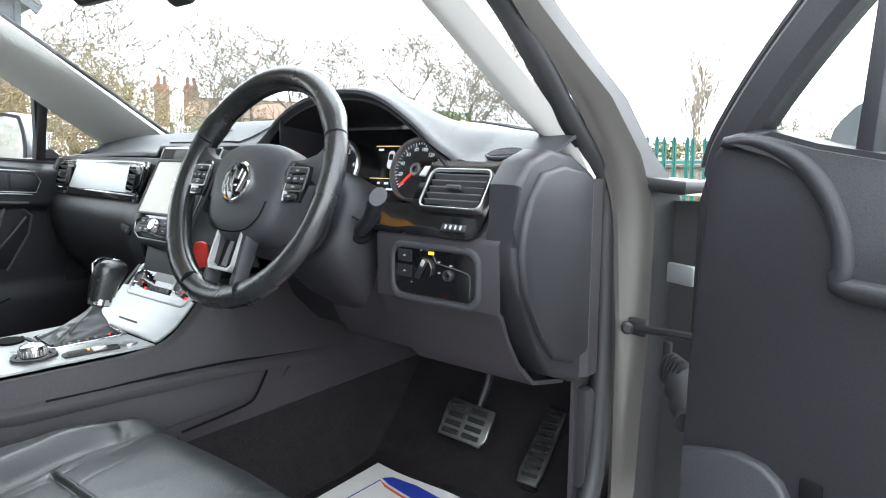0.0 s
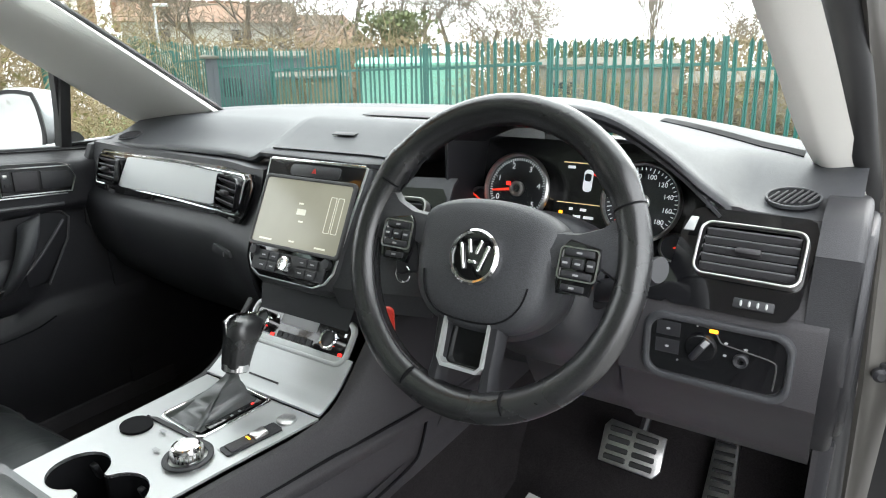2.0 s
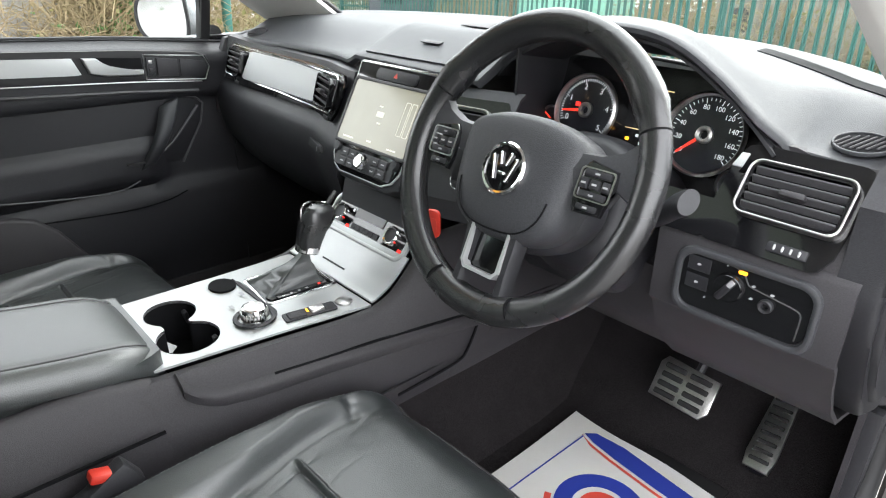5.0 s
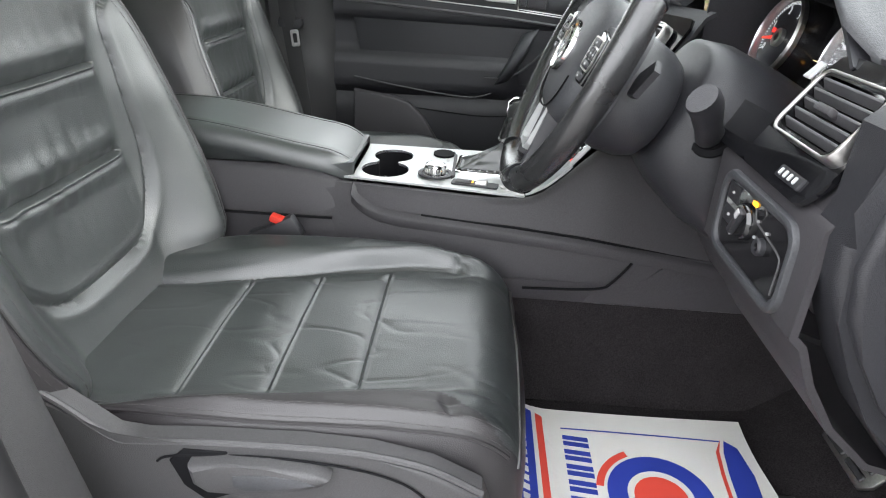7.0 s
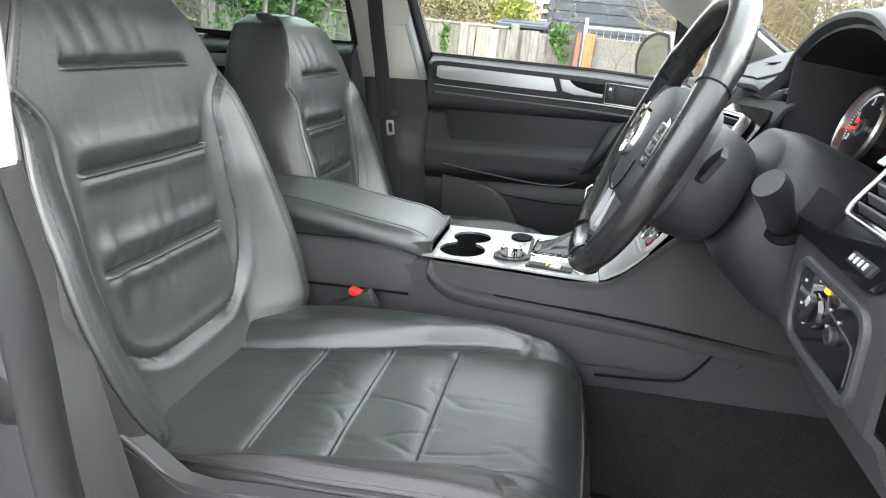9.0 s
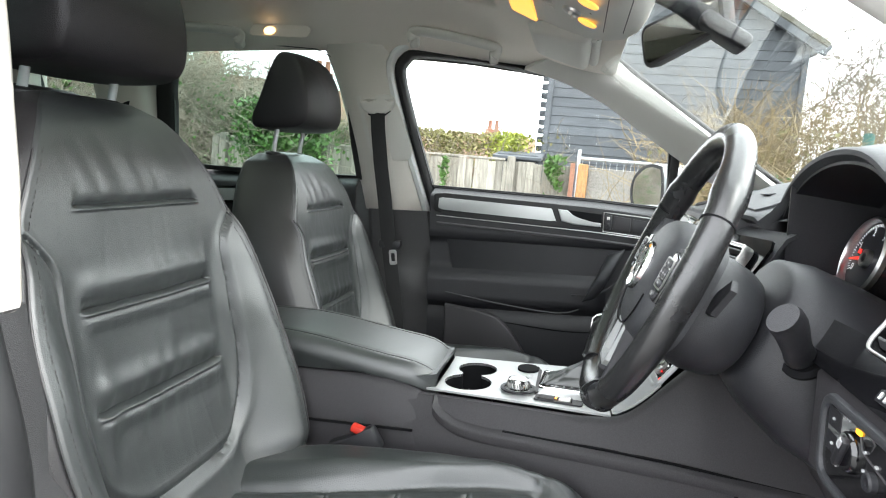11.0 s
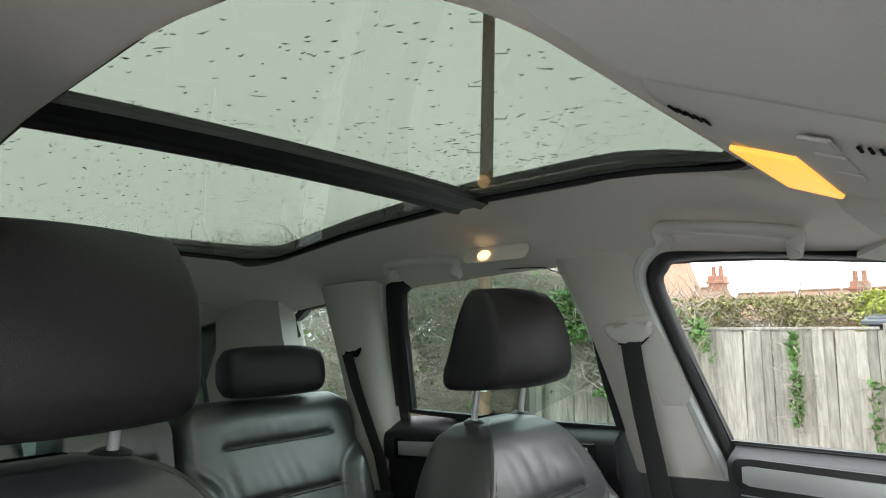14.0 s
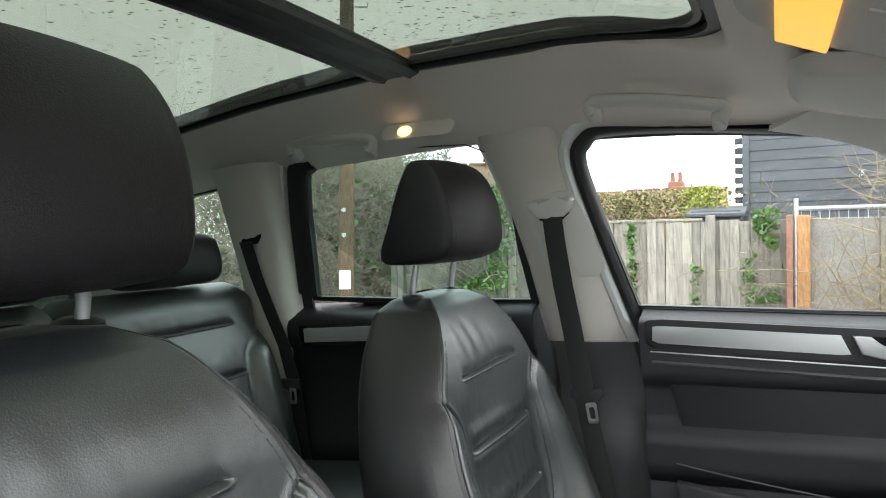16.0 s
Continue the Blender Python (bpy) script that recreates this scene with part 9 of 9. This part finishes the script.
house("end_terrace", Vector((-34, -4.5, 0)), 90, 4.2, 5.0, 2.6, 4.0, BRICK, "brown roofed house with a chimney beyond the hedge", ((0.1, 0, 4.35),))
house("rear_house", way(-118.0, 27), 118, 7.5, 6, 2.9, 4.6, RENDER, "white house with a brown roof and chimney behind ivy", ((2.4, 0, 5.2), (-2.0, 0, 5.4)))

# ---- board fence on the passenger side ----
bf = thing("board_fence", ex(-7.2, -4, 0), "grey weathered close-board timber fence", "fence")
b = box(0.105, 0.018, 1.55, pose(0, 0, 0.775), 0.004, 1)
bd = bpy.data.meshes.new("board")
b.to_mesh(bd)
b.free()
bd.materials.append(BOARD)
y = -4.75
while y < 0.30:
    o = new("board", bd)
    o.parent = bf
    o.matrix_parent_inverse = bf.matrix_basis.inverted()
    o.matrix_basis = EXT @ pose(-7.2 + rnd.gauss(0, 0.006), y, -0.03 + rnd.gauss(0, 0.008), rnd.gauss(0, 0.5), rnd.gauss(0, 0.4), 90)
    y += 0.101
for y in (-4.6, -2.6, -0.46):
    part("post", box(0.10, 0.10, 1.58, EXT @ pose(-7.16, y, 0.79), 0.01, 1), BOARD, bf)
for z in (0.3, 1.2):
    part("rail", box(0.05, 5.05, 0.09, EXT @ pose(-7.26, -2.22, z), 0.006, 1), BOARD, bf)
part("capping", box(0.06, 4.2, 0.03, EXT @ pose(-7.2, -2.65, 1.535), 0.005, 1), BOARD, bf)
gp = thing("gravel_board_panel", ex(-7.1, 2.5, 0), "grey stained sheet fence with a steel rail and wire mesh", "fence")
for k in range(2):
    part("sheet", box(0.04, 0.62, 1.52, EXT @ pose(-7.15, 0.84 + 0.63 * k, 0.76, 0, 0, rnd.gauss(0, 0.6)), 0.01, 1), CONCRETE, gp)
part("orange_post", box(0.13, 0.13, 1.55, EXT @ pose(-7.08, 0.465, 0.775), 0.012, 1), BOARDNEW, gp, "orange-brown timber post")
part("steel_post", tube([ex(-7.05, 0.40, 0), ex(-7.05, 0.40, 1.73)], 0.025, 10), GALV, gp)
part("steel_rail", tube([ex(-7.05, 0.40, 1.62), ex(-7.05, 1.80, 1.62)], 0.022, 10), GALV, gp)
part("red_post", box(0.09, 0.06, 1.55, EXT @ pose(-7.02, 0.335, 0.775), 0.008, 1), BRICK, gp)
b = None
for k in range(16):
    b = tube([ex(-7.05, 0.45 + 0.085 * k, 1.50), ex(-7.05, 0.45 + 0.085 * k, 1.62)], 0.003, 3, bm=b)
part("mesh_wire", b, GALV, gp)
for k, (y, z, n, sy) in enumerate(((0.07, 1.16, 900, 0.15), (-0.05, 0.75, 160, 0.10), (-1.33, 1.05, 420, 0.05), (-1.31, 0.62, 260, 0.06), (-2.35, 1.2, 500, 0.14), (-0.62, 0.6, 70, 0.06), (-3.2, 0.5, 200, 0.3))):
    twig_mass("ivy_patch", Vector((-7.08, y, z - 0.55)), (0.08, sy, 1.0), 60, 60 + k, TWIG, "green ivy climbing the board fence", IVY, n, 0.045, 0.35, "ivy", 0.005)
twig_mass("dry_weeds", Vector((-6.8, 1.6, 0)), (0.25, 1.1, 1.0), 320, 71, DRYBUSH, "dry yellow bramble stems before the fence", None, 0, 0.04, 0.9, "weeds", 0.006)
twig_mass("green_bush", Vector((-6.9, 2.25, 0.1)), (0.35, 0.62, 1.5), 260, 72, DRYBUSH, "green and dry bush beside the fence", IVY, 2200, 0.05, 0.7, "bush")
twig_mass("hedge", Vector((-9.7, -2.6, 0.2)), (0.8, 2.3, 1.85), 1600, 73, TWIG, "olive brown hedge over the fence", SHRUB, 42000, 0.034, 0.6)
twig_mass("yellow_bush", Vector((-9.5, -0.76, 0.3)), (0.4, 0.40, 1.78), 160, 74, TWIG, "yellow-green bush over the fence", YELLOWLEAF, 9000, 0.034, 0.5, "bush")
twig_mass("hedge", Vector((-9.6, -6.0, 0.2)), (0.9, 2.2, 1.8), 1400, 75, TWIG, "brown-green hedge over the fence", SHRUB, 26000, 0.036, 0.6)
twig_mass("ivy_bush", Vector((-6.85, -3.55, 0.70)), (0.22, 0.62, 1.35), 300, 76, TWIG, "dense dark green ivy over the board fence", IVY, 16000, 0.042, 0.5, "ivy")
# black weatherboarded building
bb = thing("weatherboard_building", ex(-9.4, 1.7, 0), "black weatherboarded building with overlapping boards and a tin roof", "building")
B0, B1, BM_, EAVE, APEX = -0.18, 3.55, 1.685, 3.72, 4.85


def gable_half(z):
    """Half the gable's width at a height."""
    return (B1 - B0) / 2 * (1.0 if z < EAVE else max(0.0, (APEX - z) / (APEX - EAVE)))


b = prism([(B0 + 0.02, 0.0), (B1 - 0.02, 0.0), (B1 - 0.02, EAVE), (BM_, APEX), (B0 + 0.02, EAVE)], 4.0, EXT @ axes((-13.45, 0, 0), (0, 1, 0), (0, 0, 1)))
part("wall", b, TARBOARD, bb)
for k in range(32):
    z = 0.05 + 0.148 * k
    hw_ = gable_half(z + 0.10)
    if hw_ > 0.12:
        part("board", box(0.022, 2 * hw_, 0.165, EXT @ pose(-9.425, BM_, z + 0.08, 0, -5, 0), 0.003, 1), TARBOARD, bb)
    if z < EAVE - 0.1:
        part("board", box(3.9, 0.022, 0.165, EXT @ pose(-11.40, B0 - 0.005, z + 0.08, -5, 0, 0), 0.003, 1), TARBOARD, bb)
part("corner_post", box(0.09, 0.09, EAVE, EXT @ pose(-9.41, B0, EAVE / 2), 0.01, 1), TARBOARD, bb)
part("corner_post", box(0.09, 0.09, EAVE, EXT @ pose(-9.41, B1, EAVE / 2), 0.01, 1), TARBOARD, bb)
for k in range(14):
    part("corner_tooth", box(0.05, 0.16, 0.10, EXT @ pose(-9.9, B0 - 0.09, 1.75 + 0.148 * k), 0.01, 1), TARBOARD, bb)
for sg in (-1, 1):
    ln = math.hypot((B1 - B0) / 2 + 0.25, APEX - EAVE + 0.15)
    tilt = math.degrees(math.atan2(APEX - EAVE, (B1 - B0) / 2))
    part("roof", box(4.3, ln, 0.10, EXT @ pose(-11.35, BM_ + sg * ln / 2 * math.cos(radians(tilt)), APEX + 0.10 - ln / 2 * math.sin(radians(tilt)), -sg * tilt, 0, 0), 0.02, 1), TINROOF, bb)
    part("verge_board", box(0.05, ln, 0.18, EXT @ pose(-9.24, BM_ + sg * ln / 2 * math.cos(radians(tilt)), APEX + 0.02 - ln / 2 * math.sin(radians(tilt)), -sg * tilt, 0, 0), 0.01, 1), TARBOARD, bb)
lt = thing("lean_to_shed", ex(-8.9, -0.55, 0), "low black boarded lean-to beside the building", "shed")
part("wall", box(0.8, 0.62, 1.70, EXT @ pose(-9.0, -0.52, 0.85), 0.01, 1), TARBOARD, lt)
part("roof", box(1.0, 0.74, 0.05, EXT @ pose(-8.95, -0.52, 1.70, 0, 8, 0), 0.008, 1), TARBOARD, lt)
# telegraph pole
tp = thing("telegraph_pole", ex(*way(-126.2, 8.6)), "brown timber telegraph pole with steps and a white plate", "telegraph pole")
q = Vector((-6.2, -4.90, 0))
part("shaft", tube([EXT @ (q + Vector((0.006 * z, 0.022 * z, z))) for z in (0, 2, 4, 6, 8, 10)], [0.105, 0.10, 0.093, 0.086, 0.08, 0.075], 14), POLEWOOD, tp)
sidev = Vector((math.cos(radians(-126.2)), -math.sin(radians(-126.2)), 0))
for k in range(8):
    z = 3.0 + 0.48 * k
    sg = 1 if k % 2 else -1
    a = q + Vector((0.006 * z, 0.022 * z, z))
    part("step", tube([EXT @ (a + sidev * sg * 0.10), EXT @ (a + sidev * sg * 0.27), EXT @ (a + sidev * sg * 0.27 + Vector((0, 0, 0.05)))], 0.011, 6), GALV, tp)
tow = (Vector((0.75, 0.35, 0)) - q)
tow.z = 0
tow.normalize()
pm2 = axes(q + tow * 0.118 + Vector((0.012, 0, 0.83)), Vector((0, 0, 1)).cross(tow), (0, 0, 1))
part("plate", prism(rrect(0.15, 0.25, 0.012), 0.004, EXT @ pm2), PLASTICWHITE, tp, "white plastic plate")
for z in (1.75, 1.42):
    part("tag", lathe([(0, 0), (0.03, 0), (0.03, 0.006), (0, 0.006)], 12, EXT @ axes(q + tow * 0.116 + Vector((0.02, 0, z)), Vector((0, 0, 1)).cross(tow), (0, 0, 1))), GALV, tp)
# thicket behind the pole
for k, (az, d, sx_, h, nl) in enumerate(((-113, 10.9, 1.1, 1.9, 7200), (-119, 11.0, 1.2, 2.3, 5600), (-124, 10.6, 1.1, 2.7, 1900), (-129, 10.6, 1.1, 3.0, 1500), (-134, 10.6, 1.2, 3.0, 1600), (-139, 10.6, 1.4, 2.9, 2200), (-145, 11.5, 2.0, 2.8, 3500), (-152, 12, 2.2, 2.6, 3000))):
    c = way(az, d)
    twig_mass("thicket", c, (sx_, sx_, h), 4200, 80 + k, TWIG, "dense brown winter thicket with ivy", IVY, nl, 0.045, 0.55, "thicket", 0.0045)
for k, (az, d, h) in enumerate(((-128, 15, 5.4), (-134, 15, 5.6), (-121, 17, 4.8))):
    p = way(az, d)
    bare_tree((p.x, p.y, 0), h, 160 + k, 0.66)
# verge and brambles past the passenger window
c = way(-70, 9.5)
for k, (az, d, w, h) in enumerate(((-72, 9.0, 1.0, 2.3), (-67, 10.5, 1.2, 2.6), (-77, 8.5, 0.9, 2.0), (-63.5, 14, 1.6, 2.6))):
    twig_mass("bramble_bank", way(az, d), (w, w, h), 1300, 200 + k, DRYBUSH, "bank of dry brown brambles by the road", SHRUB, 900, 0.045, 0.8, "brambles", 0.006)
gp2 = way(-66.3, 8.8)
solo("green_lamp_post", tube([ex(gp2.x, gp2.y, 0), ex(gp2.x, gp2.y, 2.2)], 0.06, 12), FENCEGREEN, "slim green steel lamp post", "lamp post")
lp = way(-57.2, 30)
sl = thing("street_lamp", ex(lp.x, lp.y, 0), "grey street lamp with a flat white head", "street lamp")
part("column", tube([ex(lp.x, lp.y, 0), ex(lp.x, lp.y, 4.75)], 0.05, 8), GALV, sl)
part("head", box(0.6, 0.22, 0.12, EXT @ pose(lp.x + 0.2, lp.y + 0.15, 4.8, 0, 0, 35), 0.03, 1), PLASTICWHITE, sl)
b = bmesh.new()
vs = [b.verts.new(EXT @ (way(a_, d_) + Vector((0, 0, 0.02)))) for a_, d_ in ((-62, 5.5), (-57, 6.5), (-57, 40), (-69, 40), (-66, 12))]
b.faces.new(vs)
solo("verge", b, GRASS, "green grass verge beside the yard", "grass", "structure")
